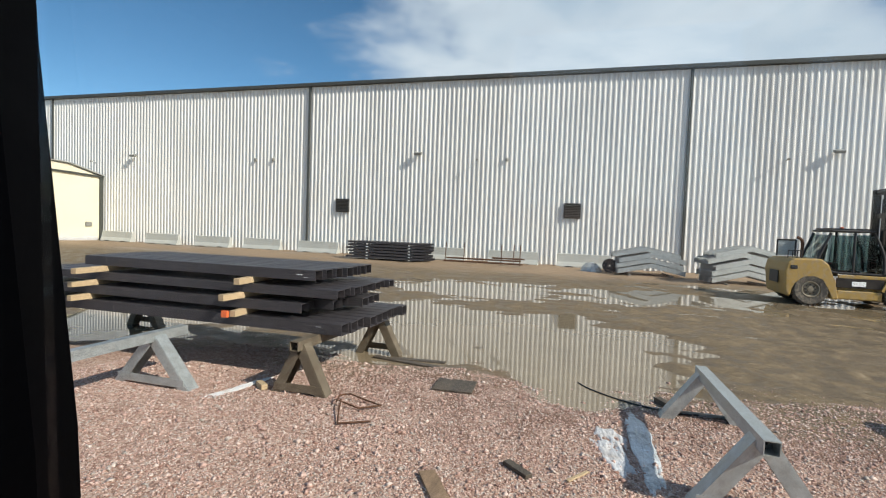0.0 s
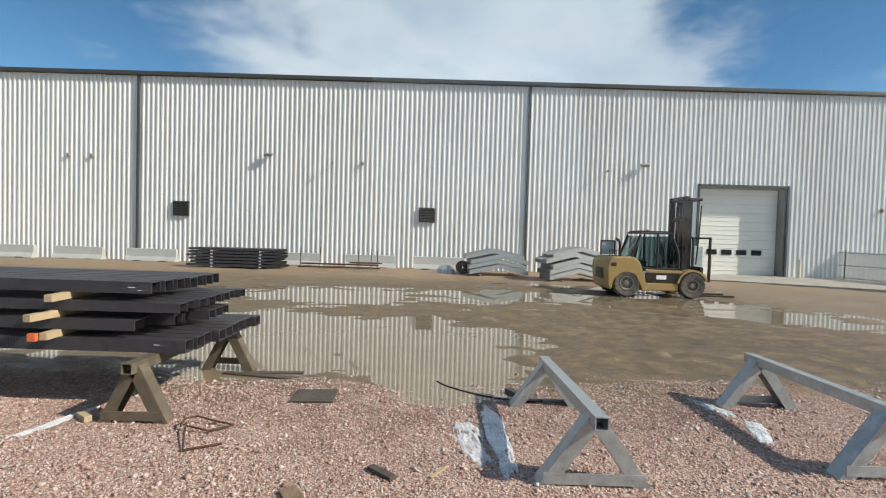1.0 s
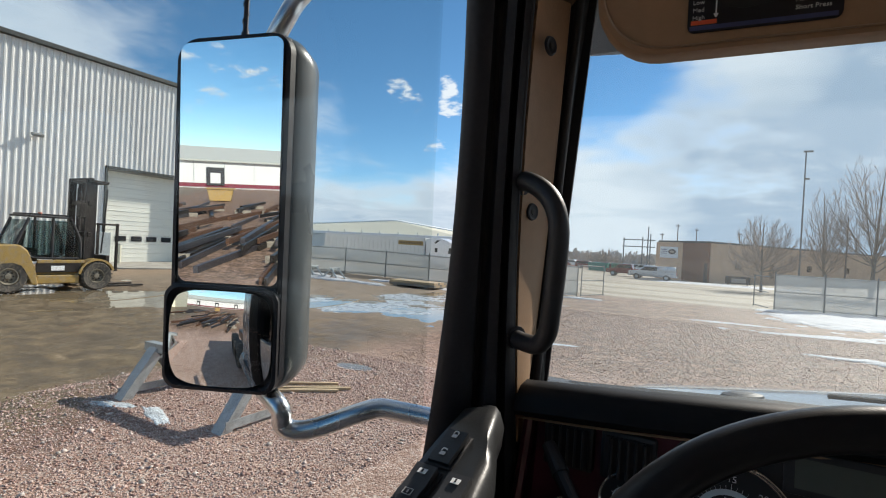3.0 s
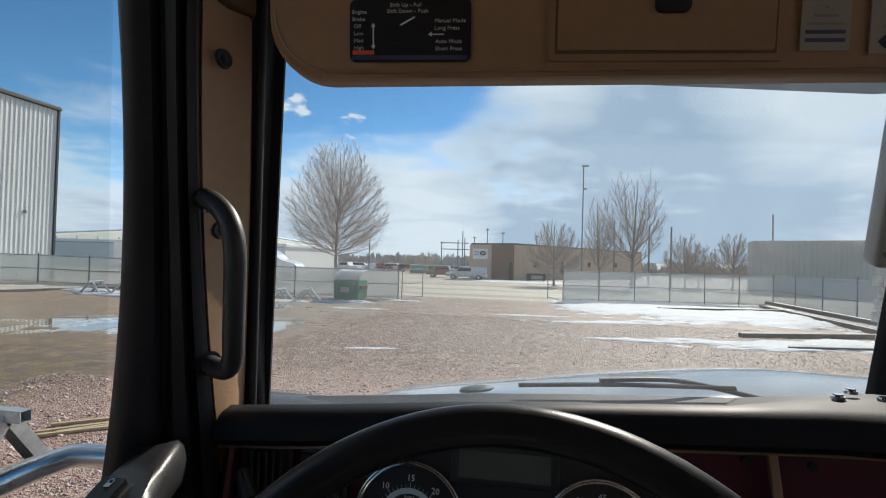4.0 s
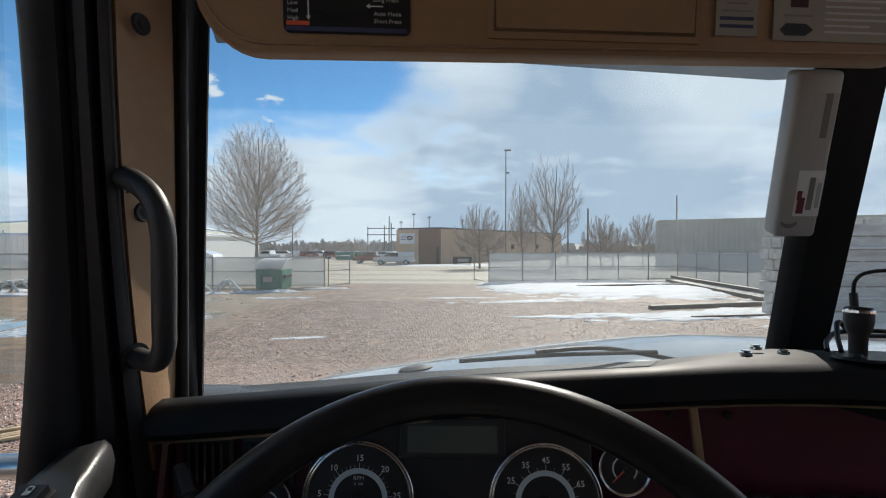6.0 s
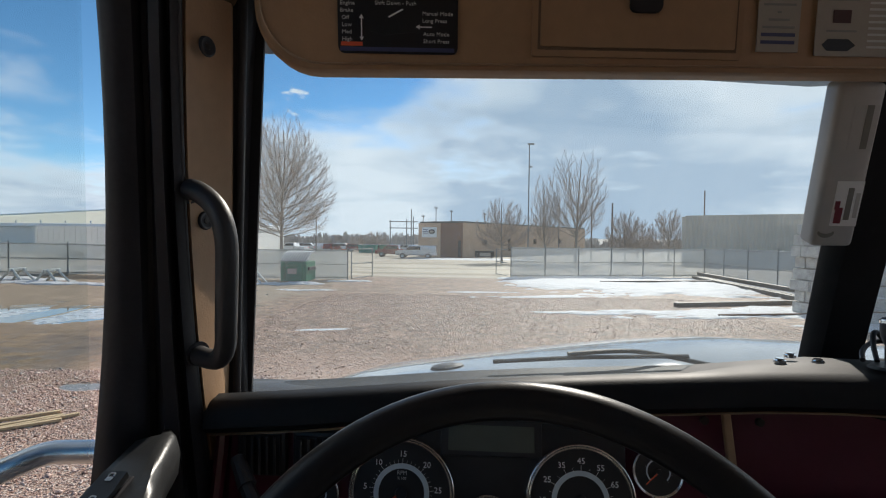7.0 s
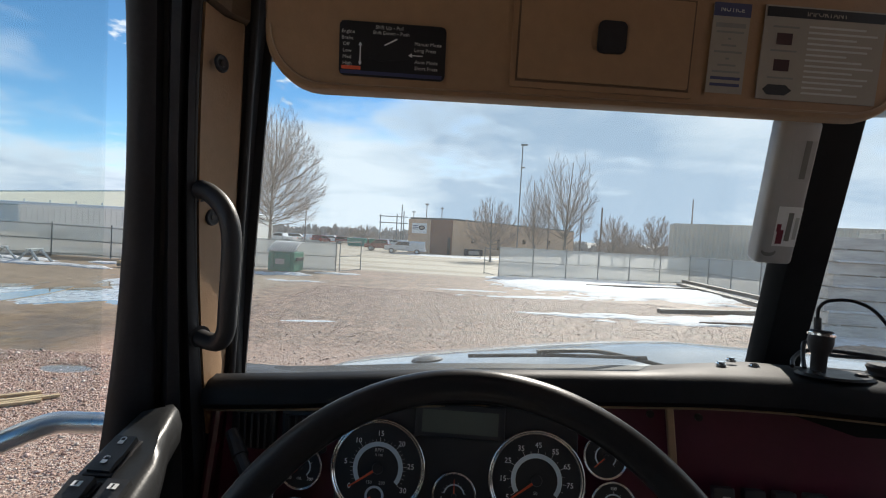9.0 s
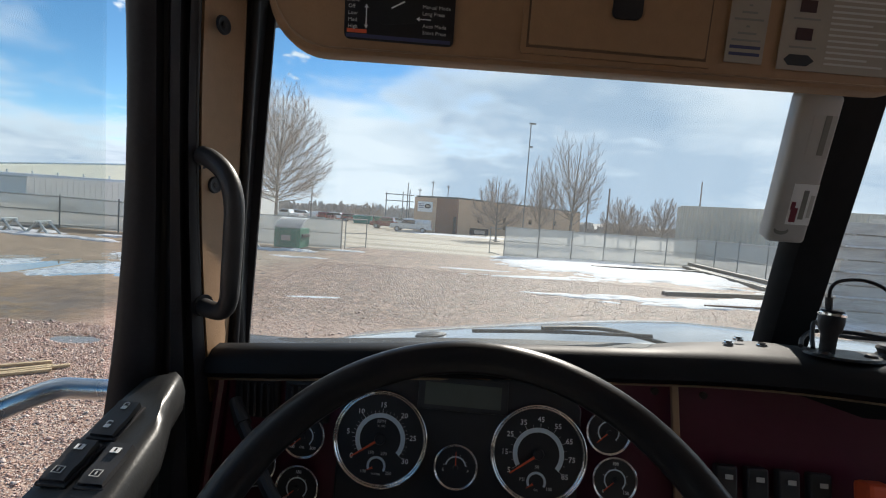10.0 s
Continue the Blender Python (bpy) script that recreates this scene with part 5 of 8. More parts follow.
def fence(a, b, h, n, label, rails=(0.08, 0.52, 0.97), screen=True):
    v = thing("fence", label, "fence", (*a, gz(*a)), "fences")
    pts = [(a[0] + (b[0] - a[0]) * k / n, a[1] + (b[1] - a[1]) * k / n) for k in range(n + 1)]
    for x, y in pts:
        z = float(slope(x, y))
        part("post", rod((x, y, z - 0.1), (x, y, z + h + 0.12), 0.035, n=8), "wire", v)
    for (x0, y0), (x1, y1) in zip(pts, pts[1:]):
        z0, z1 = float(slope(x0, y0)), float(slope(x1, y1))
        for f in rails:
            part("rail", rod((x0, y0, z0 + h * f), (x1, y1, z1 + h * f), 0.022, n=6), "wire", v)
        bm = bmesh.new()
        wx, wy = x1 - x0, y1 - y0
        ln = math.hypot(wx, wy)
        for k in range(int(ln / 0.16)):
            for s in (-1, 1):
                u0 = k * 0.16 / ln
                u1 = min(u0 + h / ln, 1.0) if s > 0 else max(u0 - h / ln, 0.0)
                hz = abs(u1 - u0) * ln
                p0, p1 = Vector((x0 + wx * u0, y0 + wy * u0, z0 + 0.04)), Vector((x0 + wx * u1, y0 + wy * u1, z0 + 0.04 + hz))
                q = Vector((0, 0, 0.004))
                bm.faces.new([bm.verts.new(p) for p in (p0 - q, p1 - q, p1 + q, p0 + q)])
        tagged(part("chain_link", bm, "wire", v), kind="stuff")
        if screen:
            part("screen", prism([(x0, y0 + 0.03, z0 + 0.05), (x1, y1 + 0.03, z1 + 0.05), (x1, y1 + 0.03, z1 + h), (x0, y0 + 0.03, z0 + h)], (0, 0.004, 0)), "screen", v, "grey windscreen cloth")
    return v


fence((-7.4, 29.4), (-44.0, 23.6), 1.75, 12, "grey chain-link fence with wire, posts and thin cloth")
fence((2.4, 33.6), (16.2, 37.0), 2.0, 6, "chain-link fence with grey screen cloth")
fence((16.2, 37.0), (15.0, 20.5), 2.05, 5, "chain-link fence with grey screen cloth")
gate = thing("gate", "open chain-link gate leaf on a steel frame", "gate", (-7.3, 29.3, -0.2))
zg0 = float(slope(-6.9, 30.5))
for x, y in ((-7.2, 29.5), (-6.4, 31.6)):
    part("gate_post", rod((x, y, zg0 + 0.05), (x, y, zg0 + 1.85), 0.03, n=8), "wire", gate)
for z in (0.1, 0.95, 1.8):
    part("gate_rail", rod((-7.2, 29.5, zg0 + z), (-6.4, 31.6, zg0 + z), 0.025, n=8), "wire", gate)
gate2 = thing("gate", "open chain-link gate leaf folded along the fence", "gate", (2.2, 33.5, -0.2))
for z in (0.1, 0.95, 1.8):
    part("gate_rail", rod((2.1, 33.4, zg0 + z), (1.5, 35.4, zg0 + z), 0.025, n=8), "wire", gate2)
part("gate_post", rod((1.5, 35.4, zg0), (1.5, 35.4, zg0 + 1.85), 0.03, n=8), "wire", gate2)

# ---- green trash container ----
dx0, dy0 = -9.55, 27.2
dz0 = gz(dx0, dy0)
db = thing("dumpster", "dark green steel dumpster with ribbed grey lid", "dumpster", (dx0, dy0, dz0))
part("body", prism([(dx0 - 0.70, dy0 - 0.75, dz0 + 0.10), (dx0 + 0.70, dy0 - 0.75, dz0 + 0.10), (dx0 + 0.70, dy0 - 0.75, dz0 + 1.12), (dx0 - 0.70, dy0 - 0.75, dz0 + 1.12)], (0, 1.5, 0), bevel=0.02), "green", db)
for s in (-1, 1):
    part("side_pocket", box((0.10, 1.1, 0.18), (dx0 + s * 0.75, dy0, dz0 + 0.75), bevel=0.01), "black", db)
    part("front_rib", box((0.08, 0.06, 0.95), (dx0 + s * 0.45, dy0 - 0.78, dz0 + 0.6)), "green", db)
part("label_plate", box((0.5, 0.01, 0.28), (dx0 - 0.05, dy0 - 0.815, dz0 + 0.62)), "paper", db)
part("lid", loft([[(dx0 - 0.74, dy0 - 0.80 + 1.62 * t, dz0 + 1.13 + 0.52 * math.sin(math.pi * (0.02 + 0.6 * t))), (dx0 + 0.74, dy0 - 0.80 + 1.62 * t, dz0 + 1.13 + 0.52 * math.sin(math.pi * (0.02 + 0.6 * t)))] for t in np.linspace(0, 1, 9)]), "black", db, "dark lid with pale ribs", 180)
for k in range(11):
    x = dx0 - 0.69 + 1.38 * k / 10
    part("lid_rib", tube([(x, dy0 - 0.80 + 1.62 * q / 6, dz0 + 1.14 + 0.52 * math.sin(math.pi * (0.02 + 0.1 * q))) for q in range(7)], 0.024, 6), "whitepaint", db)

# timber bundle, trestles and beams before the fence
zb = gz(-15.2, 24.4)
tb = thing("timber_bundle", "low bundle of yellow sawn timber on bearers", "timber", (-15.2, 24.4, zb))
for li in range(2):
    for k in range(6):
        part("board", box((3.0, 0.2, 0.13), (-15.2, 24.0 + 0.21 * k, zb + 0.17 + 0.14 * li), turn(0, 0, 0), 0.006), "lumber" if (li + k) % 3 else "greywood", tb)
for x in (-16.2, -14.2):
    part("bearer", box((0.12, 1.3, 0.1), (x, 24.5, zb + 0.05)), "greywood", tb)
for k, (x, y) in enumerate(((-22.0, 23.2), (-20.4, 23.4), (-12.9, 25.6), (-11.5, 25.9))):
    b = gz(x, y)
    v = thing("sawhorse", "grey steel sawhorse standing on old snow", "sawhorse", (x, y, b), "sawhorses")
    for s in (-1, 1):
        for e in (-0.3, 0.3):
            part("leg", rod((x + e * 0.15, y + 0.30 * s, b + 0.58), (x + e * 2.0, y + 0.36 * s, b - 0.02), 0.06, n=6), "galv", v)
    part("top_bar", box((0.12, 0.95, 0.12), (x, y, b + 0.58), bevel=0.01), "galv", v)

# ---- snow, ice and timbers in the fenced corner ----
for k, (cx, cy, rx, ry, yaw, h, rag) in enumerate(((9.8, 29.9, 7.6, 6.6, 18, 0.12, 1.1), (8.2, 17.5, 4.4, 0.9, 10, 0.06, 2.0), (11.8, 18.6, 3.2, 1.3, 12, 0.08, 1.4), (3.4, 17.1, 1.4, 0.3, 4, 0.03, 2.6), (2.6, 21.7, 2.4, 0.35, 10, 0.025, 2.8), (3.8, 33.2, 2.4, 1.0, 14, 0.08, 1.2), (4.9, 22.8, 1.8, 0.6, 20, 0.03, 2.6), (0.6, 23.4, 1.6, 0.25, 8, 0.02, 2.8), (12.6, 15.6, 3.0, 0.9, 10, 0.06, 2.0))):
    patch(cx, cy, rx, ry, yaw, h, 20 + k, "snow", "melting snow lying on the fenced yard", "snow patch", 0.09, rag)
for k, (cx, cy, rx, ry, yaw, h) in enumerate(((-9.4, 25.9, 1.7, 0.45, 8, 0.12), (-7.6, 22.9, 1.4, 0.25, 6, 0.05), (-7.0, 28.3, 1.2, 0.35, 10, 0.08), (-12.4, 25.0, 1.6, 0.5, 5, 0.08), (-19.5, 22.7, 3.2, 0.5, 5, 0.10), (-24.5, 24.0, 4.0, 0.8, 6, 0.12), (-16.8, 25.6, 2.4, 0.5, 8, 0.10), (-3.8, 12.9, 0.8, 0.14, 15, 0.012))):
    patch(cx, cy, rx, ry, yaw, h, 40 + k, "snow" if k < 7 else "ice", "melting snow lying by the fence", "snow patch", 0.1, 0.8)


def timber(a, b, w, h, label="long dark weathered timber lying on snow", mt="wetwood", up=0.0):
    za, zb_ = float(slope(*a)) + up, float(slope(*b)) + up
    d = Vector((b[0] - a[0], b[1] - a[1], zb_ - za))
    m = Matrix.Translation(((a[0] + b[0]) / 2, (a[1] + b[1]) / 2, (za + zb_) / 2 + h / 2)) @ d.to_track_quat("X", "Z").to_matrix().to_4x4()
    solo("timber", box((d.length, w, h), m.translation, m.to_3x3().to_4x4(), 0.02), mt, label, "timber", "", "long timbers")


timber((7.2, 29.4), (14.6, 31.6), 0.26, 0.19)
timber((7.4, 19.2), (13.0, 21.0), 0.24, 0.16)
timber((7.8, 16.8), (11.4, 17.6), 0.10, 0.09, "thin rusty pipe lying on snow", "rust")
for k in range(3):
    timber((15.4 - 0.3 * k, 36.0 - 0.3 * k), (13.9 - 0.35 * k, 20.0), 0.25, 0.2, up=0.0 if k else 0.22)

# ---- trees ----
def bare_tree(at, height, width, foot, seed, label, limbs_n=34, trunk_r=0.2, subs=15, twigs_n=7, fine=0.017, leader=True, spread=0.52):
    """A leafless tree: tapered trunk, limbs that arch out and up to an egg-shaped crown, and fine twigs on them."""
    rnd = random.Random(seed)
    limbs, twigs = ([], []), ([], [])
    base = Vector((*at, float(slope(*at)) - 0.1))
    mid, half, tall = base.z + foot + (height - foot) * 0.46, width / 2, (height - foot) * 0.54

    def bar(store, pts, r0, r1, n):
        vs, fs = store
        i0 = len(vs)
        for i, p in enumerate(pts):
            d = (pts[min(i + 1, len(pts) - 1)] - pts[max(i - 1, 0)]).normalized()
            s = d.orthogonal().normalized()
            o = d.cross(s)
            r = r0 + (r1 - r0) * i / (len(pts) - 1)
            for k in range(n):
                a = 2 * math.pi * k / n
                vs.append(tuple(p + r * (math.cos(a) * s + math.sin(a) * o)))
        for i in range(len(pts) - 1):
            for k in range(n):
                fs.append((i0 + i * n + k, i0 + i * n + (k + 1) % n, i0 + (i + 1) * n + (k + 1) % n, i0 + (i + 1) * n + k))

    def girth(z):
        return half * (1 - (0.38 * max(0.0, (z - mid) / tall) if leader else 0.0))

    def inside(p):
        g = girth(p.z)
        return math.sqrt(((p.x - base.x) / g) ** 2 + ((p.y - base.y) / g) ** 2 + ((p.z - mid) / tall) ** 2)

    lean_x, lean_y = rnd.gauss(0, 0.02), rnd.gauss(0, 0.02)
    stem = [base + Vector((lean_x * h + rnd.gauss(0, 0.012) * h, lean_y * h, h)) for h in (0, foot * 0.5, foot, foot + (height - foot) * 0.3, foot + (height - foot) * 0.6, height * 0.9)]
    bar(limbs, stem, trunk_r, 0.03, 8)
    for k in range(limbs_n):
        az, up = k * 2.4 + rnd.random() * 0.6, -0.62 + 1.5 * (k + rnd.random()) / limbs_n
        up = min(up, 0.97)
        flat = math.sqrt(max(0.05, 1 - up * up)) * rnd.uniform(0.86, 1.06)
        tz = mid + tall * up * rnd.uniform(0.90, 1.02)
        tip = Vector((base.x + girth(tz) * flat * math.cos(az), base.y + girth(tz) * flat * math.sin(az), tz))
        rise = rnd.uniform(0.30, 0.62) if leader else rnd.uniform(0.05, 0.40)
        hs = foot * rnd.uniform(0.75, 1.0) + max(0, tip.z - base.z - foot) * rise
        st = base + Vector((lean_x * hs, lean_y * hs, min(hs, height * 0.75)))
        dh, dz = Vector((tip.x - st.x, tip.y - st.y, 0)), tip.z - st.z
        bend = st + dh * spread + Vector((rnd.gauss(0, 0.02) * width, rnd.gauss(0, 0.02) * width, dz * 0.40))
        path = []
        for i in range(8):
            t = i / 7
            path.append(st * (1 - t) ** 2 + bend * 2 * t * (1 - t) + tip * t * t + Vector((rnd.gauss(0, 0.006), rnd.gauss(0, 0.006), rnd.gauss(0, 0.006))) * height * 0.45 * (0 if i in (0, 7) else 1))
        bar(limbs, path, trunk_r * rnd.uniform(0.13, 0.24), fine, 5)
        for q in range(subs):
            t = 0.18 + 0.82 * (q + rnd.random()) / subs
            i = min(int(t * 7), 6)
            p = path[i].lerp(path[i + 1], min(t * 7 - i, 1))
            tan = (path[i + 1] - path[i]).normalized()
            side = tan.orthogonal().normalized()
            side.rotate(Matrix.Rotation(q * 2.4 + rnd.random(), 3, tan))
            d = (tan + side * rnd.uniform(0.30, 0.85) + Vector((0, 0, 0.14))).normalized()
            ln = height * rnd.uniform(0.10, 0.20) * (1.15 - 0.5 * t)
            while inside(p + d * ln) > 1.08 and ln > height * 0.03:
                ln *= 0.75
            e1 = p + d * ln * 0.5 + Vector((0, 0, 0.02 * ln))
            e2 = p + d * ln + Vector((rnd.gauss(0, 0.08), rnd.gauss(0, 0.08), 0.14)) * ln
            bar(twigs, [p, e1, e2], fine * 1.25, fine * 0.7, 3)
            for w in range(twigs_n):
                u = 0.2 + 0.8 * (w + rnd.random()) / twigs_n
                c = p.lerp(e2, min(u, 1))
                v2 = (d + Vector((rnd.gauss(0, 0.42), rnd.gauss(0, 0.42), rnd.gauss(0.20, 0.32)))).normalized()
                bar(twigs, [c, c + v2 * height * rnd.uniform(0.025, 0.06)], fine * 0.8, fine * 0.5, 3)
    v = thing("tree", label, "tree", base, "bare trees")
    part("trunk", (limbs[0], [], limbs[1]), "bark", v, "", 180)
    tagged(part("crown", (twigs[0], [], twigs[1]), "twig", v), kind="stuff")


bare_tree((-18.6, 47.5), 14.4, 9.3, 2.0, 3, "large bare deciduous tree with a dense rounded crown", 84, 0.24, 15, 6, 0.0105, True, 0.62)
bare_tree((3.0, 58.0), 7.6, 6.2, 1.2, 11, "low spreading bare tree before the brick building", 44, 0.15, 14, 7, 0.011, True, 0.8)
bare_tree((8.2, 60.5), 10.8, 3.6, 2.0, 17, "slim bare tree before the brick building", 30, 0.14, 11, 5, 0.0115, False, 0.6)
bare_tree((11.6, 60.0), 13.5, 6.6, 3.2, 23, "tall open bare tree before the brick building", 34, 0.22, 12, 6, 0.013, False, 0.62)
bare_tree((18.2, 63.0), 6.7, 4.8, 0.8, 29, "low dense bare tree behind the fence", 40, 0.13, 14, 7, 0.012, True, 0.8)
bare_tree((23.3, 63.0), 7.0, 4.4, 1.0, 31, "low dense bare tree behind the fence", 40, 0.13, 14, 7, 0.012, True, 0.8)
bare_tree((20.6, 66.0), 5.8, 4.2, 0.8, 37, "low dense bare tree behind the fence", 34, 0.12, 12, 7, 0.012, True, 0.8)
bare_tree((-24.0, 118.0), 5.2, 5.6, 0.8, 41, "far low bare tree beyond the vehicles", 24, 0.16, 10, 5, 0.024)
bare_tree((-28.5, 122.0), 4.6, 6.4, 0.6, 43, "far low bare tree beyond the vehicles", 24, 0.16, 10, 5, 0.024)

# ---- tan brick building ----
def wall_between(a, b, z0, z1, th=0.3):
    d = Vector((b[0] - a[0], b[1] - a[1], 0)).normalized()
    n = Vector((d.y, -d.x, 0)) * -th
    return prism([(a[0], a[1], z0), (b[0], b[1], z0), (b[0], b[1], z1), (a[0], a[1], z1)], n)


B0, B1, B2 = (-1.95, 76.0), (25.0, 119.0), (-8.95, 80.4)
B3 = (B2[0] + B1[0] - B0[0], B2[1] + B1[1] - B0[1])
bz, bh = -1.0, 4.55
bb = thing("brick_building", "low tan brick industrial building with a brown entrance bay", "building", (*B0, bz))
part("long_wall", wall_between(B1, B0, bz, bh, -0.3), "brick", bb)
dl = Vector((B2[0] - B0[0], B2[1] - B0[1], 0)).normalized()
pt_ = lambda u: (B0[0] + dl.x * u, B0[1] + dl.y * u)
W_ = math.hypot(B2[0] - B0[0], B2[1] - B0[1])
part("front_wall", wall_between(pt_(0.05), pt_(0.7), bz, bh, 0.3), "brown", bb)
part("entrance_bay", wall_between(pt_(0.75), pt_(4.0), bz, bh - 0.02, 0.22), "brown", bb)
part("front_wall", wall_between(pt_(4.0), pt_(W_), bz, bh, 0.3), "brick", bb)
part("doorway", wall_between(pt_(0.15), pt_(0.65), bz, 1.9, 0.34), "black", bb)
part("back_wall", wall_between(B2, B3, bz, bh), "brick", bb)
part("end_wall", wall_between(B3, B1, bz, bh), "brick", bb)
part("roof", prism([(*p, bh) for p in (B0, B1, B3, B2)], (0, 0, 0.25)), "trim", bb)
dll = Vector((B1[0] - B0[0], B1[1] - B0[1], 0)).normalized()
for u, w, h, z in ((5.5, 1.6, 0.8, 1.2), (14, 1.0, 2.1, 0.1), (24, 1.4, 0.9, 1.3), (36, 1.4, 0.9, 1.3)):
    a, b = (B0[0] + dll.x * u, B0[1] + dll.y * u), (B0[0] + dll.x * (u + w), B0[1] + dll.y * (u + w))
    wv = part("window", wall_between(a, b, z, z + h, 0.04), "carglass", bb)
sg = part("sign_panel", wall_between(pt_(4.7), pt_(7.6), 2.3, 3.9, 0.37), "whitepaint", bb, "white sign with a dark oval mark")
ce = pt_(5.6)
sn = Vector((dl.y, -dl.x, 0)) * -1
if sn.y > 0:
    sn = -sn
part("sign_mark", prism([Vector((ce[0], ce[1], 3.2)) + dl * (0.62 * math.cos(a)) + Vector((0, 0, 0.36 * math.sin(a))) + sn * 0.39 for a in (2 * math.pi * k / 20 for k in range(20))], sn * 0.01), "sticker", sg)
part("sign_mark", prism([Vector((ce[0], ce[1], 3.2)) + dl * (0.40 * math.cos(a)) + Vector((0, 0, 0.18 * math.sin(a))) + sn * 0.405 for a in (2 * math.pi * k / 20 for k in range(20))], sn * 0.01), "paper", sg)
for k in range(3):
    part("sign_line", wall_between(pt_(6.4), pt_(7.4), 2.9 + 0.28 * k, 3.0 + 0.28 * k, 0.39), "navy", sg)
zs = float(slope(0.5, 72))
patch(-0.5, 69.0, 8.5, 3.4, 5, 0.12, 61, "snow", "snow strip along the brick building", "snow patch", 0.3, 0.7)
sb = thing("sign_board", "low dark roadside sign board on the snow", "sign", (1.2, 70.0, zs))
part("board", box((2.6, 0.15, 0.9), (1.2, 70.0, zs + 0.75), bevel=0.02), "sticker", sb)
part("white_panel", box((1.5, 0.02, 0.5), (1.3, 69.91, zs + 0.7)), "paper", sb)
for x in (0.2, 2.2):
    part("post", box((0.12, 0.12, 0.5), (x, 70.0, zs + 0.2)), "black", sb)


# ---- vehicles ----
def vehicle(name, at, yaw, prof, glassprof, width, length, paint, label, wheels, wr=0.38, canopy=None):
    """A car from a side outline (along x, z), with glass, wheels and lamps."""
    v = thing(name, label, name.replace("_", " "), (0, 0, 0), "parked vehicles")
    bm = prism([(x, -width / 2, z) for x, z in prof], (0, width, 0), bevel=0.04)
    part("body", bm, paint, v, "", 40)
    for s in (-1, 1):
        part("side_window", prism([(x, s * (width / 2 + 0.004), z) for x, z in glassprof], (0, s * 0.008, 0)), "carglass", v)
        part("headlight", box((0.06, 0.3, 0.16), (length / 2 - 0.03, s * (width / 2 - 0.25), 0.85), bevel=0.02), "ink", v)
        part("tail_light", box((0.05, 0.18, 0.3), (-length / 2 + 0.02, s * (width / 2 - 0.14), 0.95), bevel=0.02), "needle", v)
        for wx in wheels:
            t = part("wheel", lathe([(wr * 0.58, -0.1), (wr * 0.92, -0.11), (wr, -0.05), (wr, 0.05), (wr * 0.92, 0.11), (wr * 0.58, 0.1)], None, pose(wx, s * (width / 2 - 0.08), wr, 90, 0, 0), 24), "rubber", v)
            part("rim", lathe([(0, 0.05), (wr * 0.3, 0.06), (wr * 0.58, 0.1), (wr * 0.6, -0.1), (wr * 0.3, -0.06), (0, -0.05)], None, pose(wx, s * (width / 2 - 0.08), wr, 90, 0, 0), 20), "galv", t)
    if canopy:
        part("bed_cover", prism([(x, -width / 2 + 0.04, z) for x, z in canopy], (0, width - 0.08, 0), bevel=0.04), paint, v, "matching bed canopy", 40)
    part("bumper", box((0.12, width * 0.96, 0.22), (length / 2 - 0.02, 0, 0.55), bevel=0.04), "galv", v)
    part("bumper", box((0.12, width * 0.96, 0.22), (-length / 2 + 0.02, 0, 0.55), bevel=0.04), "galv", v)
    v.matrix_world = pose(at[0], at[1], float(slope(*at)), 0, 0, yaw)
    return v


PK = [(2.85, 0.45), (2.85, 1.05), (1.6, 1.15), (0.95, 1.78), (-0.7, 1.80), (-0.85, 1.12), (-2.85, 1.10), (-2.85, 0.5), (-2.2, 0.45), (-1.9, 0.75), (-1.5, 0.75), (-1.2, 0.45), (1.35, 0.45), (1.6, 0.75), (2.1, 0.75), (2.3, 0.45)]
PG = [(1.45, 1.2), (0.92, 1.68), (-0.6, 1.70), (-0.62, 1.2)]
vehicle("pickup_truck", (-8.3, 70.5), 180, PK, PG, 1.95, 5.7, "silver", "silver pickup truck with a bed canopy parked outside", (-1.7, 1.85), canopy=[(-0.75, 1.1), (-0.72, 1.82), (-2.7, 1.80), (-2.82, 1.1)])
vehicle("pickup_truck", (-12.6, 77.5), 180, PK, PG, 1.95, 5.7, "redpaint", "dark red pickup truck parked behind another", (-1.7, 1.85))
vehicle("pickup_truck", (-35.5, 96.0), 170, PK, PG, 1.95, 5.7, "carwhite", "white pickup truck parked far off", (-1.7, 1.85))
SV = [(2.4, 0.4), (2.4, 0.95), (1.3, 1.1), (0.6, 1.7), (-2.1, 1.72), (-2.4, 1.1), (-2.4, 0.4), (-1.8, 0.4), (-1.6, 0.7), (-1.2, 0.7), (-1.0, 0.4), (1.1, 0.4), (1.3, 0.7), (1.7, 0.7), (1.9, 0.4)]
SG = [(1.1, 1.12), (0.6, 1.6), (-2.0, 1.62), (-2.2, 1.12)]
for k, (x, y, yw, pt) in enumerate(((-41.0, 100, 10, "carwhite"), (-22.0, 104, 175, "redpaint"), (-26.2, 110, 0, "redpaint"), (-17.0, 112, 20, "silver"), (-47.5, 104, 0, "silver"), (-12.0, 98, 160, "silver"), (-33.0, 106, 90, "carwhite"), (-29.5, 102, 80, "redpaint"), (-38.0, 112, 10, "silver"), (-19.8, 106, 95, "redpaint"), (-31.0, 116, 0, "carwhite"), (-14.5, 108, 170, "carwhite"), (-24.2, 118, 10, "silver"))):
    vehicle("parked_car", (x, y), yw, SV, SG, 1.9, 4.8, pt, "far parked vehicle in a gravel lot", (-1.4, 1.5))
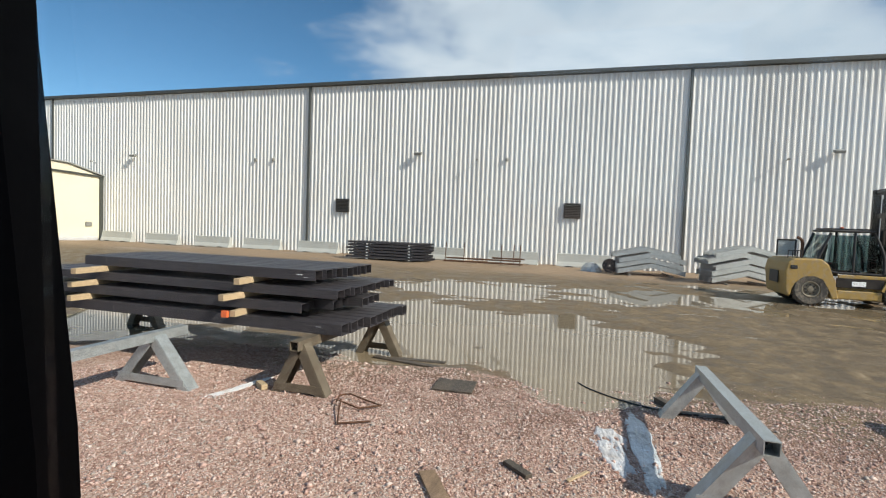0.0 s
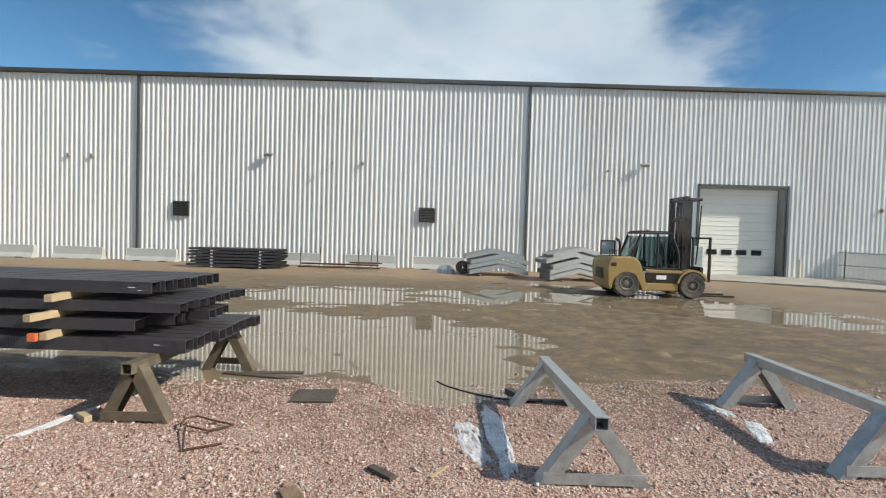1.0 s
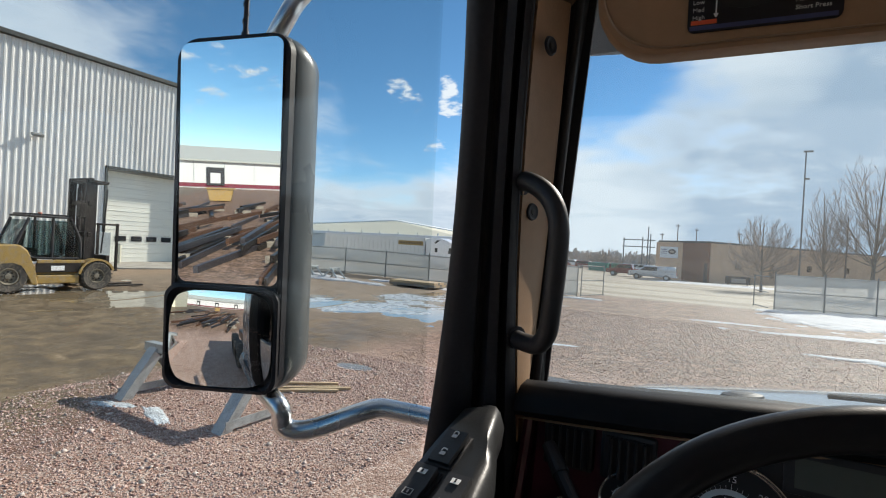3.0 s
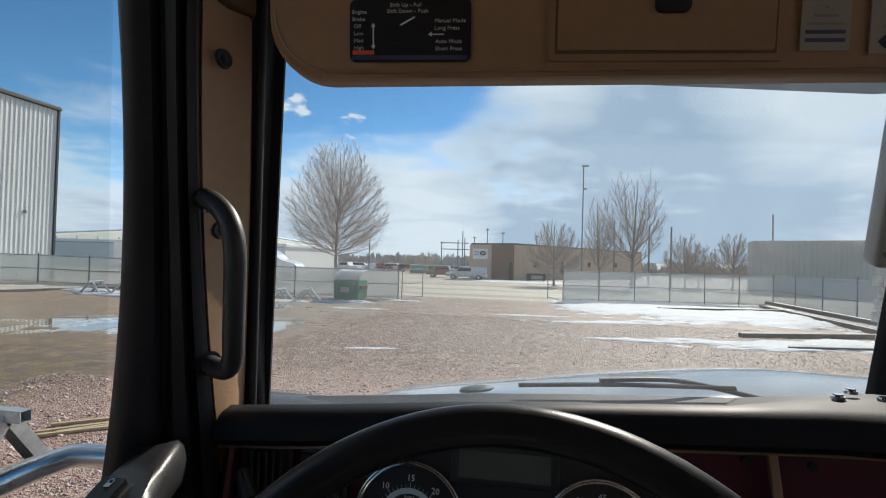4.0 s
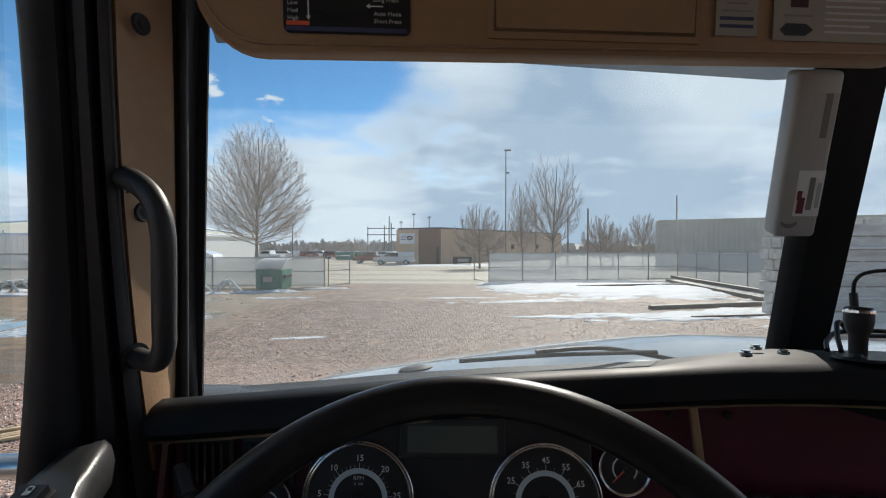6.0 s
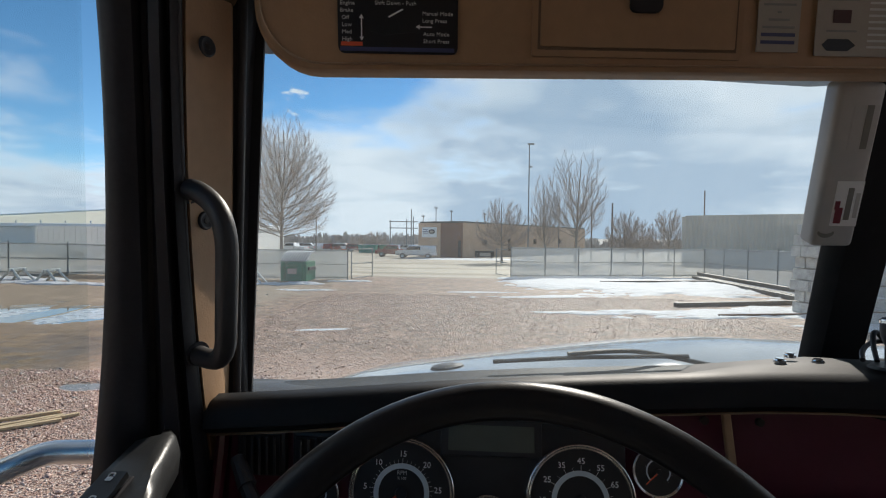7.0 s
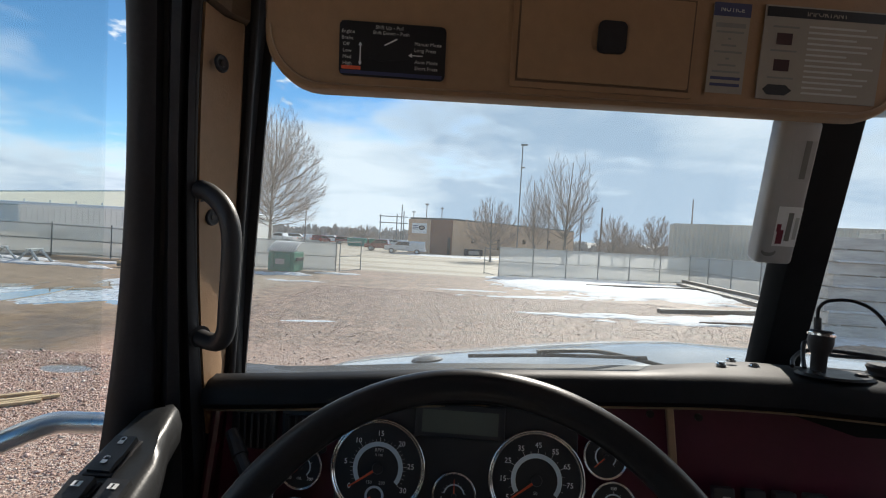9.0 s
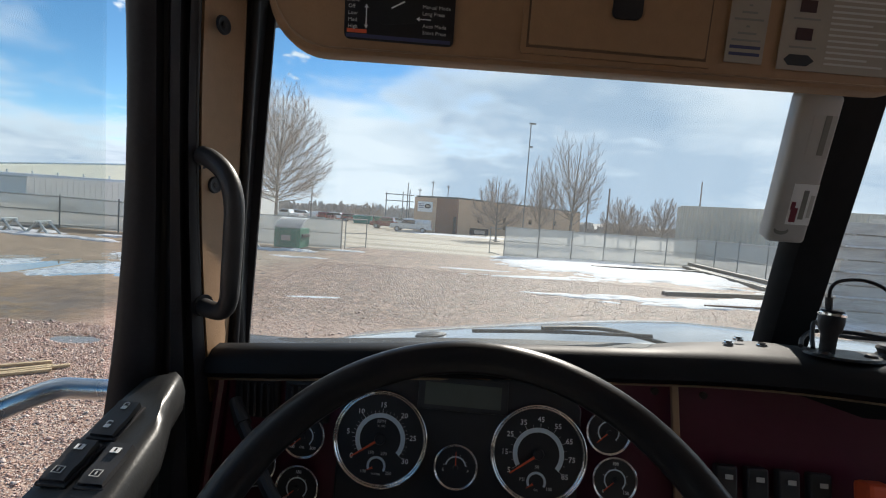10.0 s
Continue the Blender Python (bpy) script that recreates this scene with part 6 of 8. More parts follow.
for k, (x, y, mt) in enumerate(((-21.2, 98.0, "teal"), (-17.6, 101.0, "green"), (-25.5, 122.0, "teal"), (-34.0, 124.0, "orange"), (-28.0, 126.0, "cream"))):
    z = float(slope(x, y))
    v = thing("waste_container", "painted steel waste container in the far lot", "container", (x, y, z), "waste containers")
    part("body", prism([(x - 1.6, y - 0.9, z + 0.1), (x + 1.6, y - 0.9, z + 0.1), (x + 1.8, y - 0.9, z + 1.6), (x - 1.8, y - 0.9, z + 1.6)], (0, 1.8, 0), bevel=0.03), mt, v)
    part("rim", box((3.7, 1.9, 0.1), (x, y, z + 1.6), bevel=0.02), mt, v)

# white tractor and trailer
TY, TZ = 53.0, float(slope(-30, 53.0)) - 0.2
tl = thing("semi_trailer", "long white box trailer behind the fence", "trailer", (-39, TY, TZ))
part("box", box((16.0, 2.6, 2.6), (-39.6, TY, TZ + 1.05 + 1.30), bevel=0.04), "whitepaint", tl)
for k in range(26):
    part("side_post", box((0.05, 0.03, 2.5), (-47.3 + 0.62 * k, TY - 1.315, TZ + 2.35)), "whitepaint", tl)
part("bottom_rail", box((16.0, 0.06, 0.16), (-39.6, TY - 1.33, TZ + 1.06)), "galv", tl)
sgn = part("side_sign", box((3.6, 0.02, 0.52), (-33.6, TY - 1.345, TZ + 2.95)), "yellow", tl, "yellow lettered panel")
for k in range(8):
    part("sign_bar", box((0.24, 0.01, 0.26), (-35.0 + 0.4 * k, TY - 1.36, TZ + 2.95)), "olive", sgn)
for k in range(7):
    part("side_skirt", box((0.95, 0.05, 0.75), (-41.5 + 1.0 * k, TY - 1.2, TZ + 0.7)), "whitepaint", tl)
for x in (-44.8, -43.5):
    for s in (-1, 1):
        part("wheel", lathe([(0, -0.25), (0.3, -0.26), (0.48, -0.3), (0.5, 0), (0.48, 0.3), (0.3, 0.26), (0, 0.25)], None, pose(x, TY + s * 0.95, TZ + 0.5, 90, 0, 0), 24), "rubber", tl)
tc = thing("semi_tractor", "white aerodynamic sleeper-cab truck behind the fence", "truck", (-27, TY, TZ))
prf = [(-30.4, 0.9), (-30.4, 3.55), (-29.6, 3.78), (-28.6, 3.76), (-27.4, 3.45), (-26.3, 2.75), (-25.7, 2.2), (-24.5, 2.0), (-23.9, 1.75), (-23.6, 1.2), (-23.6, 0.6), (-24.2, 0.55), (-24.6, 1.05), (-25.4, 1.05), (-25.8, 0.6), (-29.2, 0.6)]
prf = [(x - 1.1, z * 0.98) for x, z in prf]
part("body", prism([(x, TY - 1.2, TZ + z) for x, z in prf], (0, 2.4, 0), bevel=0.06), "carwhite", tc, "", 40)
for pr in ([(-27.3, 1.95), (-27.2, 2.65), (-26.6, 2.65), (-25.95, 2.0)], [(-29.1, 2.05), (-29.1, 2.55), (-28.75, 2.55), (-28.75, 2.05)], [(-29.2, 3.2), (-28.9, 3.5), (-28.4, 3.5), (-29.1, 3.05)]):
    part("side_window", prism([(x - 1.1, TY - 1.215, TZ + z * 0.98) for x, z in pr], (0, -0.01, 0)), "carglass", tc)
part("mirror", box((0.15, 0.3, 0.7), (-27.3, TY - 1.45, TZ + 2.2), bevel=0.04), "black", tc)
part("exhaust_gap", box((0.5, 2.2, 2.0), (-31.75, TY, TZ + 2.0)), "black", tc)
for x in (-26.1, -30.3, -31.5):
    for s in (-1, 1):
        part("wheel", lathe([(0, -0.18), (0.3, -0.19), (0.48, -0.2), (0.5, 0), (0.48, 0.2), (0.3, 0.19), (0, 0.18)], None, pose(x, TY + s * 1.0, TZ + 0.5, 90, 0, 0), 24), "rubber", tc)

# pale warehouses behind the trailer
wz = -0.9
wh = thing("pale_warehouse", "long pale metal warehouse with snow on its roof", "building", (-55, 72, wz))
part("wall", box((70, 22, 4.3), (-72, 84, wz + 2.15)), "siding", wh)
part("roof", box((70.6, 22.6, 0.5), (-72, 84, wz + 4.45), bevel=0.08), "roofsnow", wh, "snow-covered low roof")
for k in range(12):
    part("roof_vent", rod((-44.0 - 4.2 * k, 76, wz + 4.6), (-44.0 - 4.2 * k, 76, wz + 5.2), 0.12, n=10), "galv", wh)
wh2 = thing("pale_warehouse", "pale gabled metal warehouse further back", "building", (-70, 92, wz))
part("wall", box((83.5, 20, 4.3), (-88.25, 108, wz + 2.15)), "cream", wh2)
for pr in ([(-46.5, 98, wz + 4.3), (-46.5, 112, wz + 4.9), (-79, 112, wz + 8.9), (-79, 98, wz + 4.3)], [(-79, 98, wz + 4.3), (-79, 112, wz + 8.9), (-130, 112, wz + 6.2), (-130, 98, wz + 4.3)]):
    part("roof_slope", prism(pr, (0, 0, 0.2)), "cream", wh2)
part("roof_edge", prism([(-46.2, 111.9, wz + 5.0), (-79, 111.9, wz + 9.0), (-130, 111.9, wz + 6.3), (-130, 111.9, wz + 6.6), (-79, 111.9, wz + 9.3), (-46.2, 111.9, wz + 5.3)], (0, 6, 0)), "roofsnow", wh2, "snowy roof edge")
part("gutter", box((70, 0.2, 0.2), (-72, 72.9, wz + 4.15)), "galv", wh)

# corrugated shed at the right
cs = thing("corrugated_shed", "grey-brown corrugated metal shed behind the fence", "building", (30, 62, -0.6))
C0, C1 = (24.2, 60.5), (44.0, 48.0)
cd = Vector((C1[0] - C0[0], C1[1] - C0[1], 0))
cl = cd.length
cd.normalize()
cn = Vector((cd.y, -cd.x, 0))
rib = [Vector((*C0, 0)) + cd * (0.5 * k + o) + cn * d for k in range(int(cl / 0.5)) for o, d in ((0, 0), (0.06, 0.05), (0.26, 0.05), (0.32, 0))]
part("wall", loft([[p + Vector((0, 0, -0.8)) for p in rib], [p + Vector((0, 0, 5.0 + 0.02 * i / 40)) for i, p in enumerate(rib)]]), "corr", cs)
part("end_wall", wall_between(C0, (C0[0] + 6, C0[1] + 10), -0.8, 5.0), "corr", cs)
part("roof", prism([(*C0, 5.0), (*C1, 5.05), (C1[0] + 6, C1[1] + 10, 5.0), (C0[0] + 6, C0[1] + 10, 5.0)], (0, 0, 0.15)), "corr", cs)

# stacked grey lumber at the right
lum = random.Random(12)
for sx, sy, nrow, top in ((10.9, 15.6, 8, 3.0), (14.2, 16.6, 9, 3.3), (18.5, 16.0, 8, 3.0)):
    z = gz(sx, sy)
    v = thing("lumber_stack", "tall stack of weathered grey lumber bundles with snow on ledges", "lumber stack", (sx + 1.4, sy + 1.2, z), "lumber stacks")
    hh = top / nrow
    for r in range(nrow):
        jx, jy = lum.uniform(-0.12, 0.12), lum.uniform(-0.1, 0.1)
        for k in range(5):
            # bundles and bearers carry the glare haze in their lightened colour
            part("bundle", box((2.9 + lum.uniform(-0.1, 0.1), 0.5, hh * 0.90), (sx + 1.45 + jx, sy + 0.28 + 0.53 * k + jy, z + hh * (r + 0.53)), None, 0.012), "hazedlumber", v)
        for k in range(3):
            part("bearer", box((0.12, 2.7, hh * 0.1), (sx + 0.3 + 1.15 * k + jx, sy + 1.35 + jy, z + hh * (r + 0.04))), "hazedlumber", v)
        if r in (2, 4, 6):
            part("snow_ledge", box((2.7, 0.14, 0.06), (sx + 1.45 + jx, sy - 0.05 + jy, z + hh * (r + 0.1)), None, 0.02), "snow", v)

# ---- poles, mast and substation ----
def pole(x, y, top, r=0.13, arms=(), label="wooden utility pole with crossarms", mt="pole"):
    z = float(slope(x, y))
    v = thing("utility_pole", label, "utility pole", (x, y, z - 0.2), "utility poles")
    part("shaft", rod((x, y, z - 0.3), (x, y, top), r, r * 0.7, 8), mt, v)
    for az, w in arms:
        part("crossarm", box((w, 0.12, 0.14), (x, y - 0.1, az)), mt, v)
        for s in (-0.45, 0, 0.45):
            part("insulator", rod((x + s * w, y - 0.1, az + 0.06), (x + s * w, y - 0.1, az + 0.3), 0.05, n=6), "galv", v)
    return v


mast = pole(7.15, 70.0, 15.3, 0.10, label="tall slim lamp mast with small heads", mt="wire")
for z, w in ((15.2, 0.9), (12.1, 0.5)):
    part("lamp_head", box((w, 0.25, 0.2), (7.15 + 0.2, 70.0, z), bevel=0.03), "jamb", mast)
for x, y, t in ((27.0, 62, 8.2), (17.4, 66, 6.9), (14.8, 66, 6.9), (12.9, 80, 8.6), (19.0, 110, 7.4), (23.6, 90, 8.6)):
    pole(x, y, t, 0.11)
for x, y, t in ((-9.0, 112, 9.2), (-6.0, 120, 8.9), (-12.5, 118, 7.6), (2.0, 125, 8.5), (-29.0, 90, 6.0)):
    pole(x, y, t, 0.12, ((t - 0.4, 0.8),))
for x, t in ((-20.3, 6.3), (-16.4, 6.6), (-15.3, 8.8), (-14.8, 7.2)):
    pole(x, 118, t, 0.16, (), "grey steel post of a far substation", "wire")
sbm = thing("substation_beam", "horizontal steel beams of a far substation", "substation", (-17.5, 118, 5.6))
for z in (4.4, 5.9):
    part("beam", box((6.8, 0.2, 0.2), (-17.2, 118, z)), "wire", sbm)

# ---- far brush and hills round the horizon ----
def brush_belt(name, dist, h0, h1, yaw0, yaw1, n, seed, label):
    rnd = random.Random(seed)
    vs, fs = [], []
    for k in range(n):
        a = radians(rnd.uniform(yaw0, yaw1))
        d = dist * rnd.uniform(0.85, 1.2)
        x, y = -math.sin(a) * d, math.cos(a) * d
        z = float(slope(x, y)) - 0.5
        h, w = rnd.uniform(h0, h1), rnd.uniform(0.5, 1.2)
        for q in range(16):
            t = rnd.random() * math.pi * 2
            bx, by = x + rnd.gauss(0, 1.6) * w, y + rnd.gauss(0, 1.6) * w
            tip = Vector((bx + math.cos(t) * 1.2 * w, by + math.sin(t) * 1.2 * w, z + h * rnd.uniform(0.5, 1.0)))
            i = len(vs)
            s = Vector((math.cos(a), math.sin(a), 0)) * 0.45 * w
            vs += [tuple(Vector((bx, by, z)) - s), tuple(Vector((bx, by, z)) + s), tuple(tip + s * 0.7), tuple(tip - s * 0.7)]
            fs.append((i, i + 1, i + 2, i + 3))
    tagged(part(name, (vs, [], fs), "brush"), label, "brush", kind="stuff")


brush_belt("far_trees", 210, 3.0, 6.6, -60, 60, 620, 2, "belt of far bare trees and brush")
brush_belt("far_trees", 150, 2.4, 5.2, -10, 45, 170, 5, "far bare brush behind the parked vehicles")
hill = []
for k in range(90):
    a = radians(-180 + 4 * k)
    hh = 9 + 9 * value_noise(np.array([k * 0.23]), np.array([0.5]), 4)[0]
    hill.append((a, hh))
hv, hf = [], []
for a, hh in hill:
    for d, z in ((900, -14.0), (1100, hh - 12), (1500, -14.0)):
        hv.append((-math.sin(a) * d, math.cos(a) * d, z))
for k in range(len(hill)):
    j = (k + 1) % len(hill)
    for q in range(2):
        hf.append((3 * k + q, 3 * j + q, 3 * j + q + 1, 3 * k + q + 1))
tagged(part("backdrop", (hv, [], hf), "brush", None, "", 180), "low far hills on the horizon", "hills", kind="structure")

# ---- yard behind the truck, seen in the mirror ----
rw = thing("white_warehouse", "long white warehouse with snowy roof and red base stripe", "building", (-10, -80, 0))
part("wall", box((100, 12, 3.9), (-2, -86, 1.95)), "whitepaint", rw)
part("base_stripe", box((100, 0.1, 0.55), (-2, -79.94, 0.45)), "maroon", rw)
part("roof", prism([(-52.5, -79.5, 3.9), (48.5, -79.5, 3.9), (48.5, -88, 6.1), (-52.5, -88, 6.1)], (0, 0, 0.25)), "concrete", rw)
for x in (-31, -18.6, -6.1, 6.4, 19):
    dk = part("dock_door", box((2.4, 0.3, 2.6), (x, -79.8, 1.75), bevel=0.05), "black", rw)
    part("door_leaf", box((1.35, 0.1, 1.5), (x, -79.62, 1.5)), "whitepaint", dk)
for k in range(24):
    part("panel_joint", box((0.08, 0.05, 3.1), (-50 + 4.1 * k, -79.97, 2.3)), "galv", rw)
mud_rnd = random.Random(9)
for k in range(64):
    near = k < 30
    x, y = (mud_rnd.uniform(-5.0, 0.9), mud_rnd.uniform(-19, -12.5)) if near else (mud_rnd.uniform(-9.5, 2.2), mud_rnd.uniform(-36, -20))
    l, yaw = mud_rnd.uniform(6, 9), mud_rnd.gauss(12, 3 if near else 7)
    w = mud_rnd.choice((0.08, 0.11, 0.16))
    z = gz(x, y)
    solo("steel_beam", box((w, l, 0.18), (x, y, z + 0.09 + 0.21 * (k % 2)), turn(0, 0, yaw), 0.01), ("rust", "darksteel", "primer")[k % 3], "rusty steel beam lying on bearers in the yard", "steel beam", "", "beams lying in the yard")
    if k % 4 == 1:
        for s in (-0.3, 0.3):
            solo("bearer", box((0.9, 0.12, 0.20), (x + math.sin(radians(-yaw)) * l * s, y + math.cos(radians(yaw)) * l * s, z + 0.10)), "greywood", "timber bearer under a steel beam", "timber", "", "bearers")
yb = thing("yellow_bin", "yellow steel bin in the rear yard", "bin", (-3.3, -44, 0))
part("body", prism([(-4.1, -44.7, 0.05), (-2.5, -44.7, 0.05), (-2.3, -44.7, 1.05), (-4.3, -44.7, 1.05)], (0, 1.4, 0), bevel=0.03), "yellow", yb)
part("rim", box((2.2, 1.6, 0.1), (-3.3, -44, 1.05), bevel=0.02), "yellow", yb)

# ---- loose gravel stones lying on the sheet ----
def stones(name, n, x0, x1, y0, y1, r0, r1, seed, cols, label):
    rng_ = np.random.default_rng(seed)
    x, y = rng_.uniform(x0, x1, n), rng_.uniform(y0, y1, n)
    keep = (x > -7.6 + 1.4 * (fbm(x * 0.5, y * 0.5, 2) - 0.5) * 2) | (rng_.random(n) < 0.05)
    x, y = x[keep], y[keep]
    n = len(x)
    r = rng_.uniform(r0, r1, n) * (1 + 1.2 * (rng_.random(n) > 0.96))
    z = ground_z(x, y) + r * 0.15
    base = np.array([(1, 0, 0), (0, 1, 0), (-1, 0, 0), (0, -1, 0), (0, 0, 0.55), (0, 0, -0.6)], float)
    rot = rng_.uniform(0, 2 * math.pi, n)
    jit = rng_.uniform(0.55, 1.25, (n, 6, 3))
    p = base[None] * jit + rng_.normal(0, 0.22, (n, 6, 3))
    c, s = np.cos(rot)[:, None], np.sin(rot)[:, None]
    px, py = p[..., 0] * c - p[..., 1] * s, p[..., 0] * s + p[..., 1] * c
    vs = np.stack([x[:, None] + px * r[:, None], y[:, None] + py * r[:, None], z[:, None] + p[..., 2] * r[:, None]], -1).reshape(-1, 3)
    tri = np.array([(0, 1, 4), (1, 2, 4), (2, 3, 4), (3, 0, 4), (1, 0, 5), (2, 1, 5), (3, 2, 5), (0, 3, 5)])
    fs = (tri[None] + 6 * np.arange(n)[:, None, None]).reshape(-1, 3)
    me = bpy.data.meshes.new(name)
    me.vertices.add(len(vs))
    me.vertices.foreach_set("co", vs.ravel())
    me.loops.add(fs.size)
    me.loops.foreach_set("vertex_index", fs.ravel())
    me.polygons.add(len(fs))
    me.polygons.foreach_set("loop_start", np.arange(0, fs.size, 3))
    me.update()
    m = bpy.data.materials.new(name)
    m.use_nodes = True
    t = m.node_tree
    g, rp = t.nodes.new("ShaderNodeNewGeometry"), t.nodes.new("ShaderNodeValToRGB")
    while len(rp.color_ramp.elements) < len(cols):
        rp.color_ramp.elements.new(0.5)
    for e, (q, cc) in zip(rp.color_ramp.elements, cols):
        e.position, e.color = q, (*cc, 1)
    t.links.new(g.outputs["Random Per Island"], rp.inputs[0])
    t.links.new(rp.outputs[0], t.nodes["Principled BSDF"].inputs["Base Color"])
    t.nodes["Principled BSDF"].inputs["Roughness"].default_value = 0.42
    me.materials.append(m)
    tagged(new(name, me), label, "gravel", kind="stuff")


PINK = [(0.0, (0.29, 0.160, 0.125)), (0.3, (0.48, 0.31, 0.26)), (0.6, (0.62, 0.435, 0.375)), (0.85, (0.68, 0.565, 0.51)), (1.0, (0.38, 0.34, 0.30))]
stones("gravel_stones", 125000, -8.4, -3.0, -6.5, 8.5, 0.007, 0.017, 1, PINK, "loose pink gravel stones")
TANS = [(0.0, (0.32, 0.185, 0.135)), (0.4, (0.43, 0.28, 0.215)), (0.8, (0.50, 0.36, 0.285)), (1.0, (0.60, 0.48, 0.41))]
stones("gravel_stones", 75000, -6.0, 9.0, 5.5, 22.0, 0.006, 0.019, 2, TANS, "loose tan gravel stones ahead of the truck")

# ---- the truck's cab, seen from the driver's seat ----
def at_z(x0, x1, x2, y0, y1, y2, z):
    """A point at height z on a gently bowed upright line: x and y as curves of the height."""
    k = (z - 2.35) / 0.25
    c = min(max(k, -1.5), 1.5)
    return Vector((x0 + x1 * k + x2 * (c * c + 2 * c * (k - c)), y0 + y1 * k + y2 * (c * c + 2 * c * (k - c)), z))


DOOR_EDGE = (-0.2275, 0.0285, -0.0014, 0.8870, -0.0373, -0.0159)
TRIM_L = (-0.1614, 0.0212, 0.0073, 0.9280, -0.0574, 0.0029)
CREASE = (-0.1571, 0.0211, 0.0054, 0.9620, -0.0540, 0.0028)
TRIM_R = (-0.1495, 0.0347, -0.0029, 0.9933, -0.0638, 0.0)
GLASS_L = (-0.1500, 0.0333, 0.0058, 1.0377, -0.0607, 0.0003)
levels = [1.55, 1.8, 1.9, 2.0, 2.05, 2.1, 2.15, 2.2, 2.25, 2.3, 2.35, 2.4, 2.45, 2.5, 2.55, 2.6, 2.66, 2.72, 2.86]


rows = []
for z in levels:
    d, tl, tr, gl = at_z(*DOOR_EDGE, z), at_z(*TRIM_L, z), at_z(*TRIM_R, z), at_z(*GLASS_L, z)
    e = tl - d
    n = Vector((-e.y, e.x, 0)).normalized() * -1
    ridge = []
    for k, h in ((0.0, 0.0), (0.06, 0.010), (0.22, 0.016), (0.38, 0.012), (0.46, -0.004), (0.52, -0.004), (0.56, 0.012), (0.68, 0.016), (0.72, 0.0), (0.76, -0.002), (0.80, 0.012), (0.92, 0.007), (0.97, -0.006), (1.0, -0.014)):
        ridge.append(d + e * k + n * h)
    rows.append(ridge + [at_z(*CREASE, z) + Vector((-0.012, 0.010, 0)), tr + Vector((-0.006, 0.008, 0)), tr + Vector((0.006, 0.012, 0)), tr + Vector((0.002, 0.026, 0)), gl + Vector((-0.002, -0.012, 0)), gl + Vector((0, 0, 0)), gl + Vector((-0.03, 0.05, 0)), Vector((-0.285, 1.09, z)), d + Vector((-0.022, 0.05, 0))])
tagged(part("wall_front_pillar", loft(rows, True), "seal", None, "", 50), "black windshield pillar and door seals of a truck cab", "pillar", kind="structure")

trim = thing("pillar_trim", "tan vinyl trim on the windshield pillar with screw holes", "trim", (-0.16, 0.95, 2.1))
trows = []
for z in [2.05 + 0.035 * k for k in range(16)]:
    a, c, b = at_z(*TRIM_L, z), at_z(*CREASE, z), at_z(*TRIM_R, z)
    off = Vector((0.001, -0.005, 0))
    trows.append([a + off + Vector((-0.006, 0.002, 0)), a + off, c + off * 0.9 + Vector((0.0, 0, 0)), b + off, b + off + Vector((-0.002, 0.008, 0)), a + Vector((-0.01, 0.02, 0))])
part("panel", loft(trows, True), "tan", trim, "", 30)
cap_rows = []
for z in (2.578, 2.62, 2.68, 2.76, 2.86):
    a, c, b = at_z(*TRIM_L, z), at_z(*CREASE, z), at_z(*TRIM_R, z)
    off = Vector((0.010, -0.008, 0))
    cap_rows.append([a + off, c + off, b + off, b + Vector((-0.01, 0.02, 0)), a + Vector((-0.02, 0.02, 0))])
part("upper_cover", loft(cap_rows, True), "headliner", trim, "dark brown upper cover", 30)
for hx, hy, hz in ((-0.137, 0.907, 2.519), (-0.162, 0.949, 2.343), (-0.182, 1.004, 2.162)):
    m = Matrix.Translation((hx + 0.0065, hy - 0.0035, hz)) @ Vector((1, -0.30, 0.0)).to_track_quat("Z", "Y").to_matrix().to_4x4()
    part("screw_hole", lathe([(0.0, 0.0005), (0.0062, 0.0008), (0.0088, 0.0018), (0.0098, 0.0012), (0.0105, -0.001)], None, m, 20), "seal", trim, "dark recessed screw hole")
    part("screw", lathe([(0.0, 0.0016), (0.003, 0.0014), (0.0036, 0.0006)], None, m, 12), "darksteel", trim)

part("rubber_bead", tube([at_z(*TRIM_R, z).lerp(at_z(*GLASS_L, z), 0.34) + Vector((0.004, -0.004, 0)) for z in levels[2:17]], 0.0055, 8, per=2), "vinyl", trim, "black rubber bead beside the glass", 180)
part("rubber_bead", tube([at_z(*TRIM_L, z) + Vector((-0.004, -0.008, 0)) for z in levels[1:18]], 0.0032, 8, per=2), "vinyl", trim, "black rubber bead beside the glass", 180)

grab = thing("grab_handle", "black grained grab handle on the windshield pillar", "grab handle", (-0.15, 0.92, 2.2))
part("bar", tube([(-0.176, 0.928, 2.374), (-0.150, 0.915, 2.374), (-0.122, 0.905, 2.355), (-0.110, 0.902, 2.325), (-0.112, 0.908, 2.28), (-0.118, 0.918, 2.235), (-0.124, 0.928, 2.207), (-0.138, 0.940, 2.190), (-0.160, 0.952, 2.188), (-0.186, 0.965, 2.192)], 0.0112, 14, per=5), "vinyl", grab, "", 180)
for p in ((-0.166, 0.924, 2.374), (-0.176, 0.960, 2.191)):
    part("boot", rod(Vector(p) + Vector((-0.012, 0.006, 0)), Vector(p) + Vector((0.006, -0.003, 0)), 0.0165, 0.014, 16), "seal", grab)

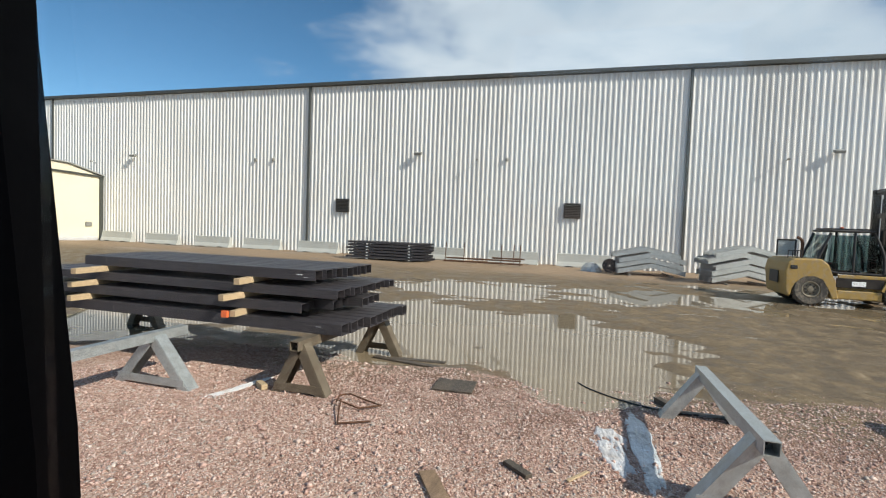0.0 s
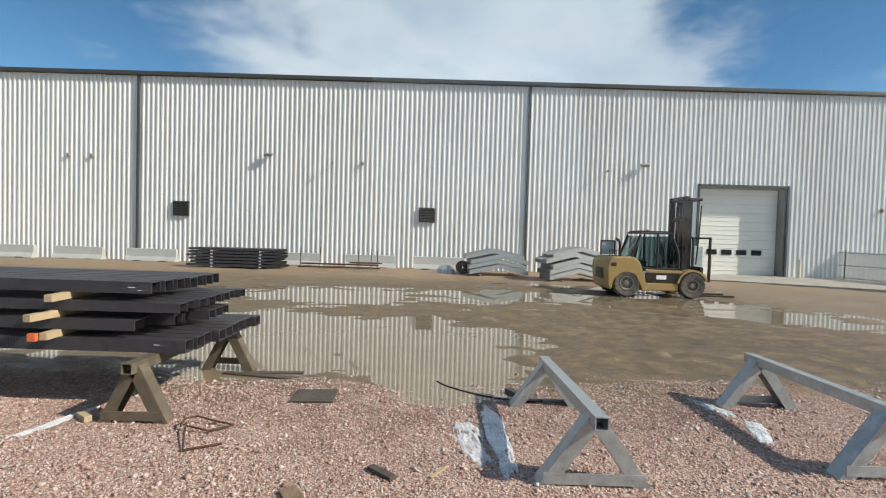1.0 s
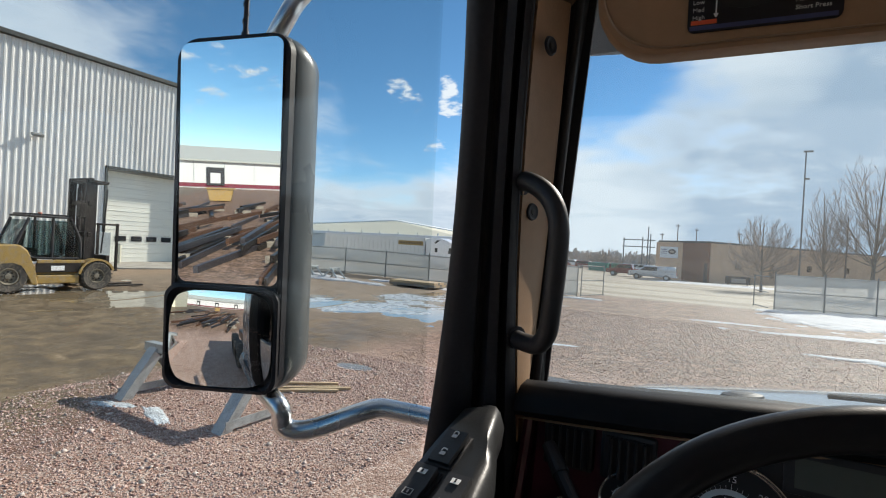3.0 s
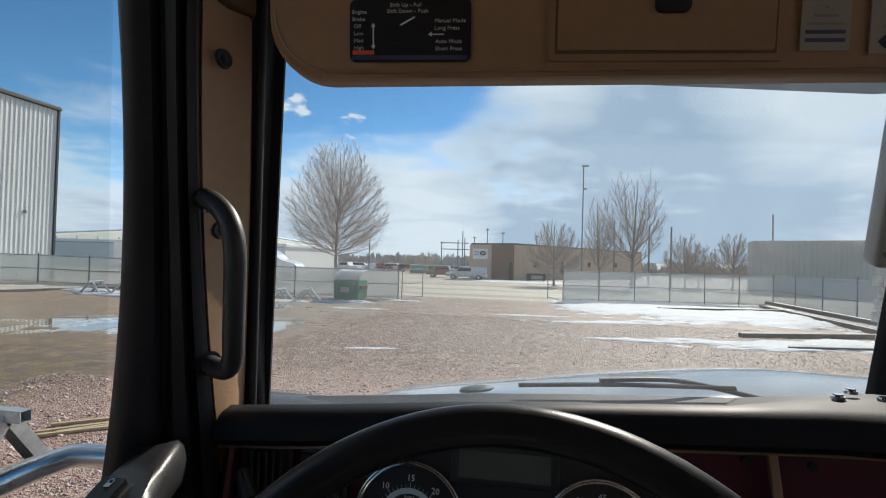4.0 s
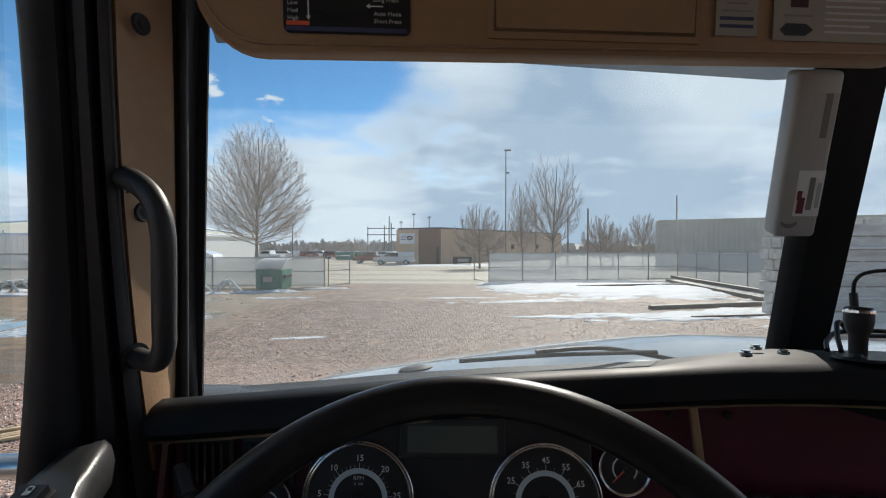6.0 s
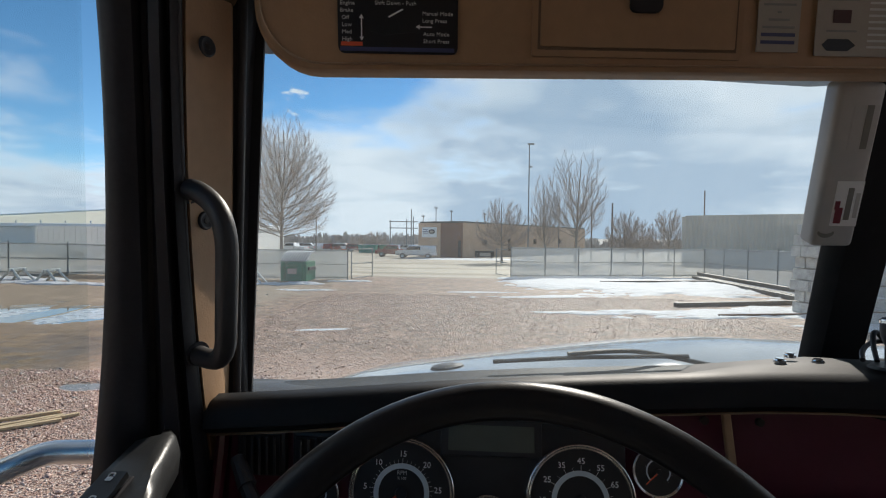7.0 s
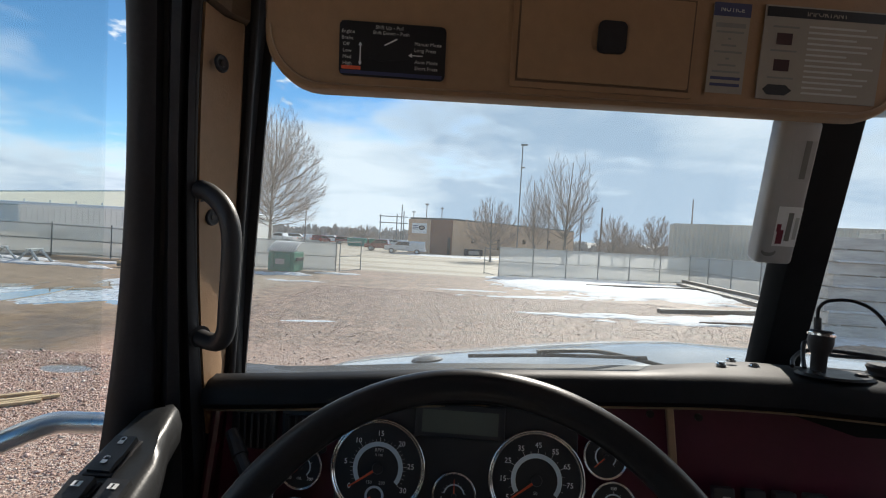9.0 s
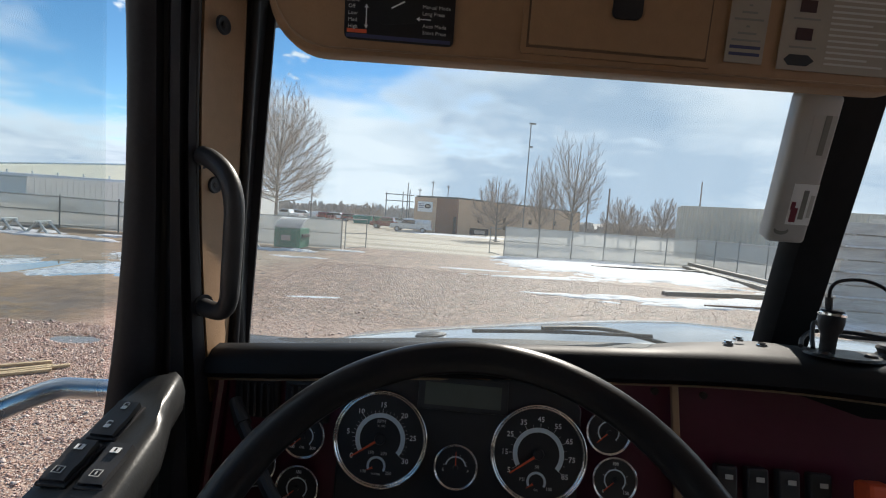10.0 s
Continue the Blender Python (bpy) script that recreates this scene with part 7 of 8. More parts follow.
# windshield in two swept halves
shield = thing("windshield", "split truck windshield with a black dotted border", "windshield", (0.25, 1.1, 2.1), kind="structure")
LB, LT, RB, RT = Vector((-0.205, 1.118, 2.06)), Vector((-0.10, 0.945, 2.74)), Vector((0.685, 1.290, 2.06)), Vector((0.622, 1.020, 2.74))
part("pane", prism([LB, RB, RT, LT], (0, 0.005, 0)), "shield", shield).visible_shadow = False
RB2, RT2, SB, ST = Vector((0.750, 1.290, 2.06)), Vector((0.685, 1.020, 2.74)), Vector((1.60, 1.10, 2.06)), Vector((1.50, 0.93, 2.74))
part("pane", prism([RB2, SB, ST, RT2], (0, 0.005, 0)), "shield", shield).visible_shadow = False
frit = []
for z0, z1 in ((2.06, 2.74),):
    a0, a1 = at_z(*GLASS_L, z0) + Vector((-0.03, -0.002, 0)), at_z(*GLASS_L, z1) + Vector((-0.03, -0.002, 0))
    b0, b1 = at_z(*GLASS_L, z0) + Vector((0.0, 0.004, 0)), at_z(*GLASS_L, z1) + Vector((0.0, 0.004, 0))
    frit = [a0, b0, b1, a1]
part("border", prism(frit, (0, 0.004, 0)), "seal", shield)
dots = bmesh.new()
for i in range(150):
    z = 2.1 + 0.0042 * i
    for j in range(3):
        c = at_z(*GLASS_L, z) + Vector((0.0016 + 0.0034 * j, 0.0045, 0.0021 * (j % 2)))
        s = 0.0009 - 0.00018 * j
        vs = [dots.verts.new(c + Vector(q)) for q in ((s, 0, 0), (0, 0, s), (-s, 0, 0), (0, 0, -s))]
        dots.faces.new(vs)
tagged(part("border_dots", dots, "seal", shield), kind="stuff")

post = thing("windshield_post", "black centre post between the windshield halves", "pillar", (0.69, 1.18, 2.1), kind="structure")
prow = []
for z, xl, xr, y in ((2.08, 0.678, 0.755, 1.262), (2.2, 0.667, 0.743, 1.214), (2.4, 0.6485, 0.724, 1.134), (2.6, 0.630, 0.704, 1.0535), (2.76, 0.615, 0.688, 0.99)):
    prow.append([(xl, y + 0.004, z), (xl + 0.012, y - 0.012, z), (xr - 0.004, y - 0.012, z), (xr + 0.008, y + 0.004, z), (xr + 0.008, y + 0.022, z), (xl, y + 0.022, z)])
part("post", loft(prow, True), "dashtop", post, "", 40)

# ---- dashboard ----
dash = thing("dashboard", "black padded truck dashboard with burgundy panels and round gauges", "dashboard", (0.5, 1.0, 1.6))
XS = [-0.186, -0.176, -0.15, -0.05, 0.1, 0.25, 0.4, 0.5, 0.6, 0.7, 0.9, 1.2, 1.55]
YF = [1.000, 0.975, 0.968, 0.968, 0.980, 0.992, 1.002, 1.006, 0.998, 0.975, 0.955, 0.95, 0.95]
ZT = [2.118, 2.130, 2.134, 2.142, 2.153, 2.160, 2.165, 2.169, 2.172, 2.174, 2.176, 2.17, 2.15]
drows = []
fall = lambda x: min(max((0.52 - x) / 0.12, 0), 1)
for x, yf, zt in zip(XS, YF, ZT):
    low = zt - 0.040
    drows.append([(x, yf + 0.045, low - 0.006), (x, yf + 0.006, low), (x, yf - 0.002, low + 0.008), (x, yf + 0.001, zt - 0.016), (x, yf + 0.012, zt - 0.004), (x, yf + 0.03, zt), (x, yf + 0.07, zt + 0.003 - 0.026 * fall(x)), (x, yf + 0.13, zt - 0.004 - 0.055 * fall(x)), (x, yf + 0.26, zt - 0.05), (x, yf + 0.26, zt - 0.2), (x, yf + 0.10, zt - 0.2)])
part("top_pad", loft(drows, True), "dashtop", dash, "black grained dash pad", 50)
for x, y, z in ((0.537, 1.076, 2.174), (0.582, 1.073, 2.175), (0.561, 1.096, 2.177)):
    b = part("bolt", rod((x, y, z - 0.002), (x, y, z + 0.003), 0.005, n=6), "chrome", dash, "small bright bolt head")
    part("washer", rod((x, y, z - 0.003), (x, y, z + 0.0005), 0.007, n=20), "chrome", b)
# burgundy fascia under the pad
frows = []
for x, y in ((-0.168, 1.015), (-0.15, 0.998), (0.0, 0.996), (0.12, 1.004), (0.30, 1.015), (0.45, 1.050), (0.60, 1.045), (0.9, 1.01), (1.5, 1.0)):
    frows.append([(x, y - 0.0, 2.104 + 0.05 * max(0, x)), (x, y - 0.004, 2.06), (x, y - 0.02, 1.95), (x, y - 0.04, 1.75), (x, y + 0.04, 1.75), (x, y + 0.05, 2.104 + 0.05 * max(0, x))])
part("fascia", loft(frows, True), "burgundy", dash, "dark burgundy fascia", 40)
part("fascia_edge", tube([(-0.160, 0.994, 2.090), (-0.166, 0.993, 2.03), (-0.178, 0.985, 1.9), (-0.19, 0.97, 1.75)], 0.008, 8), "burgundy", dash, "burgundy edge strip")
part("pad_piping", tube([(x + 0.002, y + 0.012, z - 0.044) for x, y, z in list(zip(XS, YF, ZT))[1:10]], 0.0017, 6, per=3), "brass", dash)
part("divider_strip", prism([(0.445, 1.040, 2.128), (0.455, 1.040, 2.128), (0.480, 1.022, 1.90), (0.468, 1.022, 1.90)], (0, -0.008, 0), bevel=0.002), "brass", dash, "slanting brass divider strip")
for p in ((0.425, 1.034, 2.108), (0.490, 1.034, 2.108)):
    part("screw", rod(p, Vector(p) + Vector((0, -0.004, 0)), 0.005, n=12), "darksteel", dash)
for x0, x1 in ((-0.138, -0.078), (-0.070, -0.010)):
    v = part("air_vent", box((x1 - x0, 0.012, 0.056), ((x0 + x1) / 2, 0.989, 2.067), bevel=0.004), "vinyl", dash, "black air vent")
    part("opening", box((x1 - x0 - 0.012, 0.004, 0.046), ((x0 + x1) / 2, 0.9815, 2.067)), "seal", v)
    for k in range(5):
        part("slat", box((0.0025, 0.010, 0.044), (x0 + 0.012 + k * (x1 - x0 - 0.024) / 4, 0.979, 2.067), turn(0, 0, 20)), "vinyl", v)
for k, x in enumerate((0.52, 0.56, 0.60, 0.64)):
    v = part("rocker_switch", box((0.028, 0.014, 0.045), (x, 1.012, 2.0), turn(-12, 0, 0), 0.003), "vinyl", dash)
    part("legend", box((0.010, 0.001, 0.006), (x, 1.0025, 2.012), turn(-12, 0, 0)), "dimink", v)
part("parking_knob", box((0.036, 0.03, 0.036), (0.690, 0.985, 2.012), turn(-12, 0, 0), 0.006), "needle", dash, "red square parking brake knob")

# instrument cluster
CL = Matrix(((1, 0, 0, 0.1625), (0, 0.198, -0.980, 0.978), (0, 0.980, 0.198, 2.033), (0, 0, 0, 1)))
part("cluster_panel", prism([CL @ Vector(p) for p in ((-0.155, -0.12, -0.01), (0.155, -0.12, -0.01), (0.158, 0.055, -0.01), (0.135, 0.086, -0.01), (-0.135, 0.086, -0.01), (-0.158, 0.055, -0.01))], (CL.to_3x3() @ Vector((0, 0, 0.006))), bevel=0.002), "dial", dash, "black gauge panel")
part("display_frame", prism([CL @ Vector((a, b, -0.004)) for a, b in ((-0.056, 0.040), (0.062, 0.040), (0.062, 0.083), (-0.056, 0.083))], CL.to_3x3() @ Vector((0, 0, 0.004)), bevel=0.0015), "vinyl", dash)
part("display", prism([CL @ Vector((a, b, 0.0)) for a, b in ((-0.047, 0.0465), (0.053, 0.0465), (0.053, 0.0755), (-0.047, 0.0755))], CL.to_3x3() @ Vector((0, 0, 0.0012))), "lcd", dash, "dim grey-green display")


def gauge(u, v, r, numbers, a0, a1, needle_at, sub=(), ticks=5, words=(), simple=False):
    """A round gauge: chrome bezel, black face, printed scale, needle."""
    m = CL @ Matrix.Translation((u, v, 0))
    g = part("gauge", lathe([(0, 0.0), (r * 0.90, 0.0), (r * 0.90, -0.004)], None, m, 48), "dial", dash, "round black gauge with white numerals and a chrome bezel")
    part("bezel", lathe([(r * 0.895, 0.0), (r * 0.900, r * 0.030), (r * 0.912, r * 0.046), (r * 0.926, r * 0.050), (r * 0.938, r * 0.044), (r * 0.945, r * 0.052), (r * 0.958, r * 0.070), (r * 0.975, r * 0.076), (r * 0.992, r * 0.064), (r * 1.003, r * 0.036), (r * 1.008, -0.004)], None, m, 48), "chrome", g, "chrome bezel", 60)

    def pt(a, rr, h=0.0008):
        return m @ Vector((rr * math.cos(radians(a)), rr * math.sin(radians(a)), h))
    r0, r1 = (0.43, 0.525) if not simple else (0.42, 0.485)
    arc = [a0 + (a1 - a0) * k / 40 for k in range(41)]
    bm = bmesh.new()
    rowa, rowb = [bm.verts.new(pt(a, r * r0)) for a in arc], [bm.verts.new(pt(a, r * r1)) for a in arc]
    for k in range(40):
        bm.faces.new((rowa[k], rowa[k + 1], rowb[k + 1], rowb[k]))
    part("scale_ring", bm, "dialgrey", g)
    bm = bmesh.new()
    n = (len(numbers) - 1) * ticks if numbers else 8
    for k in range(n + 1):
        a = a0 + (a1 - a0) * k / n
        w = 0.45 if k % ticks else 0.75
        q = [pt(a + s * w * 0.055 / r * 0.6, r * rr, 0.0012) for s, rr in ((-1, r1 - 0.02), (1, r1 - 0.02), (1, r1 + (0.06 if k % ticks else 0.09)), (-1, r1 + (0.06 if k % ticks else 0.09)))]
        bm.faces.new([bm.verts.new(p) for p in q])
    part("ticks", bm, "ink", g)
    if numbers:
        for k, s in enumerate(numbers):
            if not s:
                continue
            a = a0 + (a1 - a0) * k / (len(numbers) - 1)
            bm = letters(s, r * (0.150 if not simple else 0.19), m @ Matrix.Translation((r * (0.69 if not simple else 0.70) * math.cos(radians(a)), r * (0.69 if not simple else 0.70) * math.sin(radians(a)), 0.001)))
            part("numeral", bm, "ink", g)
    for s, size, du, dv in words:
        part("lettering", letters(s, size, m @ Matrix.Translation((du, dv, 0.001))), "dimink", g)
    a = radians(needle_at)
    d, s = Vector((math.cos(a), math.sin(a), 0)), Vector((-math.sin(a), math.cos(a), 0))
    part("needle", prism([m @ (d * -r * 0.08 + s * r * 0.03 + Vector((0, 0, 0.003))), m @ (d * -r * 0.08 - s * r * 0.03 + Vector((0, 0, 0.003))), m @ (d * r * 0.70 - s * r * 0.012 + Vector((0, 0, 0.003))), m @ (d * r * 0.70 + s * r * 0.012 + Vector((0, 0, 0.003)))], CL.to_3x3() @ Vector((0, 0, 0.001))), "needle", g, "orange needle")
    part("hub", lathe([(0, 0.005), (r * 0.10, 0.005), (r * 0.12, 0.002)], None, m, 20), "dial", g)
    for su, sv, sr, sn, sa in sub:
        mm = m @ Matrix.Translation((su, sv, 0.0012))
        bm = bmesh.new()
        ra = [bm.verts.new(mm @ Vector((sr * 0.75 * math.cos(radians(t)), sr * 0.75 * math.sin(radians(t)), 0))) for t in range(-30, 211, 12)]
        rb_ = [bm.verts.new(mm @ Vector((sr * math.cos(radians(t)), sr * math.sin(radians(t)), 0))) for t in range(-30, 211, 12)]
        for k in range(len(ra) - 1):
            bm.faces.new((ra[k], ra[k + 1], rb_[k + 1], rb_[k]))
        part("small_scale", bm, "dialgrey", g)
        for s, t in sn:
            part("small_numeral", letters(s, sr * 0.45, mm @ Matrix.Translation((sr * 1.45 * math.cos(radians(t)), sr * 1.45 * math.sin(radians(t)), 0))), "dimink", g)
        t = radians(sa)
        dd, ss = Vector((math.cos(t), math.sin(t), 0)), Vector((-math.sin(t), math.cos(t), 0))
        part("small_needle", prism([mm @ (ss * sr * 0.12 + dd * sr * 0.4), mm @ (ss * -sr * 0.12 + dd * sr * 0.4), mm @ (dd * sr * 1.2)], CL.to_3x3() @ Vector((0, 0, 0.001))), "needle", g)


gauge(-0.1005, -0.003, 0.0622, ["0", "5", "10", "15", "20", "25", "30"], 214, -36, 214, sub=((-0.002, -0.034, 0.0125, (("150", 118), ("200", 62), ("100", 205), ("250", -25)), 205),), words=(("RPM", 0.0062, 0, 0.022), ("X 100", 0.0042, 0, 0.016), ("WATER", 0.0035, -0.002, -0.044)))
gauge(0.1045, -0.003, 0.0622, ["5", "15", "25", "35", "45", "55", "65", "75", "85"], 212, -36, 216, ticks=2, sub=((-0.001, -0.034, 0.0125, (("50", 90), ("PSI", 175), ("100", -25)), 215),), words=(("OIL", 0.0035, -0.001, -0.044),))
gauge(0.0, -0.029, 0.0285, [], 170, 10, 92, simple=True, words=(("E", 0.005, -0.016, -0.004), ("F", 0.005, 0.016, -0.004)))
gauge(0.202, -0.026, 0.0285, ["0", "", "100", "", "150"], 225, -45, 222, ticks=2, simple=True)
gauge(-0.202, -0.009, 0.0285, ["100", "", "", "", "300"], 225, -45, 222, ticks=2, simple=True, words=(("OIL", 0.0045, 0, -0.014),))
gauge(-0.262, -0.050, 0.0285, ["40", "60", "80"], 225, -45, 215, ticks=3, simple=True)
gauge(-0.203, -0.074, 0.0285, ["90", "180", "270"], 225, -45, 220, ticks=3, simple=True)
gauge(0.192, 0.032, 0.0285, [], 225, -45, 222, simple=True)
gauge(0.175, -0.080, 0.0285, [], 225, -45, 222, simple=True)

# ---- steering wheel ----
SW_C, TILT = Vector((0.179, 0.666, 2.038)), 0.839
U, V = Vector((1, -0.007, 0)).normalized(), Vector((0, math.cos(TILT), math.sin(TILT)))
WN = U.cross(V)
SW = Matrix((( U.x, V.x, WN.x, SW_C.x), (U.y, V.y, WN.y, SW_C.y), (U.z, V.z, WN.z, SW_C.z), (0, 0, 0, 1)))
wheel = thing("steering_wheel", "large black leather steering wheel", "steering wheel", SW_C)
RM, RT_ = 0.2135, 0.0155
ring = [(RM + RT_ * math.cos(a), RT_ * 0.95 * math.sin(a)) for a in (2 * math.pi * k / 16 for k in range(17))]
part("rim", lathe(ring, None, SW, 96), "leather", wheel, "", 180)
for ang in (-22, 202):
    a = radians(ang)
    c, s = math.cos(a), math.sin(a)
    rowsw = []
    for t, w, h, zz in ((0.05, 0.034, 0.012, -0.045), (0.11, 0.026, 0.010, -0.036), (0.16, 0.024, 0.009, -0.022), (0.195, 0.034, 0.010, -0.008), (0.212, 0.050, 0.011, 0.0)):
        ctr = Vector((t * c, t * s, zz))
        sd = Vector((-s, c, 0))
        rowsw.append([SW @ (ctr + sd * (w * math.cos(q)) + Vector((0, 0, h * math.sin(q)))) for q in (2 * math.pi * k / 10 for k in range(10))])
    part("spoke", loft(rowsw, True), "leather", wheel, "", 60)
part("hub", lathe([(0, -0.012), (0.055, -0.016), (0.078, -0.028), (0.082, -0.055), (0.06, -0.08)], None, SW, 32), "vinyl", wheel, "", 50)
col = thing("steering_column", "black steering column shroud behind the wheel", "steering column", SW @ Vector((0, 0, -0.2)))
part("shroud", lathe([(0, -0.07), (0.05, -0.07), (0.06, -0.12), (0.065, -0.42)], None, SW, 24), "vinyl", col, "", 50)
lev = part("stalk", tube([SW @ Vector((-0.05, 0.0, -0.12)), Vector((-0.02, 0.86, 1.99)), Vector((-0.09, 0.92, 2.045)), Vector((-0.115, 0.945, 2.066))], 0.008, 10), "vinyl", col, "black stalk with a bright tip")
part("knob", rod((-0.100, 0.930, 2.054), (-0.122, 0.952, 2.074), 0.010, 0.008, 14), "vinyl", lev)

# ---- overhead console above the windshield ----
vis = thing("overhead_console", "tan overhead console with a storage door and stickers", "console", (0.29, 0.95, 2.5))


def face(x, z, out=0.0):
    """A point on the console's face."""
    return Vector((x, 0.921 + 0.092 * (x - 0.002) - 0.10 * (z - 2.515) - out, z))


outl = []
for cx, cz, a0, a1 in ((-0.024, 2.561, 180, 270), (0.628, 2.568, 270, 360)):
    outl += [(cx + 0.062 * math.cos(radians(a)), cz + 0.062 * math.sin(radians(a))) for a in np.linspace(a0, a1, 9)]
outl += [(0.690, 2.80), (-0.086, 2.80)]
fr0 = [face(x, z) for x, z in outl]
ctr = Vector((0.29, 0, 2.64))
bmv = bmesh.new()
vr = []
for k, (dy, inset) in enumerate(((0.0, 0.010), (0.003, 0.003), (0.010, 0.0), (0.022, 0.0), (0.060, 0.25))):
    vr.append([Vector((p.x + (ctr.x - p.x) * inset * 1.2 * (0.25 if k == 4 else 1), p.y + dy, p.z + (0.05 + (2.64 - p.z)) * inset * 0.9)) for p in fr0])
part("shell", loft(vr, True, True, bmv), "tan", vis, "", 35)
part("stitching", tube([face(x + (0.29 - x) * 0.022, z + 0.007, 0.0015) for x, z in outl[:18]], 0.0012, 5, per=0), "brass", vis)


def tag(x0, x1, z0, z1, matl, name, label, out=0.0016, parent=None, thick=0.0012, rad=0.0):
    q = [(x0, z0), (x1, z0), (x1, z1), (x0, z1)]
    if rad:
        q = [(cx + rad * math.cos(radians(a)), cz + rad * math.sin(radians(a))) for cx, cz, s in ((x1 - rad, z1 - rad, 0), (x0 + rad, z1 - rad, 90), (x0 + rad, z0 + rad, 180), (x1 - rad, z0 + rad, 270)) for a in (s, s + 30, s + 60, s + 90)]
    return part(name, prism([face(x, z, out) for x, z in q], (0, -thick, 0)), matl, parent or vis, label)


fm = lambda x, z, out=0.0032, rot=0: Matrix.Translation(face(x, z, out)) @ turn(90 - 5.7, 0, 5.3) @ turn(0, 0, rot)
# storage door
tag(0.200, 0.420, 2.517, 2.632, "tan", "door_frame", "", 0.0, thick=0.003, rad=0.003)
tag(0.206, 0.414, 2.5235, 2.627, "headliner", "door_gap", "", 0.0031, thick=0.0004)
dr = tag(0.2085, 0.4115, 2.526, 2.6245, "tan", "storage_door", "", 0.0036, thick=0.002, rad=0.002)
tag(0.299, 0.333, 2.560, 2.596, "seal", "latch", "black square latch", 0.0058, dr, 0.003, 0.007)
# gear selector sticker
stk = tag(0.001, 0.1235, 2.5165, 2.577, "sticker", "selector_sticker", "black sticker on engine brake and shifting", rad=0.006)
for s, size, x, z, al in (("Shift Up - Pull", 0.0058, 0.058, 2.5715, "CENTER"), ("Shift Down - Push", 0.0058, 0.060, 2.5655, "CENTER"), ("Engine", 0.0058, 0.0035, 2.565, "LEFT"), ("Brake", 0.0058, 0.0035, 2.558, "LEFT"), ("Off", 0.0058, 0.005, 2.551, "LEFT"), ("Low", 0.0058, 0.005, 2.544, "LEFT"), ("Med", 0.0058, 0.005, 2.537, "LEFT"), ("High", 0.0058, 0.005, 2.530, "LEFT"), ("Manual Mode", 0.0058, 0.087, 2.556, "LEFT"), ("Long Press", 0.0058, 0.087, 2.549, "LEFT"), ("Auto Mode", 0.0058, 0.088, 2.536, "LEFT"), ("Short Press", 0.0058, 0.088, 2.529, "LEFT")):
    part("lettering", letters(s, size, fm(x, z), align=al), "dimink", stk)
tag(0.004, 0.026, 2.5235, 2.5275, "needle", "orange_bar", "", 0.003, stk, 0.0003)
tag(0.003, 0.120, 2.5185, 2.5225, "navy", "print_bar", "", 0.003, stk, 0.0003)
tag(0.0245, 0.0258, 2.531, 2.552, "ink", "arrow_shaft", "", 0.003, stk, 0.0003)
for z, d in ((2.5545, -1), (2.5285, 1)):
    part("arrow_head", prism([face(0.02515, z, 0.003), face(0.0228, z + 0.004 * d, 0.003), face(0.0275, z + 0.004 * d, 0.003)], (0, -0.0003, 0)), "ink", stk)
part("arrow", prism([face(a, b, 0.003) for a, b in ((0.052, 2.5525), (0.0535, 2.5515), (0.068, 2.5595), (0.0665, 2.5605))], (0, -0.0003, 0)), "ink", stk)
part("arrow", prism([face(a, b, 0.003) for a, b in ((0.083, 2.5435), (0.083, 2.5425), (0.097, 2.5425), (0.097, 2.5435))], (0, -0.0003, 0)), "ink", stk)
part("arrow_head", prism([face(a, b, 0.003) for a, b in ((0.0805, 2.543), (0.0845, 2.5455), (0.0845, 2.5405))], (0, -0.0003, 0)), "ink", stk)
part("lever_drawing", prism([face(a, b, 0.003) for a, b in ((0.034, 2.538), (0.045, 2.548), (0.060, 2.551), (0.080, 2.549), (0.080, 2.538), (0.062, 2.536), (0.048, 2.534))], (0, -0.0003, 0)), "plastic", stk)
# paper notices
nt = tag(0.435, 0.4795, 2.526, 2.628, "paper", "notice", "pale printed notice with a navy heading")
tag(0.435, 0.4795, 2.613, 2.628, "navy", "heading", "", 0.003, nt, 0.0003)
part("lettering", letters("NOTICE", 0.008, fm(0.457, 2.6205)), "dimink", nt)
for k, (w, h) in enumerate(((0.036, 0.005), (0.033, 0.0022), (0.004, 0.002), (0.018, 0.0022), (0.034, 0.0022), (0.004, 0.002), (0.022, 0.0022), (0.034, 0.0022), (0.036, 0.0034), (0.036, 0.0034))):
    z = 2.603 - 0.0075 * k
    tag(0.457 - w / 2, 0.457 + w / 2, z - h / 2, z + h / 2, "navy" if k > 7 else "jamb", "print_line", "", 0.003, nt, 0.0003)
im = tag(0.497, 0.646, 2.523, 2.630, "paper", "notice", "large pale printed notice with dark symbols", rad=0.001)
tag(0.499, 0.644, 2.617, 2.628, "sticker", "heading", "", 0.003, im, 0.0003)
part("lettering", letters("IMPORTANT", 0.009, fm(0.572, 2.6225)), "paper", im)
for z in (2.5925, 2.5625):
    tag(0.514, 0.533, z - 0.0065, z + 0.0065, "darkmark", "symbol", "", 0.003, im, 0.0003)
part("symbol", prism([face(a, b, 0.003) for a, b in ((0.504, 2.534), (0.510, 2.540), (0.532, 2.540), (0.540, 2.534), (0.532, 2.528), (0.510, 2.528))], (0, -0.0003, 0)), "sticker", im)
for k in range(13):
    z = 2.608 - 0.0063 * k
    w = (0.07, 0.085, 0.06, 0.08, 0.075, 0.05)[k % 6]
    tag(0.552, 0.552 + w, z - 0.0011, z + 0.0011, "dimink", "print_line", "", 0.003, im, 0.0003)
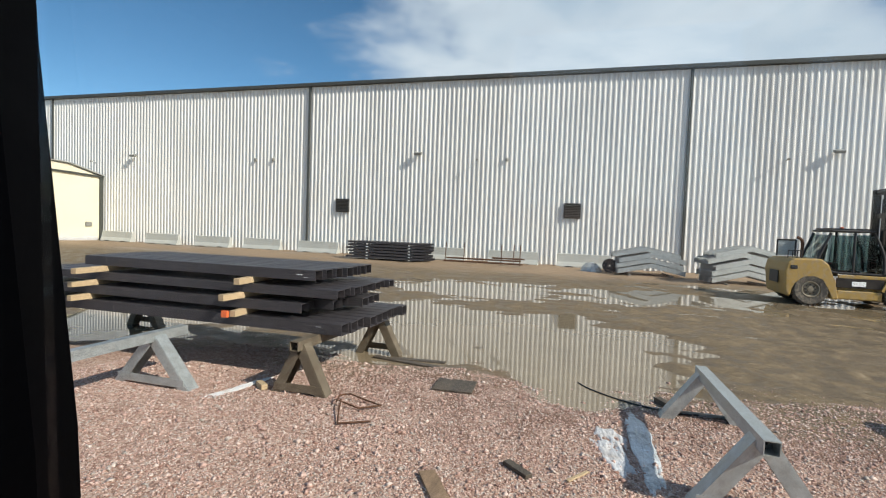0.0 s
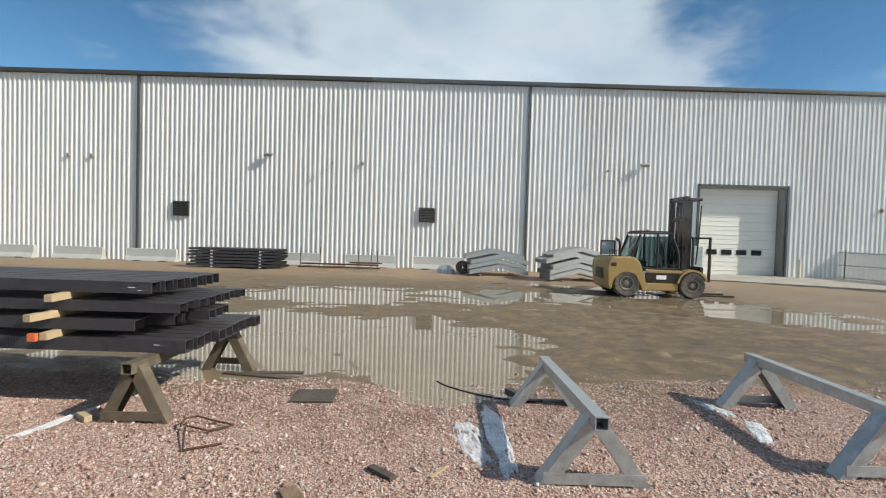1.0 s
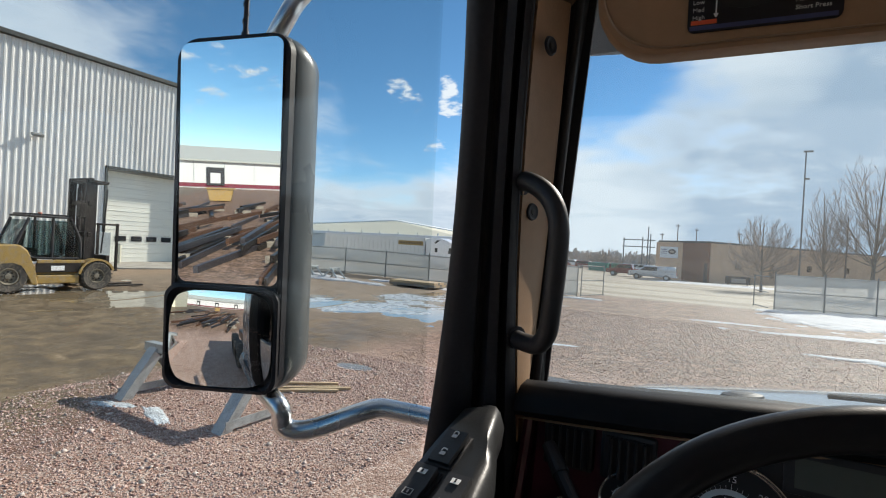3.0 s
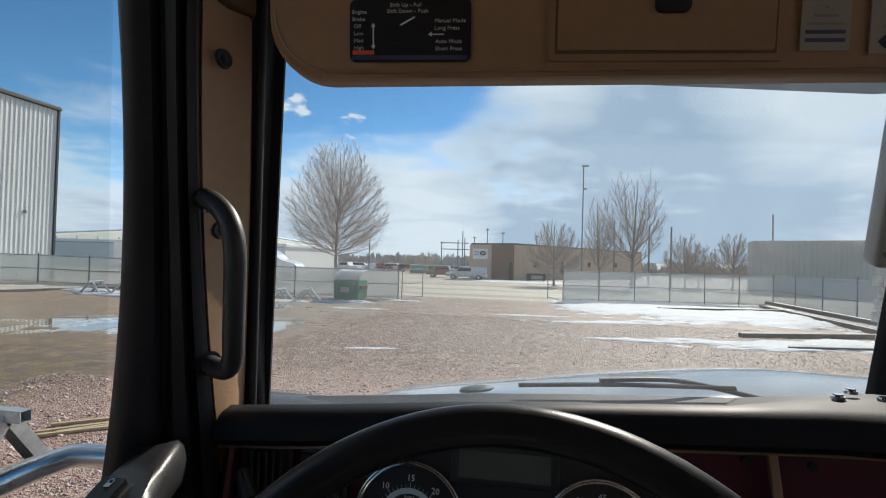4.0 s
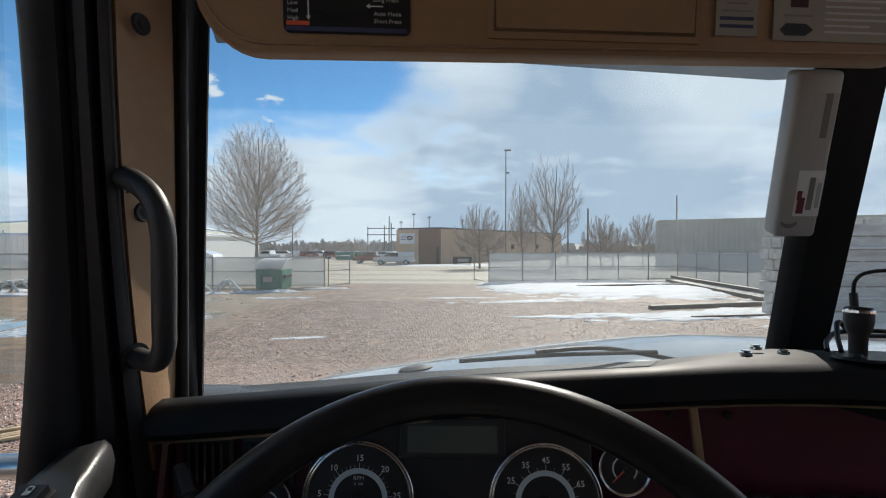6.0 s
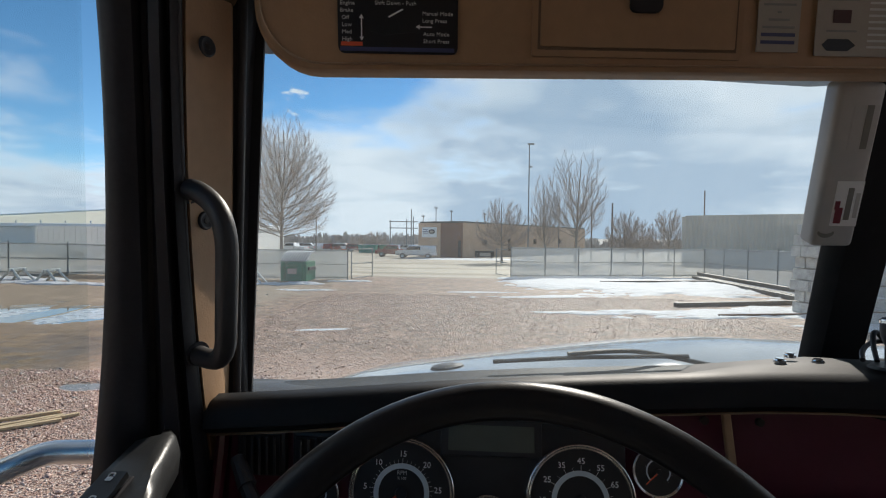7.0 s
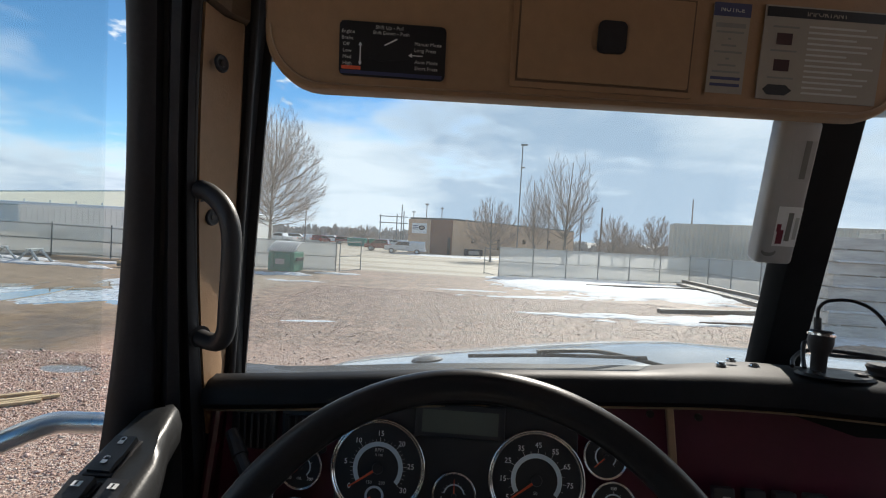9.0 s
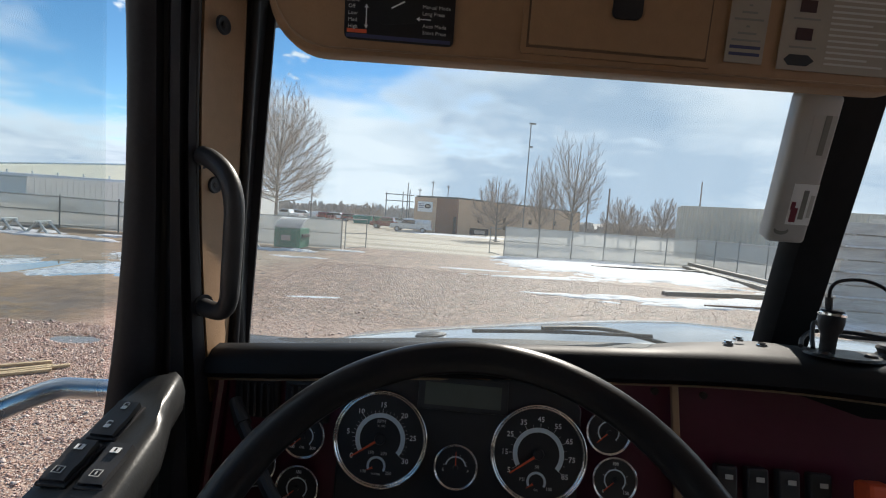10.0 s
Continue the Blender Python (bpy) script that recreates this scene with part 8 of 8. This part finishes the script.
for z in (2.606, 2.579, 2.548):
    tag(0.508, 0.540, z - 0.001, z + 0.001, "jamb", "print_line", "", 0.003, im, 0.0003)

# ---- toll transponder on the centre post ----
tp = thing("transponder", "white plastic toll transponder stuck on the windshield post", "transponder", (0.655, 1.14, 2.32))
T0, T1 = Vector((0.629, 1.125, 2.320)), Vector((0.6095, 1.045, 2.519))
up_, rt_ = (T1 - T0).normalized(), Vector((1, 0.02, 0)).normalized()
nn = rt_.cross(up_).normalized()
TM = Matrix(((rt_.x, up_.x, nn.x, T0.x), (rt_.y, up_.y, nn.y, T0.y), (rt_.z, up_.z, nn.z, T0.z), (0, 0, 0, 1)))
L = (T1 - T0).length
part("case", box((0.056, L, 0.030), TM @ Vector((0, L / 2, -0.015)), TM.to_3x3().to_4x4(), 0.007, segs=3), "passcase", tp, "", 40)
for (x, y, w, h, mt, nm) in ((0.008, 0.062, 0.034, 0.062, "ink", "label"), (0.008, 0.160, 0.030, 0.058, "passcase", "label")):
    part(nm, box((w, h, 0.0006), TM @ Vector((x, y, 0.0003)), TM.to_3x3().to_4x4()), mt, tp, "pale label")
for (x, y, w, h, mt) in ((-0.001, 0.046, 0.009, 0.022, "maroon"), (-0.004, 0.060, 0.006, 0.012, "maroon"), (0.010, 0.062, 0.007, 0.044, "jamb"), (0.020, 0.060, 0.005, 0.034, "dimink"), (0.012, 0.162, 0.008, 0.054, "jamb")):
    part("print_mark", box((w, h, 0.0006), TM @ Vector((x, y, 0.0009)), TM.to_3x3().to_4x4()), mt, tp)
part("print_mark", prism([TM @ Vector((-0.012 + 0.011 * math.cos(radians(a)), 0.022 + 0.008 * math.sin(radians(a)), 0.0008)) for a in range(180, 361, 20)] + [TM @ Vector((-0.012 + 0.009 * math.cos(radians(a)), 0.024 + 0.004 * math.sin(radians(a)), 0.0008)) for a in range(360, 179, -20)], nn * 0.0004), "jamb", tp)

# ---- charger and cable on the dash ----
pz = 2.1765
sk = thing("power_socket", "round black power socket plate on the dash", "power socket", (0.668, 1.036, pz))
part("plate", lathe([(0, 0.003), (0.036, 0.003), (0.040, 0.0)], None, Matrix.Translation((0.668, 1.036, pz)) @ Matrix.Diagonal((1.25, 0.8, 1, 1)), 28), "plastic", sk)
for dx in (-0.030, 0.030):
    part("screw", lathe([(0, 0.007), (0.006, 0.006), (0.008, 0.003)], None, Matrix.Translation((0.668 + dx, 1.030, pz)), 12), "darksteel", sk)
part("cap", lathe([(0, 0.014), (0.016, 0.014), (0.019, 0.010), (0.016, 0.004), (0.019, 0.0)], None, Matrix.Translation((0.742, 1.052, pz + 0.002)), 20), "vinyl", sk, "open rubber cap")
chg = thing("car_charger", "dark plastic car charger plugged into the dash", "charger", (0.664, 1.034, pz))
CM = Matrix.Translation((0.648, 1.040, pz)) @ turn(-4, 4, 0) @ Matrix.Scale(0.72, 4)
part("body", lathe([(0.0, 0.084), (0.018, 0.083), (0.021, 0.078), (0.021, 0.060), (0.0185, 0.046), (0.0135, 0.036), (0.0125, 0.0)], None, CM, 28), "seal", chg, "", 50)
part("collar", lathe([(0.0205, 0.079), (0.0225, 0.077), (0.0225, 0.073), (0.0208, 0.071)], None, CM, 28), "chrome", chg)
part("plug", rod(CM @ Vector((-0.008, 0, 0.083)), CM @ Vector((-0.010, 0, 0.106)), 0.0045, n=10), "vinyl", chg)
part("cable", tube([CM @ Vector((-0.010, 0, 0.104)), (0.641, 1.036, 2.268), (0.650, 1.03, 2.278), (0.674, 1.02, 2.280), (0.696, 1.008, 2.266), (0.716, 0.992, 2.225), (0.722, 0.972, 2.18), (0.728, 0.955, 2.13), (0.74, 0.94, 2.05), (0.745, 0.93, 1.9)], 0.0022, 8), "seal", chg, "thin black cable")
wr = thing("wire_bundle", "black wires lying on the dash", "wires", (0.7, 1.1, pz))
for pts in (((0.628, 1.062, pz + 0.004), (0.645, 1.085, pz + 0.012), (0.672, 1.10, pz + 0.020), (0.72, 1.095, pz + 0.022), (0.80, 1.085, pz + 0.016), (0.9, 1.08, pz + 0.008)), ((0.640, 1.055, pz + 0.004), (0.650, 1.075, pz + 0.02), (0.662, 1.088, pz + 0.035), (0.70, 1.10, pz + 0.016), (0.82, 1.105, pz + 0.014), (0.92, 1.10, pz + 0.006))):
    part("wire", tube(pts, 0.003, 8), "seal", wr)

# ---- driver's door ----
dp = thing("door", "black truck door panel with window and lock switches", "door", (-0.21, 0.6, 1.6))


def sill(y):
    """Height of the switch panel along the door."""
    return 2.091 + 0.33 * (min(y, 0.90) - 0.83) + (-0.9 * max(0, y - 0.93) if y > 0.93 else 0) - (0.35 * max(0, 0.60 - y))


srows = []
for y, xo, xi in ((0.40, -0.204, -0.085), (0.55, -0.204, -0.100), (0.68, -0.209, -0.122), (0.76, -0.210, -0.130), (0.82, -0.211, -0.137), (0.845, -0.211, -0.147), (0.87, -0.210, -0.158), (0.905, -0.209, -0.165), (0.945, -0.213, -0.190), (0.96, -0.216, -0.202)):
    z = sill(y)
    srows.append([(xo, y, z - 0.004), (xo + 0.012, y, z), (xi - 0.016, y, z + 0.004), (xi - 0.006, y, z + 0.006), (xi, y, z), (xi + 0.007, y - 0.004, z - 0.014), (xi + 0.006, y - 0.006, z - 0.034), (xi - 0.026, y - 0.008, z - 0.060), (xi - 0.040, y - 0.01, z - 0.5), (xo - 0.02, y, z - 0.5)])
part("switch_panel", loft(srows, True), "plastic", dp, "dark grey switch panel with a rounded edge", 60)
SD = Matrix(((1, 0, 0, 0), (0, math.cos(math.atan(0.33)), -math.sin(math.atan(0.33)), 0), (0, math.sin(math.atan(0.33)), math.cos(math.atan(0.33)), 0), (0, 0, 0, 1)))
for nm, x, y, ic in (("lock_switch", -0.185, 0.825, "lock"), ("window_switch", -0.1895, 0.772, "win"), ("window_switch", -0.1545, 0.772, "win")):
    z = sill(y) + 0.003
    wl = 0.024 if ic == "lock" else 0.0235
    base = part(nm, box((wl + 0.006, 0.050, 0.004), (x, y, z), SD, 0.0015), "seal", dp, "black rocker switch with white symbols")
    rk_ = []
    for t, h in ((-0.022, 0.004), (-0.012, 0.006), (0.0, 0.005), (0.012, 0.007), (0.022, 0.008)):
        rk_.append([SD @ Vector((s * wl / 2, t, 0.0)) + Vector((x, y, z + 0.001)) for s in (-1, 1)] + [SD @ Vector((s * wl / 2 * 0.94, t, h)) + Vector((x, y, z + 0.001)) for s in (1, -1)])
    part("rocker", loft(rk_, True), "vinyl", base, "", 30)
    for t, h in ((0.013, 0.0078), (-0.013, 0.0068)):
        c = SD @ Vector((0.0, t, h)) + Vector((x, y, z + 0.001))
        if ic == "lock":
            part("symbol", box((0.0055, 0.0045, 0.0005), c, SD), "ink", base)
            part("symbol", tube([c + SD @ Vector((-0.0025, 0.003, 0.0003)), c + SD @ Vector((-0.002, 0.0062, 0.0003)), c + SD @ Vector((0.0018, 0.0064, 0.0003)), c + SD @ Vector((0.0025, 0.003 if t > 0 else 0.005, 0.0003))], 0.0007, 5), "ink", base)
        else:
            if t > 0:
                part("symbol", box((0.0085, 0.0062, 0.0005), c, SD, 0.0), "ink", base)
                part("symbol", box((0.0016, 0.004, 0.0004), c + Vector((0, 0, 0.0006)), SD), "seal", base)
            else:
                bm = box((0.0014, 0.0035, 0.0004), c, SD)
                for du, dv, wu, wv in ((0, 0.0035, 0.0085, 0.0007), (0, -0.0035, 0.0085, 0.0007), (0.0042, 0, 0.0007, 0.0075), (-0.0042, 0, 0.0007, 0.0075)):
                    box((wu, wv, 0.0004), c + SD @ Vector((du, dv, 0)), SD, bm=bm)
                part("symbol", bm, "dimink", base)
part("lower_panel", box((0.05, 0.95, 0.7), (-0.26, 0.5, 1.55), bevel=0.02), "vinyl", dp)
part("armrest", box((0.08, 0.5, 0.06), (-0.20, 0.35, 1.78), bevel=0.02), "vinyl", dp)
part("window_top_frame", box((0.07, 0.85, 0.12), (-0.265, 0.5, 2.86)), "seal", dp)
part("window", prism([(-0.292, 0.12, 1.85), (-0.292, 0.95, 1.95), (-0.268, 0.90, 2.82), (-0.268, 0.12, 2.82)], (-0.004, 0, 0)), "pane", dp, "clear door glass").visible_shadow = False

# ---- cab shell ----
def shell(name, bm, matl, label, cat):
    return solo(name, bm, matl, label, cat, "structure")


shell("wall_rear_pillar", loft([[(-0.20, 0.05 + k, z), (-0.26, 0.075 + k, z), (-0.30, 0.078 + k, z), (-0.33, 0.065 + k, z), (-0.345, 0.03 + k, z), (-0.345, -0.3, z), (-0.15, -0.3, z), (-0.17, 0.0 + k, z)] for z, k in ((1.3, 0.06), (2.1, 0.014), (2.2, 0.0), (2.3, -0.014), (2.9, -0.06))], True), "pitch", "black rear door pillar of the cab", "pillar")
# Surfaces in cabwall are out of view, their pale tone fills the cab with light.
shell("ceiling", box((2.0, 2.2, 0.08), (0.69, -0.1, 2.94)), "cabwall", "tan padded cab ceiling", "ceiling")
shell("header", box((1.9, 0.10, 0.16), (0.69, 1.02, 2.83)), "headliner", "brown header above the windshield", "header")
shell("wall_back", box((1.84, 0.08, 2.2), (0.69, -1.2, 1.9)), "cabwall", "tan rear wall of the cab", "wall")
shell("floor", box((2.0, 2.3, 0.08), (0.69, 0.0, 1.18)), "vinyl", "black rubber cab floor", "floor")
shell("wall_firewall", box((1.9, 0.08, 0.95), (0.69, 1.22, 1.6)), "vinyl", "black bulkhead ahead of the footwell", "wall")
shell("wall_left_rear", box((0.05, 1.1, 1.7), (-0.215, -0.7, 2.05)), "cabwall", "tan side wall behind the seat", "wall")
shell("wall_right_rear", box((0.08, 1.2, 1.7), (1.64, -0.6, 2.05)), "cabwall", "tan side wall of the cab", "wall")
shell("wall_right_door", box((0.10, 1.2, 0.75), (1.64, 0.55, 1.55)), "vinyl", "black passenger door panel", "door panel")
shell("wall_right_pillar", loft([[(1.50 - k, 1.06 - k, z), (1.66, 0.98 - k, z), (1.70, 1.06 - k, z), (1.58, 1.14 - k, z)] for z, k in ((1.9, 0.0), (2.85, 0.16))], True), "seal", "black passenger windshield pillar", "pillar")
# Out of view; pale like the lining to lift the gauges.
seat = thing("driver_seat", "unseen driver's seat, pale to bounce light", "seat", (0.18, -0.15, 1.22))
part("cushion", box((0.52, 0.55, 0.14), (0.18, -0.08, 1.62), bevel=0.05), "cabwall", seat)
part("backrest", box((0.50, 0.14, 0.75), (0.18, -0.42, 2.0), turn(-10, 0, 0), 0.05), "cabwall", seat)
part("pedestal", box((0.36, 0.4, 0.34), (0.18, -0.08, 1.39), bevel=0.02), "vinyl", seat)

# ---- outside of the truck ----
trk = thing("truck_body", "dark slate glossy truck hood and cab skin", "truck", (0.69, 0.5, 0.6))
hrows = []
for y, zc in ((1.33, 2.105), (1.42, 2.124), (1.55, 2.122), (1.7, 2.098), (2.0, 2.035), (2.5, 1.92), (2.9, 1.80), (3.1, 1.70)):
    hrows.append([])
    for k in range(-10, 11):
        dx = k / 10 * 1.02
        z = zc - 0.012 - (0.125 if dx < 0 else 0.035) * abs(dx) ** (1.22 if dx < 0 else 1.35) - 0.25 * max(0, abs(dx) - 0.85)
        hrows[-1].append((0.69 + dx * (1 - 0.06 * (y - 1.3)), y, z))
part("hood", loft(hrows), "hood", trk, "", 180)
for e in (0, -1):
    edge = [Vector(r[e]) for r in hrows]
    part("hood_side", loft([[p + Vector((0, 0, -0.004)) for p in edge], [Vector((p.x, p.y, 1.55)) for p in edge], [Vector((p.x, p.y, 1.12)) for p in edge]]), "hood", trk, "", 30)
part("grille", loft([[Vector(p) + Vector((0, 0.002, -0.004)) for p in hrows[-1]], [Vector((p[0], p[1] + 0.03, 1.12)) for p in hrows[-1]]]), "vinyl", trk, "", 30)
part("cowl", loft([[(0.69 + dx, y - 0.10 * (abs(dx) / 1.0) ** 2, z) for dx in (-0.95, -0.6, -0.3, 0, 0.3, 0.6, 0.95)] for y, z in ((1.20, 2.065), (1.26, 2.085), (1.33, 2.076), (1.36, 2.0))]), "vinyl", trk, "", 60)
part("intake_oval", lathe([(0, 0.016), (0.022, 0.014), (0.038, 0.006), (0.044, -0.01)], None, pose(0.085, 1.50, 2.044, 0, -6, 0) @ Matrix.Diagonal((0.9, 0.6, 0.4, 1)), 24), "vinyl", trk, "dark oval marker lamp")
part("door_skin", box((0.03, 1.05, 1.3), (-0.316, 0.45, 1.28), bevel=0.01), "slate", trk)
part("side_skin", box((0.03, 0.42, 2.0), (-0.318, -0.29, 1.95), bevel=0.01), "slate", trk)
part("side_skin", box((0.03, 0.75, 2.0), (-0.262, -0.87, 1.95), bevel=0.01), "slate", trk)
part("sleeper", box((1.58, 1.15, 2.6), (0.69, -1.78, 2.2), bevel=0.08), "slate", trk)
part("roof_skin", box((2.0, 2.1, 0.05), (0.69, 0.0, 3.02), bevel=0.02), "hood", trk)
part("fuel_tank", rod((0.06, 0.1, 0.75), (0.06, -2.2, 0.75), 0.33, n=28), "slate", trk, "dark painted fuel tank")
part("drop_visor", prism([(-0.2, 1.20, 2.62), (0.69, 1.28, 2.583), (1.58, 1.20, 2.60), (1.58, 1.02, 2.80), (0.69, 1.08, 2.80), (-0.2, 1.02, 2.80)], (0, 0.012, 0.008)), "hood", trk, "outside sun visor above the windshield")
part("chassis", box((0.9, 8, 0.35), (0.69, -2.2, 0.75)), "darksteel", trk)
for x in (-0.12, 1.5):
    for y in (2.3, -3.4, -4.6):
        part("tyre", lathe([(0.28, -0.14), (0.47, -0.15), (0.51, -0.10), (0.52, 0), (0.51, 0.10), (0.47, 0.15), (0.28, 0.14), (0.0, 0.08)], None, pose(x, y, 0.5, 0, 90, 0), 36), "rubber", trk)
wip = thing("windshield_wiper", "black wiper resting along the windshield base", "wiper", (0.35, 1.25, 2.1), group="wipers")
part("blade", tube([(0.175, 1.238, 2.122), (0.33, 1.252, 2.130), (0.50, 1.262, 2.134)], 0.004, 8, flat=0.6), "seal", wip)
part("arm", tube([(0.30, 1.255, 2.134), (0.38, 1.268, 2.138), (0.44, 1.28, 2.134), (0.56, 1.30, 2.110)], 0.004, 8), "plastic", wip)
wip2 = thing("windshield_wiper", "black wiper resting along the windshield base", "wiper", (1.0, 1.25, 2.1), group="wipers")
part("blade", tube([(0.80, 1.262, 2.134), (1.0, 1.25, 2.130), (1.15, 1.235, 2.12)], 0.006, 8, flat=0.6), "seal", wip2)
part("arm", tube([(0.98, 1.262, 2.146), (1.1, 1.27, 2.142), (1.2, 1.28, 2.11)], 0.006, 8), "plastic", wip2)

# ---- driver's side mirror ----
mr = thing("side_mirror", "tall grey truck mirror with flat and convex glasses", "mirror", (-0.60, 0.92, 2.05))
MN = Vector((0.424, -0.905, -0.036)).normalized()
ME = Vector((0.905, 0.424, 0)).normalized()
MU = MN.cross(ME).normalized()
if MU.z < 0:
    MU = -MU
MC = Vector((-0.628, 0.894, 2.405))
MM = Matrix(((ME.x, MU.x, MN.x, MC.x), (ME.y, MU.y, MN.y, MC.y), (ME.z, MU.z, MN.z, MC.z), (0, 0, 0, 1)))


def rounded(x0, x1, y0, y1, r, n=6, skew=0.0):
    out = []
    for cx, cy, a in ((x1 - r, y1 - r, 0), (x0 + r, y1 - r, 90), (x0 + r, y0 + r, 180), (x1 - r, y0 + r, 270)):
        out += [(cx + r * math.cos(radians(a + 90 * k / n)), cy + r * math.sin(radians(a + 90 * k / n))) for k in range(n + 1)]
    return [(x, y + skew * (x - x1) * (1 if y > 0 else 0)) for x, y in out]


def mring(x0, x1, y0, y1, r, z, skew=0.10):
    return [MM @ Vector((x, y, z)) for x, y in rounded(x0, x1, y0, y1, r, 8, skew)]


part("housing", loft([mring(-0.090, 0.086, -0.352, 0.203, 0.03, -0.004), mring(-0.094, 0.094, -0.356, 0.207, 0.034, -0.012), mring(-0.094, 0.106, -0.358, 0.209, 0.044, -0.030), mring(-0.080, 0.112, -0.352, 0.204, 0.05, -0.058), mring(-0.05, 0.100, -0.33, 0.18, 0.05, -0.088)], True), "mirrorshell", mr, "grey plastic shell", 50)
part("rim", loft([mring(-0.086, 0.080, -0.348, 0.199, 0.028, -0.006), mring(-0.086, 0.080, -0.348, 0.199, 0.028, 0.003), mring(-0.092, 0.088, -0.354, 0.205, 0.033, 0.002), mring(-0.095, 0.093, -0.357, 0.208, 0.035, -0.014)], True, False), "seal", mr)
TILTED = MM @ Matrix.Rotation(radians(1.5), 4, "X")
part("flat_glass", loft([[TILTED @ Vector((x, y, z)) for x, y in rounded(-0.082, 0.079, -0.186, 0.195, 0.014, 8, 0.10)] for z in (0.001, 0.0055)], True), "mirror", mr, "flat mirror glass")
part("mirror_divider", box((0.172, 0.012, 0.010), MM @ Vector((-0.003, -0.194, 0.001)), MM.to_3x3().to_4x4(), 0.003), "seal", mr)
cv = bmesh.new()
R0 = 0.50
cx_, cy_ = -0.006, -0.272
grid = []
for i in range(25):
    rowv = []
    for j in range(25):
        u, v = (i / 24 - 0.5) * 2, (j / 24 - 0.5) * 2
        uu, vv = u * math.sqrt(1 - 0.26 * v ** 4), v * math.sqrt(1 - 0.26 * u ** 4)
        x, y = uu * 0.083, vv * 0.075
        z = math.sqrt(R0 ** 2 - x * x - y * y) - math.sqrt(R0 ** 2 - 0.083 ** 2 - 0.075 ** 2) + 0.004
        rowv.append(MM @ Vector((cx_ + x, cy_ + y, z)))
    grid.append(rowv)
part("convex_glass", loft(grid, bm=cv), "mirror", mr, "convex spotting mirror", 180)
part("convex_frame", loft([[MM @ Vector((cx_ + x, cy_ + y, z)) for x, y in rounded(-0.089 - o, 0.089 + o, -0.080 - o, 0.080 + o, 0.024, 8)] for o, z in ((-0.006, 0.004), (-0.002, 0.012), (0.003, 0.010), (0.004, -0.004))], True, False), "seal", mr)
part("lower_tube", tube([MM @ Vector((0.02, -0.345, -0.05)), (-0.553, 0.945, 2.03), (-0.552, 0.952, 2.002), (-0.535, 0.965, 1.991), (-0.50, 0.985, 2.000), (-0.45, 1.012, 2.024), (-0.422, 1.032, 2.033), (-0.39, 1.045, 2.031), (-0.336, 1.06, 2.027), (-0.28, 1.07, 2.02)], 0.0155, 16), "satin", mr, "polished steel mirror arm", 180)
part("upper_tube", tube([MM @ Vector((0.03, 0.195, -0.05)), (-0.588, 0.948, 2.645), (-0.578, 0.965, 2.685), (-0.55, 0.985, 2.72), (-0.48, 1.01, 2.745), (-0.36, 1.03, 2.77), (-0.28, 1.03, 2.79)], 0.0155, 16), "satin", mr, "polished steel mirror arm", 180)
ant = thing("antenna", "thin black wrapped radio antenna on the mirror", "antenna", MM @ Vector((-0.012, 0.20, -0.05)))
a0_ = MM @ Vector((-0.012, 0.19, -0.05))
part("base", rod(a0_, a0_ + Vector((0, 0, 0.03)), 0.009, 0.006), "seal", ant)
part("rod", rod(a0_ + Vector((0, 0, 0.02)), a0_ + Vector((0, 0, 0.75)), 0.0042, 0.0025, 8), "seal", ant)
part("winding", tube([a0_ + Vector((0.0048 * math.cos(k * 0.9), 0.0048 * math.sin(k * 0.9), 0.03 + 0.004 * k)) for k in range(60)], 0.0012, 5, per=0), "vinyl", ant)
